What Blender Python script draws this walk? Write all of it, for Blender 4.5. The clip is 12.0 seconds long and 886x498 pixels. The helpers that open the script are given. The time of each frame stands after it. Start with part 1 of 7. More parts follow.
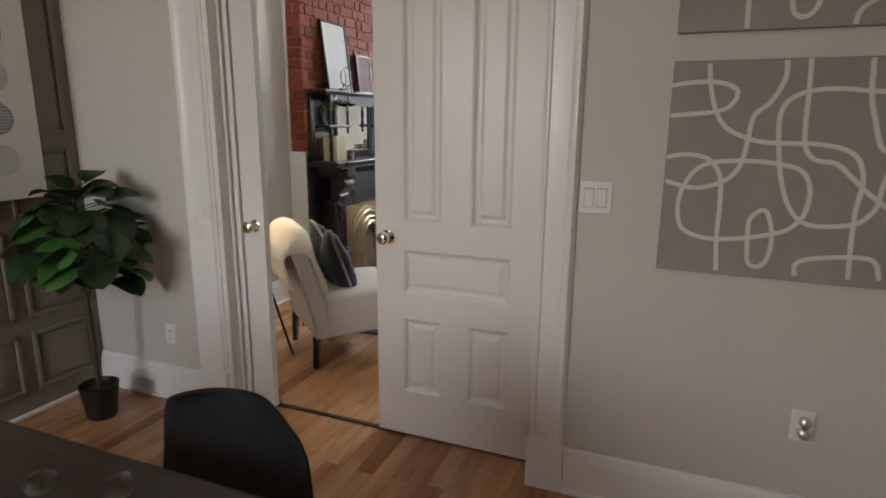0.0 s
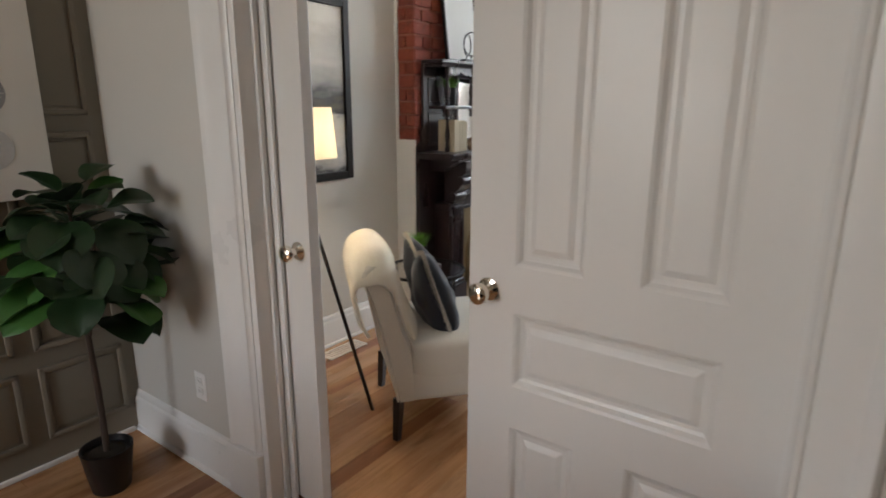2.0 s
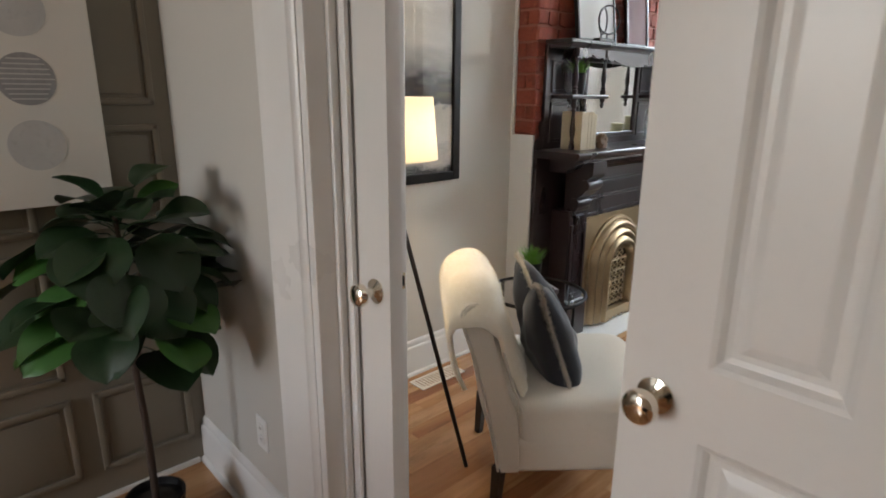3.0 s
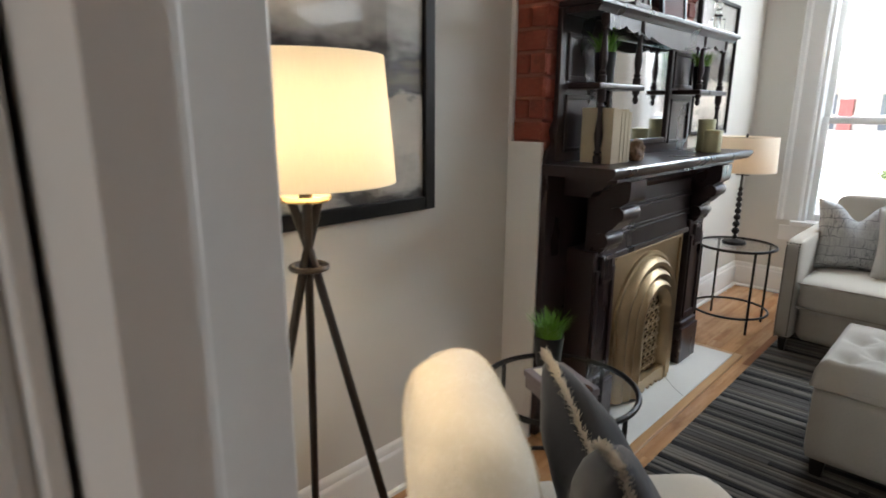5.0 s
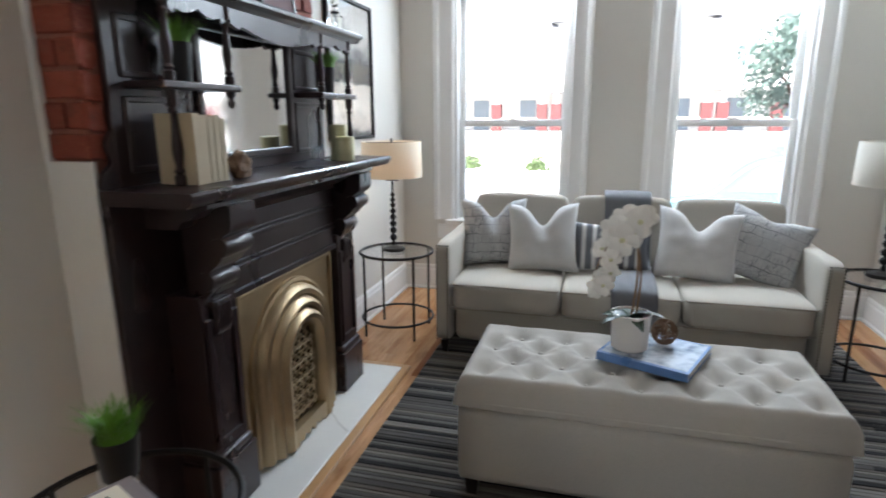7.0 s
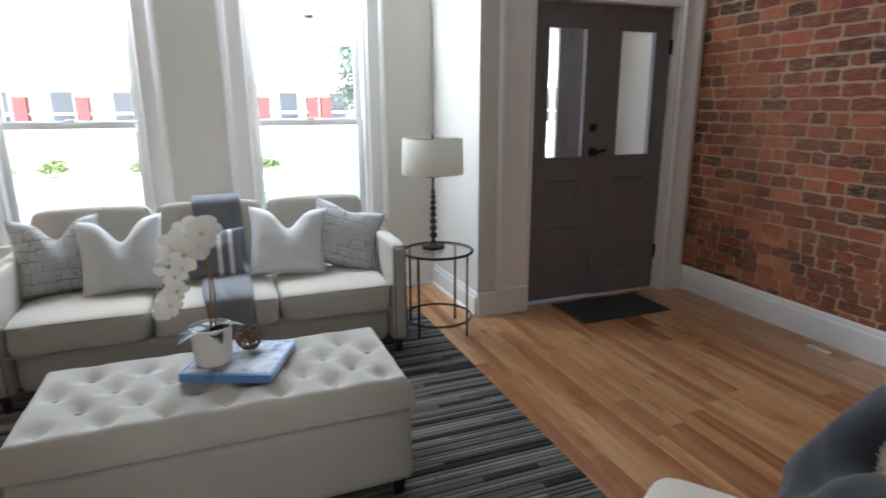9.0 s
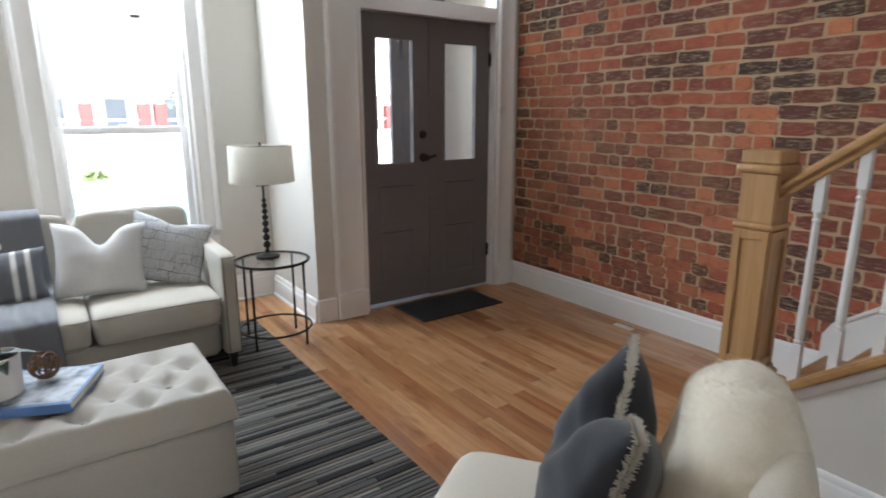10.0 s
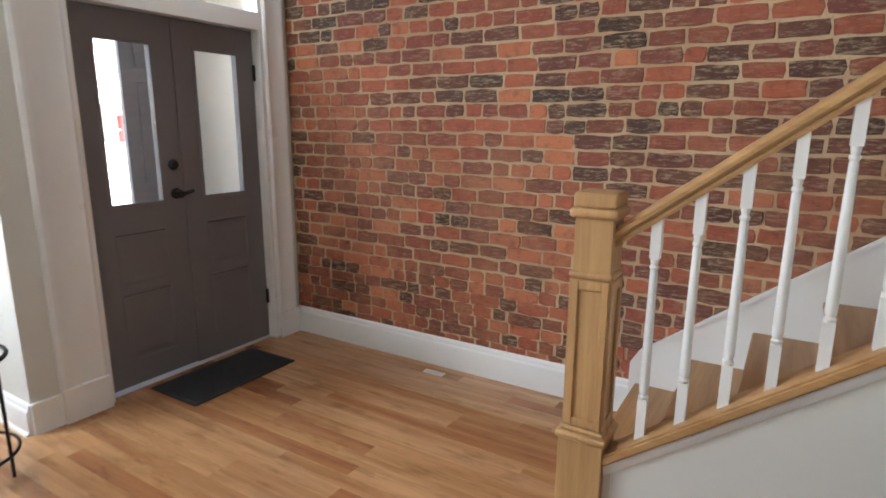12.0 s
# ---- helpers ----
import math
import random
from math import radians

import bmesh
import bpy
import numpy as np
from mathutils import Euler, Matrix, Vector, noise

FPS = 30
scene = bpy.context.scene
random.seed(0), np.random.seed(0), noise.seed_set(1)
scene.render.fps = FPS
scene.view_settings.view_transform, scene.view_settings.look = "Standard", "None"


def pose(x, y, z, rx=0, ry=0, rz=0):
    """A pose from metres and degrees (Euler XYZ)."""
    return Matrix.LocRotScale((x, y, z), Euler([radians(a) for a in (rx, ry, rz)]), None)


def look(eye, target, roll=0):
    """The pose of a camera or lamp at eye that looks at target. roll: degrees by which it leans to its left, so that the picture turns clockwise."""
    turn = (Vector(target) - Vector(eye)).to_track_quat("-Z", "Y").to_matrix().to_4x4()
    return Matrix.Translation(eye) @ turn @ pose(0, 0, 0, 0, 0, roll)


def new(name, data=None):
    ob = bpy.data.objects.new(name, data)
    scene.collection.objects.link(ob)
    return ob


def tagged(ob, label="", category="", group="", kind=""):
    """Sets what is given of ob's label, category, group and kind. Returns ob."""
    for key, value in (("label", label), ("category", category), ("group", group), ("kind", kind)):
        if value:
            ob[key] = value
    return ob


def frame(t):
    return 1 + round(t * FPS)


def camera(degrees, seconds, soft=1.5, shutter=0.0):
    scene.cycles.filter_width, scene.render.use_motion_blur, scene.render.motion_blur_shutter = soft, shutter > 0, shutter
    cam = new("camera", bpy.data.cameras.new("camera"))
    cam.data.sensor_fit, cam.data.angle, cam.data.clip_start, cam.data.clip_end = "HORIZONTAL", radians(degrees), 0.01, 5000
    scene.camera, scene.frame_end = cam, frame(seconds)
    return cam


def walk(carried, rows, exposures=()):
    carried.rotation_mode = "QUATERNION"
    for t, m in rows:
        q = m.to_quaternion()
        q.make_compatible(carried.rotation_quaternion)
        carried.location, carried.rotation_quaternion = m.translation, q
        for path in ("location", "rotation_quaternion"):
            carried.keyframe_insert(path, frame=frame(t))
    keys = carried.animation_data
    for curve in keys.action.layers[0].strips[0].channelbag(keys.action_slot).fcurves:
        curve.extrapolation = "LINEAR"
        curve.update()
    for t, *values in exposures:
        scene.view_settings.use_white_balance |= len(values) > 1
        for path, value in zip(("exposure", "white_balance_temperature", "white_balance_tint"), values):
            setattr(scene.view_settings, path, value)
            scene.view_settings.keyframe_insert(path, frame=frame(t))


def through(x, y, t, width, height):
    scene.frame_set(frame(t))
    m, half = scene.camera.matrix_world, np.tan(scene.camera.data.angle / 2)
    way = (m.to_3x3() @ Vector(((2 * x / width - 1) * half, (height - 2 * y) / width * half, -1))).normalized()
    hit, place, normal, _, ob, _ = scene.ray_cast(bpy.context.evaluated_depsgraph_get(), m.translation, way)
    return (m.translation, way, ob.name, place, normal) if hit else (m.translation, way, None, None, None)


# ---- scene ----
cam = camera(75.5, 12.0, soft=1.7, shutter=0.35)
PATH = [
    (0, (0.154, -0.067, 1.481), (-0.562, 1.749, 1.044), 0.5),
    (0.5, (0.137, 0.216, 1.466), (-0.662, 1.996, 1.024), 0.3),
    (1, (0.075, 0.457, 1.451), (-0.824, 2.185, 0.997), 0.1),
    (1.5, (-0.099, 0.72, 1.443), (-1.1, 2.386, 0.972), 0.2),
    (2, (-0.26, 0.963, 1.435), (-1.4, 2.534, 0.952), 0.2),
    (2.5, (-0.419, 1.176, 1.424), (-1.736, 2.595, 0.922), 0.1),
    (3, (-0.631, 1.368, 1.443), (-2.039, 2.688, 0.918), 0.4),
    (4.8, (-1.328, 2.022, 1.344), (-2.709, 3.387, 0.863), 0.4),
    (5, (-1.377, 2.086, 1.342), (-2.726, 3.484, 0.869), 0.3),
    (5.5, (-1.452, 2.239, 1.354), (-2.657, 3.766, 0.892), 0.2),
    (6, (-1.47, 2.401, 1.322), (-2.415, 4.104, 0.865), 0.0),
    (6.5, (-1.41, 2.538, 1.328), (-2.139, 4.342, 0.865), -0.2),
    (7, (-1.302, 2.648, 1.342), (-1.813, 4.528, 0.887), -0.3),
    (7.5, (-1.227, 2.75, 1.322), (-1.433, 4.687, 0.871), -0.5),
    (9.5, (-1.014, 2.601, 1.399), (-0.088, 4.309, 0.924), -0.1),
    (10, (-0.969, 2.534, 1.383), (0.154, 4.124, 0.925), -0.1),
    (10.5, (-0.986, 2.519, 1.458), (0.324, 3.955, 0.986), 0.0),
    (11, (-0.892, 2.595, 1.487), (0.549, 3.9, 1.016), 0.2),
    (11.5, (-0.757, 2.763, 1.489), (0.793, 3.943, 1.038), 0.2),
    (12, (-0.646, 3.048, 1.468), (1.022, 4.068, 1.046), 0.3),
]
EXPOSURES = [(0, 2.38, 6500, 10), (1.0, 2.28, 6500, 10), (3.0, 2.5, 6480, 10), (4.8, 2.14, 6480, 10), (5, 2.08, 6480, 10), (5.5, 1.94, 6500, 10), (6, 1.95, 6400, 10),
             (6.5, 2.1, 6280, 10), (7, 2.08, 6150, 10), (7.5, 2.02, 6100, 10), (9.5, 2.36, 6200, 10), (10.5, 2.66, 6350, 10), (11, 2.76, 6370, 10), (12, 3.0, 6420, 10)]
walk(cam, [(t, look(eye, target, roll)) for t, eye, target, roll in PATH], EXPOSURES)

# ---- world, sun, window light ----
world = bpy.data.worlds.new("world")
scene.world = world
world.use_nodes = True
wn = world.node_tree
sky = wn.nodes.new("ShaderNodeTexSky")
sky.sky_type, sky.sun_disc = "NISHITA", False
sky.sun_elevation, sky.sun_rotation = radians(52), radians(200)
sky.dust_density, sky.ozone_density = 2.5, 0.6
wn.nodes["Background"].inputs["Strength"].default_value = 0.15
wn.links.new(sky.outputs["Color"], wn.nodes["Background"].inputs["Color"])


def lamp(name, kind, m, energy, colour, **more):
    data = bpy.data.lights.new(name, kind)
    data.energy, data.color = energy, colour
    ob = new(name, data)
    ob.matrix_world = m
    return data


sun = lamp("sun", "SUN", look((0, 0, 0), (0.25, 0.72, -1.0)), 5.0, (1.0, 0.96, 0.9))
sun.angle = radians(0.5)


def window_light(name, m, w, h, energy, colour=(0.84, 0.93, 1.0)):
    data = lamp(name, "AREA", m, energy, colour)
    data.shape, data.size, data.size_y = "RECTANGLE", w, h


# daylight in the upper parts of the two street windows, in the dining room window and in the transom
window_light("window_light_a", look((-1.82, 6.93, 2.42), (-0.9, 4.8, 0.3)), 0.56, 0.55, 9.5)
window_light("window_light_b", look((-0.45, 6.93, 2.42), (-0.25, 4.8, 0.3)), 0.7, 0.55, 10.5)
window_light("window_light_dining", look((-1.9, -2.32, 1.75), (-1.7, 2.0, 1.0)), 0.9, 1.5, 7.2, (0.94, 0.96, 0.96))

window_light("transom_light", look((1.427, 6.052, 2.36), (1.35, 4.9, 0.0)), 1.0, 0.36, 0.8)

# ---- materials ----


def node_mat(name):
    m = bpy.data.materials.new(name)
    m.use_nodes = True
    t = m.node_tree
    return m, t, t.nodes["Principled BSDF"]


def mixcol(t, a, b, fac):
    n = t.nodes.new("ShaderNodeMix")
    n.data_type = "RGBA"
    for key, v in ((0, fac), (6, a), (7, b)):
        if isinstance(v, bpy.types.NodeSocket):
            t.links.new(v, n.inputs[key])
        else:
            n.inputs[key].default_value = (*v, 1) if isinstance(v, tuple) else v
    return n.outputs[2]


def ramp(t, value, stops):
    n = t.nodes.new("ShaderNodeValToRGB")
    e = n.color_ramp.elements
    while len(e) < len(stops):
        e.new(0.5)
    for el, (p, c) in zip(e, stops):
        el.position, el.color = p, (*c, 1) if isinstance(c, tuple) else (c, c, c, 1)
    t.links.new(value, n.inputs[0])
    return n.outputs[0]


def coords(t, scale=(1, 1, 1), shuffle=0.0):
    tc = t.nodes.new("ShaderNodeTexCoord")
    mp = t.nodes.new("ShaderNodeMapping")
    mp.inputs["Scale"].default_value = scale
    t.links.new(tc.outputs["Object"], mp.inputs["Vector"])
    if shuffle:
        oi = t.nodes.new("ShaderNodeObjectInfo")
        ma = t.nodes.new("ShaderNodeMath")
        ma.operation = "MULTIPLY"
        ma.inputs[1].default_value = shuffle
        t.links.new(oi.outputs["Random"], ma.inputs[0])
        cx = t.nodes.new("ShaderNodeCombineXYZ")
        for i in range(3):
            t.links.new(ma.outputs[0], cx.inputs[i])
        t.links.new(cx.outputs[0], mp.inputs["Location"])
    return mp.outputs[0]


def noise_tex(t, vec, scale, detail=4, rough=0.55):
    n = t.nodes.new("ShaderNodeTexNoise")
    n.inputs["Scale"].default_value, n.inputs["Detail"].default_value, n.inputs["Roughness"].default_value = scale, detail, rough
    t.links.new(vec, n.inputs["Vector"])
    return n.outputs["Fac"]


def bump(t, b, height, strength=0.2, distance=0.002, prev=None):
    n = t.nodes.new("ShaderNodeBump")
    n.inputs["Strength"].default_value, n.inputs["Distance"].default_value = strength, distance
    t.links.new(height, n.inputs["Height"])
    if prev is not None:
        t.links.new(prev, n.inputs["Normal"])
    t.links.new(n.outputs[0], b.inputs["Normal"])
    return n.outputs[0]


def rgb(c, k):
    return tuple(min(1.0, max(0.0, x * k)) for x in c)


def paint(name, col, rough=0.5, var=0.08, scale=2.0, bscale=60, bstr=0.12, metal=0.0, spec=0.5, stretch=(1, 1, 1)):
    m, t, b = node_mat(name)
    v = coords(t, stretch)
    big = noise_tex(t, v, scale, 5)
    fine = noise_tex(t, v, bscale, 3)
    c = mixcol(t, rgb(col, 1 - var), rgb(col, 1 + var), big)
    c = mixcol(t, c, rgb(col, 1 - var * 1.4), ramp(t, fine, [(0.55, 0.0), (0.8, 0.5)]))
    t.links.new(c, b.inputs["Base Color"])
    r = ramp(t, big, [(0.3, max(0.02, rough - 0.07)), (0.7, min(1, rough + 0.07))])
    t.links.new(r, b.inputs["Roughness"])
    b.inputs["Metallic"].default_value = metal
    b.inputs["Specular IOR Level"].default_value = spec
    bump(t, b, fine, bstr, 0.0015)
    return m


def wood(name, dark, light, rough=0.35, along=1, grain=9.0, var=0.35, shuffle=0.0, hues=(), streaks=0.0):
    """Straight-grained wood; along: the axis of the grain."""
    m, t, b = node_mat(name)
    s = [grain, grain, grain]
    s[along] = grain * 0.055
    v = coords(t, tuple(s), shuffle)
    g1 = noise_tex(t, v, 1.6, 6, 0.6)
    g2 = noise_tex(t, v, 9.0, 4, 0.6)
    s2 = [3.0, 3.0, 3.0]
    s2[along] = 0.7
    v2 = coords(t, tuple(s2), shuffle)
    g3 = noise_tex(t, v2, 1.3, 3)
    c = mixcol(t, dark, light, ramp(t, g1, [(0.32, 0.0), (0.68, 1.0)]))
    c = mixcol(t, c, rgb(dark, 0.6), ramp(t, g2, [(0.55, 0.0), (0.8, 0.55)]))
    c = mixcol(t, c, rgb(light, 1.15), ramp(t, g3, [(0.4, 0.0), (0.75, 0.35)]))
    if streaks:
        s3 = [11.0, 11.0, 11.0]
        s3[along] = 3.2
        g4 = noise_tex(t, coords(t, tuple(s3), shuffle), 1.0, 5, 0.62)
        c = mixcol(t, c, rgb(dark, 0.62), ramp(t, g4, [(0.54, 0.0), (0.72, streaks)]))
        c = mixcol(t, c, rgb(light, 1.2), ramp(t, g4, [(0.28, 0.5 * streaks), (0.44, 0.0)]))
    if hues:
        oi = t.nodes.new("ShaderNodeObjectInfo")
        geo = t.nodes.new("ShaderNodeNewGeometry")
        ad = t.nodes.new("ShaderNodeMath")
        ad.operation = "ADD"
        t.links.new(oi.outputs["Random"], ad.inputs[0])
        t.links.new(geo.outputs["Random Per Island"], ad.inputs[1])
        fc = t.nodes.new("ShaderNodeMath")
        fc.operation = "FRACT"
        t.links.new(ad.outputs[0], fc.inputs[0])
        tint = ramp(t, fc.outputs[0], [(i / max(1, len(hues) - 1), h) for i, h in enumerate(hues)])
        n = t.nodes.new("ShaderNodeMix")
        n.data_type, n.blend_type = "RGBA", "MULTIPLY"
        n.inputs[0].default_value = 1.0
        t.links.new(c, n.inputs[6])
        t.links.new(tint, n.inputs[7])
        c = n.outputs[2]
    t.links.new(c, b.inputs["Base Color"])
    t.links.new(ramp(t, g1, [(0.2, rough + 0.1), (0.8, rough - 0.06)]), b.inputs["Roughness"])
    bump(t, b, g2, 0.12, 0.0012)
    return m


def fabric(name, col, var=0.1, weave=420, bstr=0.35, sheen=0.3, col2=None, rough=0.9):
    m, t, b = node_mat(name)
    v = coords(t)
    big = noise_tex(t, v, 3.5, 4)
    w = noise_tex(t, v, weave, 2, 0.7)
    c = mixcol(t, rgb(col, 1 - var), rgb(col, 1 + var), big)
    c = mixcol(t, c, col2 or rgb(col, 0.72), ramp(t, w, [(0.48, 0.0), (0.7, 0.7)]))
    t.links.new(c, b.inputs["Base Color"])
    b.inputs["Roughness"].default_value = rough
    b.inputs["Sheen Weight"].default_value = sheen
    b.inputs["Specular IOR Level"].default_value = 0.2
    bump(t, b, w, bstr, 0.0012)
    return m


def metal(name, col, rough, var=0.1, scale=14):
    return paint(name, col, rough, var, scale, 150, 0.04, 1.0)


def glass(name, tint=(1, 1, 1), rough=0.0):
    m, t, b = node_mat(name)
    b.inputs["Base Color"].default_value = (*tint, 1)
    b.inputs["Transmission Weight"].default_value = 1.0
    b.inputs["Roughness"].default_value = rough
    b.inputs["IOR"].default_value = 1.45
    return m


def pane_glass(name, low=0.035, high=0.55):
    """A thin pane: mostly clear, with a mirror-like sheen that grows towards grazing."""
    m, t, b = node_mat(name)
    tr = t.nodes.new("ShaderNodeBsdfTransparent")
    gl = t.nodes.new("ShaderNodeBsdfGlossy")
    gl.inputs["Roughness"].default_value = 0.02
    lw = t.nodes.new("ShaderNodeLayerWeight")
    lw.inputs["Blend"].default_value = 0.5
    pw = t.nodes.new("ShaderNodeMath")
    pw.operation = "POWER"
    pw.inputs[1].default_value = 4.0
    t.links.new(lw.outputs["Facing"], pw.inputs[0])
    ma = t.nodes.new("ShaderNodeMath")
    ma.operation = "MULTIPLY_ADD"
    ma.inputs[1].default_value, ma.inputs[2].default_value = high, low
    t.links.new(pw.outputs[0], ma.inputs[0])
    mx = t.nodes.new("ShaderNodeMixShader")
    t.links.new(ma.outputs[0], mx.inputs[0])
    t.links.new(tr.outputs[0], mx.inputs[1])
    t.links.new(gl.outputs[0], mx.inputs[2])
    t.links.new(mx.outputs[0], t.nodes["Material Output"].inputs[0])
    return m


def shade_mat(name, col, glow, strength, through=0.4):
    """A lamp shade of linen that lets the light of its bulb through."""
    m, t, b = node_mat(name)
    w = noise_tex(t, coords(t, (260, 260, 30)), 1.0, 2)
    c = mixcol(t, rgb(col, 0.93), col, w)
    t.links.new(c, b.inputs["Base Color"])
    b.inputs["Roughness"].default_value = 0.85
    b.inputs["Emission Color"].default_value = (*glow, 1)
    b.inputs["Emission Strength"].default_value = strength
    if through:
        tl = t.nodes.new("ShaderNodeBsdfTranslucent")
        t.links.new(mixcol(t, rgb(glow, 0.9), glow, w), tl.inputs["Color"])
        mx = t.nodes.new("ShaderNodeMixShader")
        mx.inputs[0].default_value = through
        t.links.new(b.outputs[0], mx.inputs[1])
        t.links.new(tl.outputs[0], mx.inputs[2])
        t.links.new(mx.outputs[0], t.nodes["Material Output"].inputs[0])
    return m


M = {}
M["wall"] = paint("wall_paint_warm_grey", (0.60, 0.575, 0.53), 0.62, 0.035, 1.2, 90, 0.10)
M["wall_living"] = paint("wall_paint_pale", (0.67, 0.645, 0.595), 0.62, 0.03, 1.2, 90, 0.10)
M["trim"] = paint("white_trim_paint", (0.80, 0.79, 0.77), 0.33, 0.03, 2.5, 40, 0.10)
M["door_white"] = paint("white_door_paint", (0.78, 0.76, 0.73), 0.36, 0.03, 2.0, 45, 0.14)
M["ceiling"] = paint("ceiling_white", (0.82, 0.81, 0.79), 0.8, 0.02)
M["taupe"] = paint("taupe_panel_paint", (0.225, 0.195, 0.15), 0.42, 0.06, 2.0, 50, 0.10)
M["charcoal"] = paint("charcoal_door_paint", (0.162, 0.150, 0.152), 0.45, 0.07, 3.0, 55, 0.12)
M["gap"] = paint("dark_gap_and_shadow", (0.012, 0.011, 0.010), 0.9, 0.1)
M["floor_wood"] = wood("oak_floor", (0.335, 0.164, 0.075), (0.565, 0.335, 0.178), 0.18, 1, 10.0, shuffle=40.0, streaks=0.62,
                       hues=((0.50, 0.33, 0.25), (0.94, 0.88, 0.82), (1.0, 0.98, 0.94), (0.90, 0.80, 0.70), (1.0, 1.0, 1.0), (0.96, 0.90, 0.80), (0.62, 0.44, 0.35), (1.0, 0.96, 0.88), (0.86, 0.74, 0.62)))
M["oak"] = wood("honey_oak", (0.40, 0.215, 0.085), (0.56, 0.34, 0.155), 0.36, 2, 16.0)
M["oak_rail"] = wood("honey_oak_rail", (0.37, 0.195, 0.075), (0.52, 0.31, 0.14), 0.33, 1, 16.0)
M["tread"] = wood("oak_tread", (0.30, 0.15, 0.06), (0.45, 0.25, 0.11), 0.4, 0, 14.0)
M["ebony"] = paint("black_stained_mahogany", (0.027, 0.0145, 0.0155), 0.31, 0.25, 5.0, 45, 0.05, spec=0.5, stretch=(1, 1, 0.35))
M["table_wood"] = wood("dark_table_wood", (0.018, 0.010, 0.007), (0.05, 0.030, 0.022), 0.3, 0, 12.0)
M["leg_wood"] = paint("espresso_leg", (0.016, 0.012, 0.011), 0.35, 0.2)
M["black_plastic"] = paint("black_plastic", (0.006, 0.006, 0.007), 0.7, 0.12, 6.0, 120, 0.10, spec=0.25)
M["black_metal"] = paint("black_iron", (0.018, 0.016, 0.015), 0.42, 0.25, 18.0, 120, 0.10, 0.6)
M["bronze"] = paint("dark_bronze", (0.020, 0.014, 0.011), 0.42, 0.25, 18.0, 120, 0.1, 0.3)
M["brass_cast"] = metal("aged_brass_casting", (0.46, 0.35, 0.215), 0.44, 0.28, 8)
# darker brass for the backing behind the grille
M["brass_dark"] = metal("dark_brass", (0.13, 0.092, 0.055), 0.6, 0.3, 9)
M["brass"] = metal("polished_brass", (0.72, 0.52, 0.25), 0.2)
M["nickel"] = metal("polished_nickel", (0.80, 0.74, 0.64), 0.12, 0.04)
M["steel"] = metal("brushed_steel", (0.6, 0.6, 0.58), 0.3)
M["mirror"] = metal("mirror_silver", (0.9, 0.9, 0.9), 0.01, 0.0)
M["pane"] = pane_glass("window_pane")
M["glass"] = glass("clear_glass", (0.97, 1.0, 0.98))
M["table_glass"] = pane_glass("table_glass")
M["linen"] = fabric("cream_linen", (0.47, 0.435, 0.375), 0.05, 500, 0.3)
M["piping"] = fabric("linen_piping", (0.33, 0.30, 0.255), 0.05, 500, 0.3)
M["linen_chair"] = fabric("ivory_chair_linen", (0.66, 0.60, 0.51), 0.05, 480, 0.3)
M["otto"] = fabric("oatmeal_linen", (0.47, 0.44, 0.39), 0.05, 460, 0.3)
M["fur"] = fabric("cream_sheepskin", (0.80, 0.73, 0.60), 0.04, 60, 0.10, 0.6, col2=(0.85, 0.79, 0.68))
M["velvet"] = fabric("slate_velvet", (0.028, 0.030, 0.037), 0.2, 300, 0.2, 0.35)
M["fringe"] = fabric("cream_fringe", (0.62, 0.56, 0.48), 0.25, 300, 0.5)
M["pillow_white"] = fabric("white_slub_linen", (0.57, 0.56, 0.55), 0.06, 260, 0.35)
M["throw"] = fabric("grey_knit_throw", (0.17, 0.175, 0.19), 0.15, 180, 0.6)
M["soil"] = paint("dark_soil", (0.03, 0.022, 0.015), 0.95, 0.4, 60)
M["leaf"] = paint("fig_leaf", (0.018, 0.043, 0.015), 0.38, 0.35, 9.0, 60, 0.2)
M["leaf_light"] = paint("fig_leaf_young", (0.045, 0.135, 0.026), 0.42, 0.3, 9.0, 60, 0.2)
M["grass"] = paint("faux_grass", (0.13, 0.30, 0.03), 0.5, 0.4, 12.0)
M["bark"] = paint("bark", (0.055, 0.035, 0.024), 0.85, 0.3, 30, 120, 0.6)
M["pot_black"] = paint("black_pot", (0.012, 0.011, 0.012), 0.35, 0.15)
M["pot_white"] = paint("white_ceramic", (0.66, 0.62, 0.58), 0.45, 0.04)
M["petal"] = paint("white_petal", (0.84, 0.82, 0.77), 0.6, 0.05, 20)
M["petal_lime"] = paint("lime_petal", (0.52, 0.58, 0.12), 0.6, 0.12, 20)
M["stem"] = paint("orchid_stem", (0.23, 0.13, 0.06), 0.6, 0.2)
M["wicker"] = paint("brown_wicker", (0.13, 0.065, 0.028), 0.6, 0.3, 30)
M["blue_cover"] = paint("blue_book_cover", (0.10, 0.20, 0.42), 0.3, 0.3, 6)
M["pages"] = paint("paper", (0.70, 0.66, 0.56), 0.8, 0.06, 30, 160, 0.3, stretch=(1, 1, 12))
M["kraft"] = paint("cream_book_spine", (0.55, 0.46, 0.32), 0.75, 0.1, 12)
M["candle"] = paint("pale_green_wax", (0.60, 0.585, 0.36), 0.4, 0.08, 8)
M["rock"] = paint("brown_geode", (0.20, 0.12, 0.07), 0.7, 0.5, 25, 80, 0.8)
M["hearth"] = paint("white_stone_hearth", (0.70, 0.70, 0.68), 0.4, 0.06, 6, 40, 0.1)
M["rubber"] = paint("black_door_mat", (0.020, 0.020, 0.022), 0.8, 0.2, 30, 300, 0.6)
M["plastic_white"] = paint("white_plastic", (0.82, 0.81, 0.79), 0.35, 0.01)
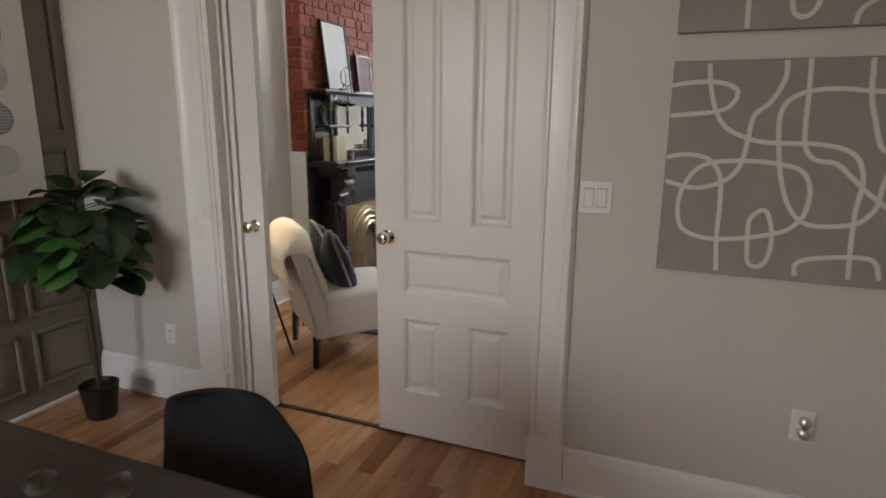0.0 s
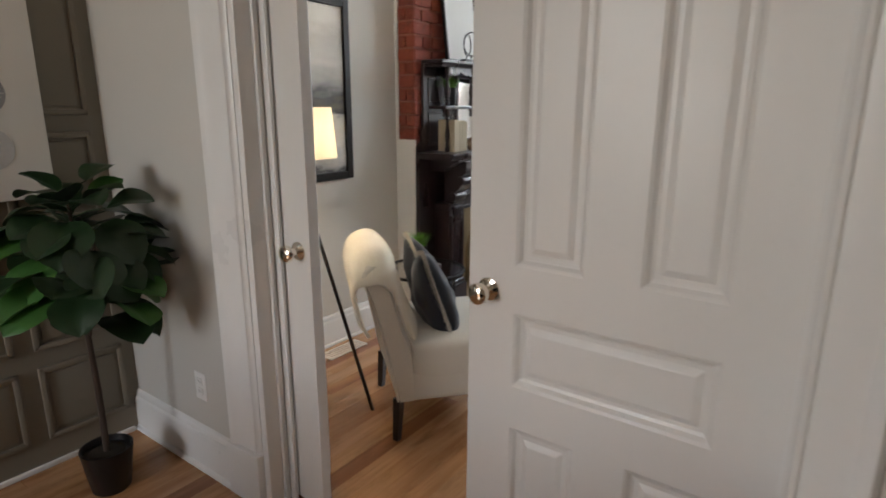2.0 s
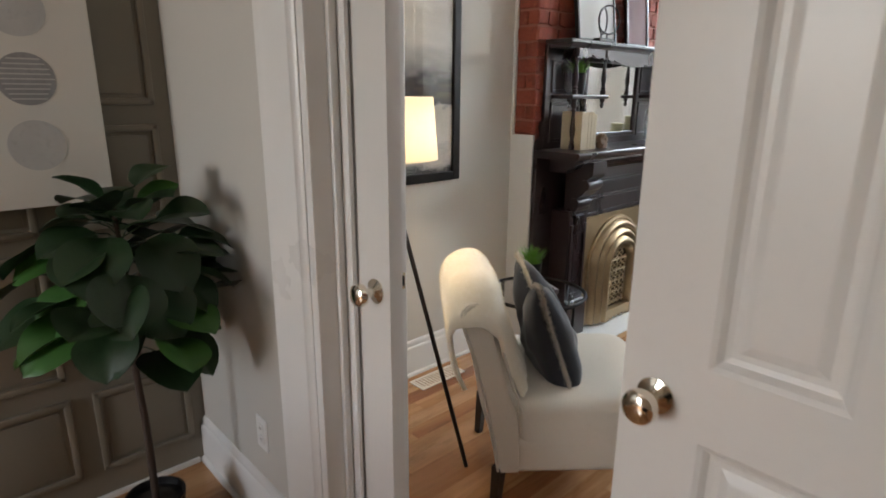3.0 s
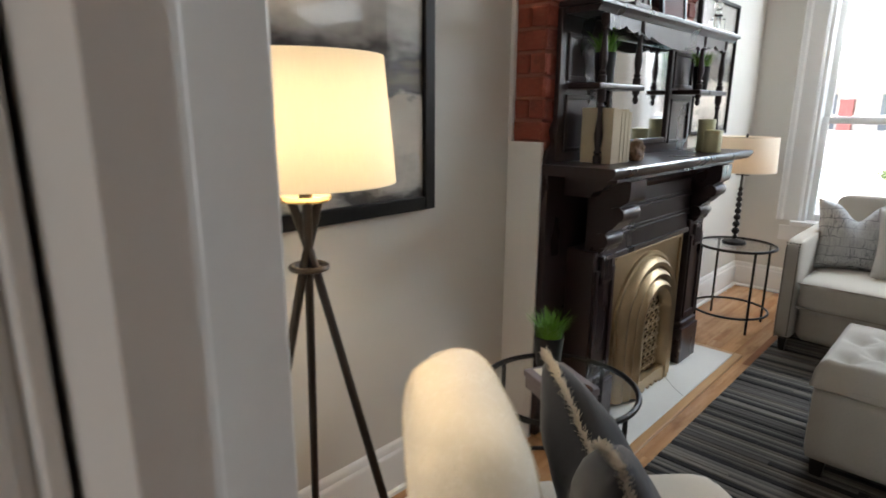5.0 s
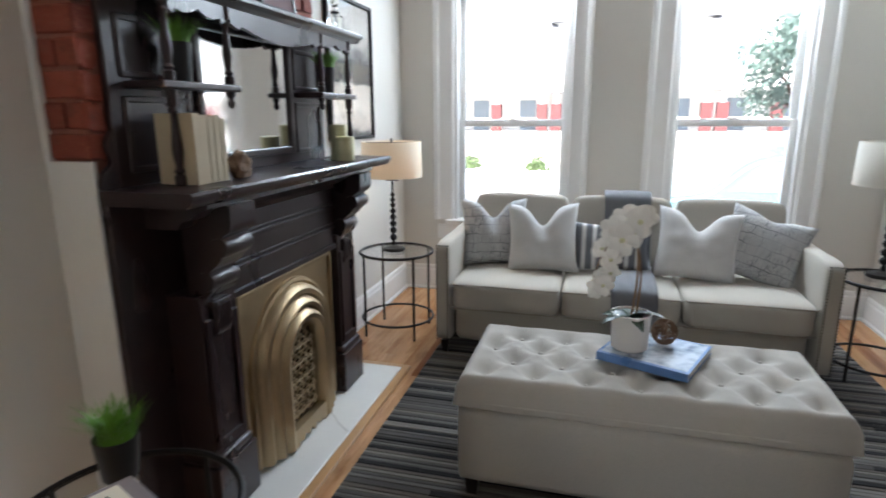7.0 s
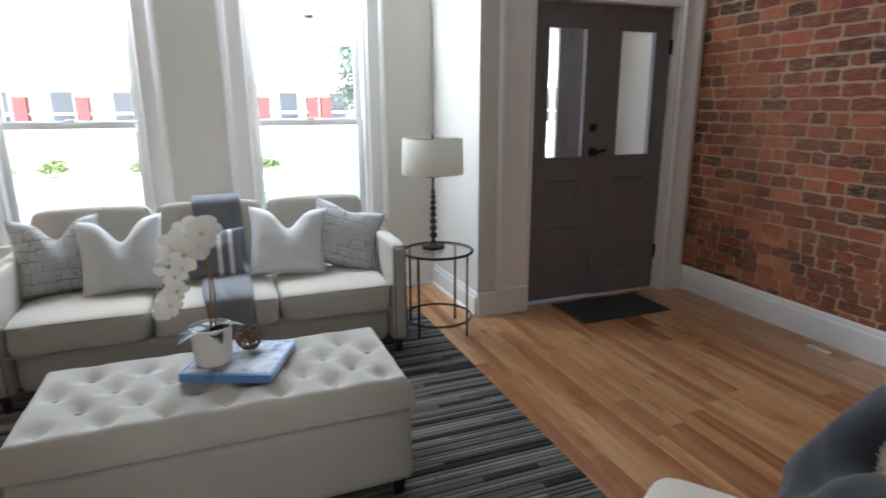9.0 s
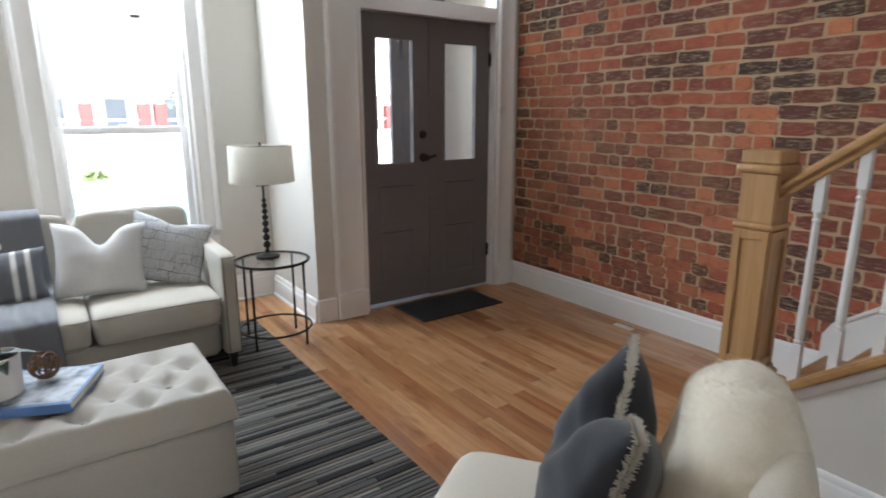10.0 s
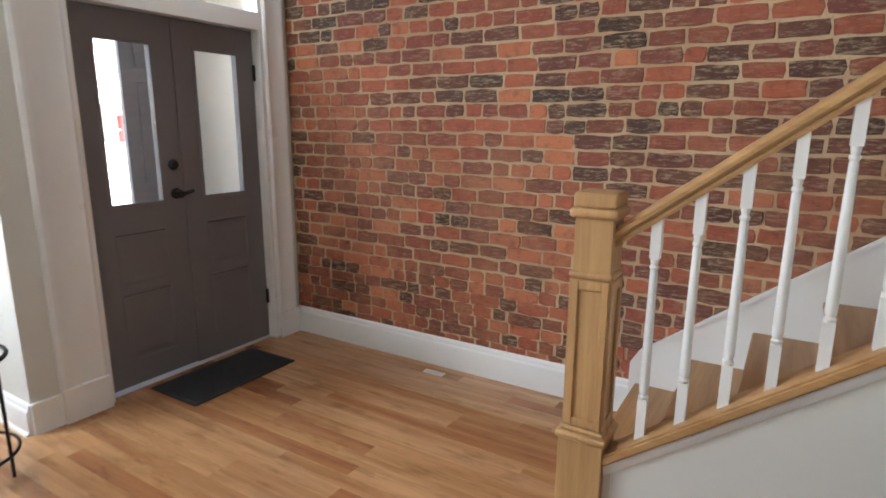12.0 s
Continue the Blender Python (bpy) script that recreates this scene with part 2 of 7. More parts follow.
M["shadow_crack_grey"] = paint("grey_slot", (0.35, 0.34, 0.33), 0.5, 0.02)
M["canvas_grey"] = paint("grey_canvas", (0.31, 0.29, 0.265), 0.85, 0.24, 7.0, 300, 0.4)
M["canvas_line"] = paint("white_brush_line", (0.66, 0.64, 0.60), 0.8, 0.08, 18, 200, 0.4)
M["canvas_white"] = paint("off_white_canvas", (0.74, 0.72, 0.67), 0.85, 0.03, 5.0, 300, 0.3)
M["disc_grey"] = paint("grey_wash_disc", (0.33, 0.33, 0.335), 0.85, 0.35, 9.0, 60, 0.3)
M["disc_pale"] = paint("pale_wash_disc", (0.55, 0.55, 0.54), 0.85, 0.2, 9.0, 60, 0.3)
M["mat_board"] = paint("white_mat_board", (0.74, 0.73, 0.70), 0.8, 0.02)
M["shade_on"] = shade_mat("lit_linen_shade", (0.85, 0.78, 0.62), (1.0, 0.93, 0.78), 0.03, 0.27)
M["shade_on2"] = shade_mat("lit_drum_shade", (0.85, 0.78, 0.66), (0.95, 0.80, 0.60), 0.02, 0.24)
M["shade_off"] = shade_mat("linen_shade", (0.72, 0.68, 0.60), (0.8, 0.78, 0.72), 0.0, 0.35)
M["bulb"] = shade_mat("warm_diffuser", (0.9, 0.85, 0.75), (1.0, 0.82, 0.55), 0.6, 0.0)
M["siding"] = paint("pale_porch_boarding", (0.80, 0.73, 0.63), 0.6, 0.06)
M["asphalt"] = paint("asphalt", (0.16, 0.16, 0.16), 0.9, 0.2, 0.5, 40, 0.5)
M["concrete"] = paint("pale_concrete", (0.48, 0.47, 0.45), 0.9, 0.12, 1.0, 30, 0.3)
M["lawn"] = paint("lawn", (0.12, 0.17, 0.07), 0.95, 0.4, 2.0, 60, 0.5)
# paled so the colour stands in for blown-out glare on the ground
M["pale_ground"] = paint("glare_pale_ground", (0.62, 0.61, 0.57), 0.95, 0.12, 0.6, 30, 0.3)
M["facade"] = paint("white_facade_paint", (0.80, 0.79, 0.77), 0.8, 0.04, 0.8)
M["facade_red"] = paint("red_porch_paint", (0.13, 0.036, 0.036), 0.7, 0.15, 2.0)
M["roof"] = paint("grey_shingles", (0.20, 0.20, 0.21), 0.9, 0.2, 1.0, 12, 0.5)
M["dark_window"] = paint("far_window_glass", (0.25, 0.31, 0.38), 0.1, 0.2)
# leaf green paled and blued to paint in the washed-out haze
M["foliage"] = paint("hazed_tree_leaf", (0.14, 0.20, 0.17), 0.6, 0.4, 0.5)
M["car_paint"] = paint("pale_teal_car_paint", (0.17, 0.36, 0.42), 0.25, 0.03, 1.0, spec=0.7)
M["tyre"] = paint("tyre_rubber", (0.02, 0.02, 0.02), 0.9)


def brick_mat(name, palette, mortar=(0.46, 0.35, 0.225), soot=0.75, wash=0.0):
    m, t, b = node_mat(name)
    v = coords(t, (1, 1, 1), 30.0)
    oi = t.nodes.new("ShaderNodeObjectInfo")
    geo = t.nodes.new("ShaderNodeNewGeometry")
    ad = t.nodes.new("ShaderNodeMath")
    ad.operation = "ADD"
    t.links.new(oi.outputs["Random"], ad.inputs[0])
    t.links.new(geo.outputs["Random Per Island"], ad.inputs[1])
    fr = t.nodes.new("ShaderNodeMath")
    fr.operation = "FRACT"
    t.links.new(ad.outputs[0], fr.inputs[0])
    base = ramp(t, fr.outputs[0], [(i / (len(palette) - 1), c) for i, c in enumerate(palette)])
    if wash:      # broad patches where the wall was scrubbed to paler, more orange brick
        geo2 = t.nodes.new("ShaderNodeNewGeometry")
        patch = noise_tex(t, geo2.outputs["Position"], 1.1, 3, 0.6)
        base = mixcol(t, base, (0.50, 0.205, 0.098), ramp(t, patch, [(0.47, 0.0), (0.66, wash)]))
    n1 = noise_tex(t, v, 16, 6, 0.7)
    n2 = noise_tex(t, coords(t, (14, 11, 62), 30.0), 1.5, 5, 0.75)
    n3 = noise_tex(t, v, 90, 3, 0.7)
    c = mixcol(t, base, (0.10, 0.035, 0.025), ramp(t, n1, [(0.50, 0.0), (0.72, 0.65)]))
    c = mixcol(t, c, (0.56, 0.23, 0.12), ramp(t, n1, [(0.28, 0.45), (0.42, 0.0)]))
    bw = t.nodes.new("ShaderNodeRGBToBW")
    t.links.new(base, bw.inputs[0])
    dark = ramp(t, bw.outputs[0], [(0.05, 1.0), (0.13, 0.34)])
    sm = t.nodes.new("ShaderNodeMath")
    sm.operation = "MULTIPLY"
    t.links.new(dark, sm.inputs[0])
    t.links.new(ramp(t, n2, [(0.50, 0.0), (0.64, soot)]), sm.inputs[1])
    c = mixcol(t, c, mortar, sm.outputs[0])
    c = mixcol(t, c, (0.42, 0.16, 0.09), ramp(t, n3, [(0.6, 0.0), (0.8, 0.4)]))
    t.links.new(c, b.inputs["Base Color"])
    b.inputs["Roughness"].default_value = 0.8
    nb = bump(t, b, n1, 0.6, 0.006)
    bump(t, b, n3, 0.4, 0.002, nb)
    return m


def mortar_mat(name, pale, red):
    """Lime mortar, stained by brick dust in patches."""
    m, t, b = node_mat(name)
    v = coords(t)
    n1, n2 = noise_tex(t, v, 1.3, 5, 0.65), noise_tex(t, v, 70, 3, 0.7)
    c = mixcol(t, pale, red, ramp(t, n1, [(0.42, 0.0), (0.66, 0.8)]))
    c = mixcol(t, c, rgb(pale, 0.55), ramp(t, n2, [(0.52, 0.0), (0.75, 0.6)]))
    t.links.new(c, b.inputs["Base Color"])
    b.inputs["Roughness"].default_value = 0.92
    bump(t, b, n2, 0.7, 0.003)
    return m


RED = ((0.488, 0.135, 0.063), (0.350, 0.084, 0.046), (0.201, 0.054, 0.038), (0.551, 0.177, 0.080), (0.382, 0.093, 0.046), (0.055, 0.032, 0.020), (0.254, 0.060, 0.038),
       (0.572, 0.195, 0.088), (0.382, 0.093, 0.050), (0.090, 0.047, 0.035), (0.424, 0.112, 0.055))
M["brick"] = brick_mat("old_red_brick", RED, wash=0.55)
# real plum bricks; massed at the stair end they also paint in its dimness
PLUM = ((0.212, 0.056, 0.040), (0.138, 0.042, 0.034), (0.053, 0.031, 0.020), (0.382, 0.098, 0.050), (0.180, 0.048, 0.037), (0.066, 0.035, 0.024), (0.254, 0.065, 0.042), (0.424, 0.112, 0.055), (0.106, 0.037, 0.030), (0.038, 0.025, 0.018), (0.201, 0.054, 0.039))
M["brick_plum_dim"] = brick_mat("old_plum_brick", PLUM, wash=0.30)
M["brick_chimney"] = brick_mat("deep_red_brick", ((0.30, 0.062, 0.036), (0.24, 0.05, 0.032), (0.33, 0.072, 0.04), (0.20, 0.042, 0.03)), soot=0.12)
M["mortar"] = mortar_mat("buff_mortar", (0.58, 0.42, 0.265), (0.40, 0.20, 0.105))
M["mortar_red"] = paint("red_mortar", (0.36, 0.14, 0.10), 0.9, 0.16, 6.0, 60, 0.7)

# ---- mesh helpers ----


def part(name, bm, material, parent=None, label="", smooth=False, m=None):
    """Links a bmesh as one mesh object under a thing or a part."""
    data = bpy.data.meshes.new(name)
    if m is not None:
        bm.transform(m)
    bm.normal_update()
    bm.to_mesh(data)
    bm.free()
    data.materials.append(M[material] if isinstance(material, str) else material)
    if smooth:
        data.polygons.foreach_set("use_smooth", [True] * len(data.polygons))
        if smooth != "all":
            data.set_sharp_from_angle(angle=radians(38))
    ob = new(name, data)
    if parent is not None:
        ob.parent = parent
    if label:
        tagged(ob, label)
    return ob


def share(name, data, parent, loc, rot=(0, 0, 0), scale=(1, 1, 1)):
    ob = new(name, data)
    ob.parent, ob.location, ob.rotation_euler, ob.scale = parent, loc, rot, scale
    return ob


def thing(name, label, category, m=None, group="", kind=""):
    ob = tagged(new(name), label, category, group, kind)
    ob.empty_display_size = 0.05
    if m is not None:
        ob.matrix_world = m
    return ob


def box(bm, x0, x1, y0, y1, z0, z1, bevel=0.0, seg=2, m=None):
    r = bmesh.ops.create_cube(bm, size=1.0)["verts"]
    bmesh.ops.transform(bm, verts=r, matrix=Matrix.LocRotScale(((x0 + x1) / 2, (y0 + y1) / 2, (z0 + z1) / 2), None, (x1 - x0, y1 - y0, z1 - z0)))
    if bevel:
        es = list({e for v in r for e in v.link_edges})
        g = bmesh.ops.bevel(bm, geom=es, offset=bevel, segments=seg, affect="EDGES", profile=0.5)
        r = list({v for f in g["faces"] for v in f.verts} | {v for v in r if v.is_valid})
    if m is not None:
        bmesh.ops.transform(bm, verts=[v for v in r if v.is_valid], matrix=m)
    return bm


def bx(*a, **k):
    return box(bmesh.new(), *a, **k)


def lathe(bm, profile, seg=24, m=None, caps=True):
    """A turned solid from (radius, z) pairs."""
    rings = []
    for r, z in profile:
        rings.append([bm.verts.new((r * math.cos(2 * math.pi * i / seg), r * math.sin(2 * math.pi * i / seg), z)) for i in range(seg)])
    for a, b in zip(rings, rings[1:]):
        for i in range(seg):
            bm.faces.new((a[i], a[(i + 1) % seg], b[(i + 1) % seg], b[i]))
    if caps:
        bm.faces.new(rings[0][::-1])
        bm.faces.new(rings[-1])
    vs = [v for ring in rings for v in ring]
    if m is not None:
        bmesh.ops.transform(bm, verts=vs, matrix=m)
    return bm


def ln(profile, seg=24, m=None, caps=True):
    return lathe(bmesh.new(), profile, seg, m, caps)


def tube(bm, pts, r, seg=8, closed=False, squash=1.0):
    """A round bar along points; r may be a list."""
    pts = [Vector(p) for p in pts]
    n = len(pts)
    rings, up = [], None
    for i, p in enumerate(pts):
        a = pts[(i - 1) % n] if closed or i else p
        b = pts[(i + 1) % n] if closed or i < n - 1 else p
        d = (b - a).normalized()
        if up is None:
            up = Vector((0, 0, 1)) if abs(d.z) < 0.9 else Vector((1, 0, 0))
        side = d.cross(up).normalized()
        up = side.cross(d).normalized()
        rr = r[i] if isinstance(r, (list, tuple)) else r
        rings.append([bm.verts.new(p + side * math.cos(2 * math.pi * k / seg) * rr + up * math.sin(2 * math.pi * k / seg) * rr * squash) for k in range(seg)])
    for i in range(n if closed else n - 1):
        a, b = rings[i], rings[(i + 1) % n]
        for k in range(seg):
            bm.faces.new((a[k], a[(k + 1) % seg], b[(k + 1) % seg], b[k]))
    if not closed:
        bm.faces.new(rings[0][::-1])
        bm.faces.new(rings[-1])
    return bm


def tb(*a, **k):
    return tube(bmesh.new(), *a, **k)


def prism(pts, axis, a, b, bm=None):
    """A polygon (two coordinates, in the order of the axes left) pushed along axis from a to b."""
    bm = bm or bmesh.new()

    def at(p, w):
        q = list(p)
        q.insert(axis, w)
        return bm.verts.new(q)
    lo, hi = [at(p, a) for p in pts], [at(p, b) for p in pts]
    n = len(pts)
    fs = [bm.faces.new(lo), bm.faces.new(hi[::-1])]
    for i in range(n):
        fs.append(bm.faces.new((lo[i], hi[i], hi[(i + 1) % n], lo[(i + 1) % n])))
    bmesh.ops.recalc_face_normals(bm, faces=fs)
    return bm


def catmull(pts, steps=8, closed=False):
    pts = [Vector(p) for p in pts]
    n, out = len(pts), []
    for i in range(n if closed else n - 1):
        p = [pts[(i + k) % n] if closed else pts[min(max(i + k, 0), n - 1)] for k in (-1, 0, 1, 2)]
        for s in range(steps):
            u = s / steps
            out.append(0.5 * (2 * p[1] + (p[2] - p[0]) * u + (2 * p[0] - 5 * p[1] + 4 * p[2] - p[3]) * u * u + (3 * p[1] - p[0] - 3 * p[2] + p[3]) * u ** 3))
    if not closed:
        out.append(pts[-1])
    return out


def soft_box(sx, sy, sz, cuts=10, power=5.0, puff=0.0, wob=0.0, seed=0.0):
    """A cushion: a box with round edges, swollen by puff and dented by wob."""
    bm = bmesh.new()
    bmesh.ops.create_cube(bm, size=2.0)
    bmesh.ops.subdivide_edges(bm, edges=bm.edges[:], cuts=cuts, use_grid_fill=True)
    for v in bm.verts:
        c = v.co.copy()
        k = (abs(c.x) ** power + abs(c.y) ** power + abs(c.z) ** power) ** (1 / power)
        c /= k
        f = (1 - c.x ** 2) * (1 - c.y ** 2)
        c.z *= 1 + puff * f
        w = noise.noise(Vector((c.x * 1.7 + seed, c.y * 1.7, c.z * 1.7 + seed))) * wob
        v.co = Vector((c.x * sx / 2, c.y * sy / 2, c.z * sz / 2)) * (1 + w)
    return bm


def pillow(w, h, d, karate=0.0, seed=0.0, n=18):
    """A scatter cushion standing upright in x and z, thick along y, with pointed corners; karate: the dent in its top edge."""
    bm = bmesh.new()
    grid = {}
    for s in (-1, 1):
        for i in range(n + 1):
            for j in range(n + 1):
                if s == 1 and (i in (0, n) or j in (0, n)):
                    grid[s, i, j] = grid[-1, i, j]
                    continue
                u, v = 2 * i / n - 1, 2 * j / n - 1
                e = (1 - u ** 2) * (1 - v ** 2)
                t = max(0.0, e) ** 0.42
                pin = 1 - 0.10 * (1 - abs(u) ** 2) * abs(v) ** 3
                pinx = 1 - 0.10 * (1 - abs(v) ** 2) * abs(u) ** 3
                x, z = u * pinx * w / 2, v * pin * h / 2
                dent = karate * math.exp(-(u / 0.33) ** 2) * max(0, (v + 0.55) / 1.55) ** 1.5
                z -= dent * h
                wr = noise.noise(Vector((u * 2.3 + seed, v * 2.3, s * 1.3 + seed))) * 0.16 + noise.noise(Vector((u * 5 + seed, v * 5, s))) * 0.06
                y = s * d / 2 * t * (1 + wr) * (1 + 0.25 * (-v) * 0.6) * (1 - karate * 1.6 * math.exp(-(u / 0.22) ** 2) * max(0, v))
                grid[s, i, j] = bm.verts.new((x, y, z))
    for s in (-1, 1):
        for i in range(n):
            for j in range(n):
                f = (grid[s, i, j], grid[s, i + 1, j], grid[s, i + 1, j + 1], grid[s, i, j + 1])
                bm.faces.new(f if s == -1 else f[::-1])
    return bm


def strands(name, spots, length, width, material, parent, seed=1, droop=0.5, label=""):
    """A coat of many short hairs: spots are (place, normal)."""
    rnd = random.Random(seed)
    vs, fs = [], []
    for p, nrm in spots:
        t1 = nrm.orthogonal().normalized()
        t1 = (Matrix.Rotation(rnd.uniform(0, 6.28), 3, nrm) @ t1)
        lean = Vector((rnd.gauss(0, 0.35), rnd.gauss(0, 0.35), rnd.gauss(-droop, 0.25)))
        d = (nrm + lean * 0.8).normalized()
        L = length * rnd.uniform(0.5, 1.1)
        mid = p + d * L * 0.55 + nrm * L * 0.05
        tip = p + (d + Vector((0, 0, -0.35 * droop)) + lean * 0.3).normalized() * L
        k = len(vs)
        vs += [p - t1 * width, p + t1 * width, mid + t1 * width * 0.6, mid - t1 * width * 0.6, tip]
        fs += [(k, k + 1, k + 2, k + 3), (k + 3, k + 2, k + 4)]
    data = bpy.data.meshes.new(name)
    data.from_pydata(vs, [], fs)
    data.materials.append(M[material])
    ob = new(name, data)
    ob.parent = parent
    tagged(ob, label, kind="stuff")
    return ob


def spots_on(bm, count, seed=0, keep=None):
    rnd = random.Random(seed)
    bm.normal_update()
    faces = [f for f in bm.faces if keep is None or keep(f.calc_center_median(), f.normal)]
    areas = [f.calc_area() for f in faces]
    out = []
    for f in rnd.choices(faces, areas, k=count):
        vs = [v.co for v in f.verts]
        a, b = rnd.random(), rnd.random()
        if len(vs) == 4:
            p = vs[0].lerp(vs[1], a).lerp(vs[3].lerp(vs[2], a), b)
        else:
            if a + b > 1:
                a, b = 1 - a, 1 - b
            p = vs[0] + (vs[1] - vs[0]) * a + (vs[2] - vs[0]) * b
        out.append((p.copy(), f.normal.copy()))
    return out


def structure(name, bm, material, label, category, smooth=False):
    return tagged(part(name, bm, material, None, "", smooth), label, category, kind="structure")


# ---- the building ----
CEIL = 3.05
XL, XR = -2.77, 2.22        # left wall, brick wall
Y0, Y1 = 2.07, 2.335        # the partition between dining and living room
YW, YD = 6.88, 6.03         # window wall, front door wall
YB = -2.4                   # back of the dining room
JL, JR, HEAD = -1.84, -0.295, 2.30   # the wide opening

b = bx(XL - 0.2, XL, YB - 0.2, Y0, -0.3, CEIL)
structure("wall_dining_left", b, "taupe", "taupe painted panelled dining room wall", "wall")
b = bx(XL - 0.2, XL, Y0, YW + 0.25, -0.3, CEIL)
structure("wall_living_left", b, "wall_living", "pale painted plaster living room wall", "wall")

b = bmesh.new()   # partition, hollow where the sliding doors run
PK0, PK1 = 2.150, 2.255
for x0, x1 in ((XL, JL), (JR, 2.6)):
    box(b, x0, x1, Y0, PK0 - 0.003, 0, CEIL)
    box(b, x0, x1, PK1 + 0.003, Y1, 0, CEIL)
box(b, JL, JR, Y0, PK0 - 0.003, HEAD, CEIL)
box(b, JL, JR, PK1 + 0.003, Y1, HEAD, CEIL)
structure("wall_partition", b, "wall", "warm grey plaster wall with a wide sliding-door opening", "wall")
# near-black lining puts the slot's darkness into its colour
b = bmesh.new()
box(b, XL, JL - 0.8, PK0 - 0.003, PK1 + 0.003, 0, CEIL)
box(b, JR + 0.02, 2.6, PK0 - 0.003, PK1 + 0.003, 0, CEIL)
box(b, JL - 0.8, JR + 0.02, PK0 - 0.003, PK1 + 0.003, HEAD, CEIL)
structure("wall_pocket", b, "gap", "near-black lining of the pocket inside the partition wall", "wall")

b = bx(2.6, 2.8, YB - 0.2, Y0, -0.3, CEIL)
structure("wall_dining_right", b, "wall", "warm grey plaster dining room wall", "wall")
b = bmesh.new()
WX0, WX1, WZ0, WZ1 = -2.4, -1.4, 0.9, 2.6
box(b, XL - 0.2, WX0, YB - 0.2, YB, -0.3, CEIL)
box(b, WX1, 2.8, YB - 0.2, YB, -0.3, CEIL)
box(b, WX0, WX1, YB - 0.2, YB, -0.3, WZ0)
box(b, WX0, WX1, YB - 0.2, YB, WZ1, CEIL)
structure("wall_dining_back", b, "wall", "warm grey plaster wall with a window opening", "wall")

# window wall with two tall openings
WIN = ((-2.36, -1.52), (-0.86, -0.04))
WB, WT = 0.55, 2.72
b = bmesh.new()
edges = [XL - 0.2, WIN[0][0], WIN[0][1], WIN[1][0], WIN[1][1], 0.468]
for i in range(5):
    x0, x1 = edges[i], edges[i + 1]
    if i % 2 == 0:
        box(b, x0, x1, YW, YW + 0.25, -0.3, CEIL)
    else:
        box(b, x0, x1, YW, YW + 0.25, -0.3, WB)
        box(b, x0, x1, YW, YW + 0.25, WT, CEIL)
structure("wall_window", b, "wall_living", "pale painted wall with two tall street windows", "wall")
b = bx(0.468, 0.60, YD + 0.13, YW + 0.35, -0.3, CEIL)
structure("wall_vestibule_side", b, "wall_living", "pale painted return wall beside the front door", "wall")

# front door wall
DX0, DX1, DH = 0.862, 1.992, 2.045
b = bmesh.new()
box(b, 0.468, DX0 - 0.03, YD, YD + 0.13, -0.3, CEIL)
box(b, DX1 + 0.03, XR, YD, YD + 0.13, -0.3, CEIL)
box(b, DX0 - 0.03, DX1 + 0.03, YD, YD + 0.13, 2.62, CEIL)
box(b, DX0 - 0.03, DX1 + 0.03, YD, YD + 0.13, -0.3, -0.02)
structure("wall_front_door", b, "wall_living", "pale painted wall round the front door", "wall")

structure("wall_brick_backing", bx(XR + 0.0042, XR + 0.25, -1.6, YD + 0.13, -0.3, 5.6), "mortar", "buff mortar bed of the exposed brick wall", "wall")
structure("wall_vestibule_right", bx(XR - 0.02, XR + 0.25, YD + 0.13, YW + 0.5, -0.3, CEIL), "siding", "pale boarded side wall of the entrance porch", "wall")
structure("wall_stair_back", bx(1.2, XR + 0.2, -1.6, -1.45, 0, 5.6), "wall_living", "pale wall behind the staircase", "wall")

# ceilings, one for each room
structure("ceiling_dining", bx(XL - 0.2, 2.8, YB - 0.2, Y0, CEIL, CEIL + 0.2), "ceiling", "flat white dining room ceiling", "ceiling")
structure("ceiling_living", bx(XL - 0.2, XR + 0.2, Y0, YW + 0.5, CEIL + 0.001, CEIL + 0.2), "ceiling", "flat white living room ceiling", "ceiling")

# ground under the boards
structure("subfloor", bx(XL, 2.6, YB, YW, -0.25, -0.021), "gap", "dark subfloor under the boards", "floor")


# ---- baseboards, casings ----
def base_profile(h=0.19, d=0.022):
    return [(0, 0), (d, 0), (d, h - 0.045), (d * 0.85, h - 0.035), (d * 0.6, h - 0.03), (d * 0.55, h - 0.012), (d * 0.25, h - 0.002), (0, h)]


def baseboard(name, p0, p1, normal, h=0.19, d=0.022, shoe=True):
    """A baseboard along the floor from p0 to p1, standing out along normal."""
    p0, p1, nn = Vector((*p0, 0)), Vector((*p1, 0)), Vector((*normal, 0))
    along = (p1 - p0)
    L = along.length
    along.normalize()
    m = Matrix.Translation(p0) @ Matrix((along, nn, Vector((0, 0, 1)))).transposed().to_4x4()
    bm = prism(base_profile(h, d), 0, 0, L)
    if shoe:
        prism([(d, 0), (d + 0.014, 0), (d + 0.012, 0.010), (d, 0.017)], 0, 0, L, bm)
    bm.transform(m)
    bmesh.ops.recalc_face_normals(bm, faces=bm.faces[:])
    return structure(name, bm, "trim", "white painted moulded baseboard", "baseboard", True)


baseboard("baseboard_dining_a", (-2.03, Y0), (XL, Y0), (0, -1))
baseboard("baseboard_dining_b", (2.6, Y0), (-0.15, Y0), (0, -1))
baseboard("baseboard_living_left_a", (XL, Y1), (XL, 3.89), (1, 0))
baseboard("baseboard_living_left_b", (XL, 5.225), (XL, YW), (1, 0))
baseboard("baseboard_window", (XL, YW), (0.468, YW), (0, -1))
baseboard("baseboard_vestibule_side", (0.468, YW), (0.468, YD), (-1, 0), 0.16)
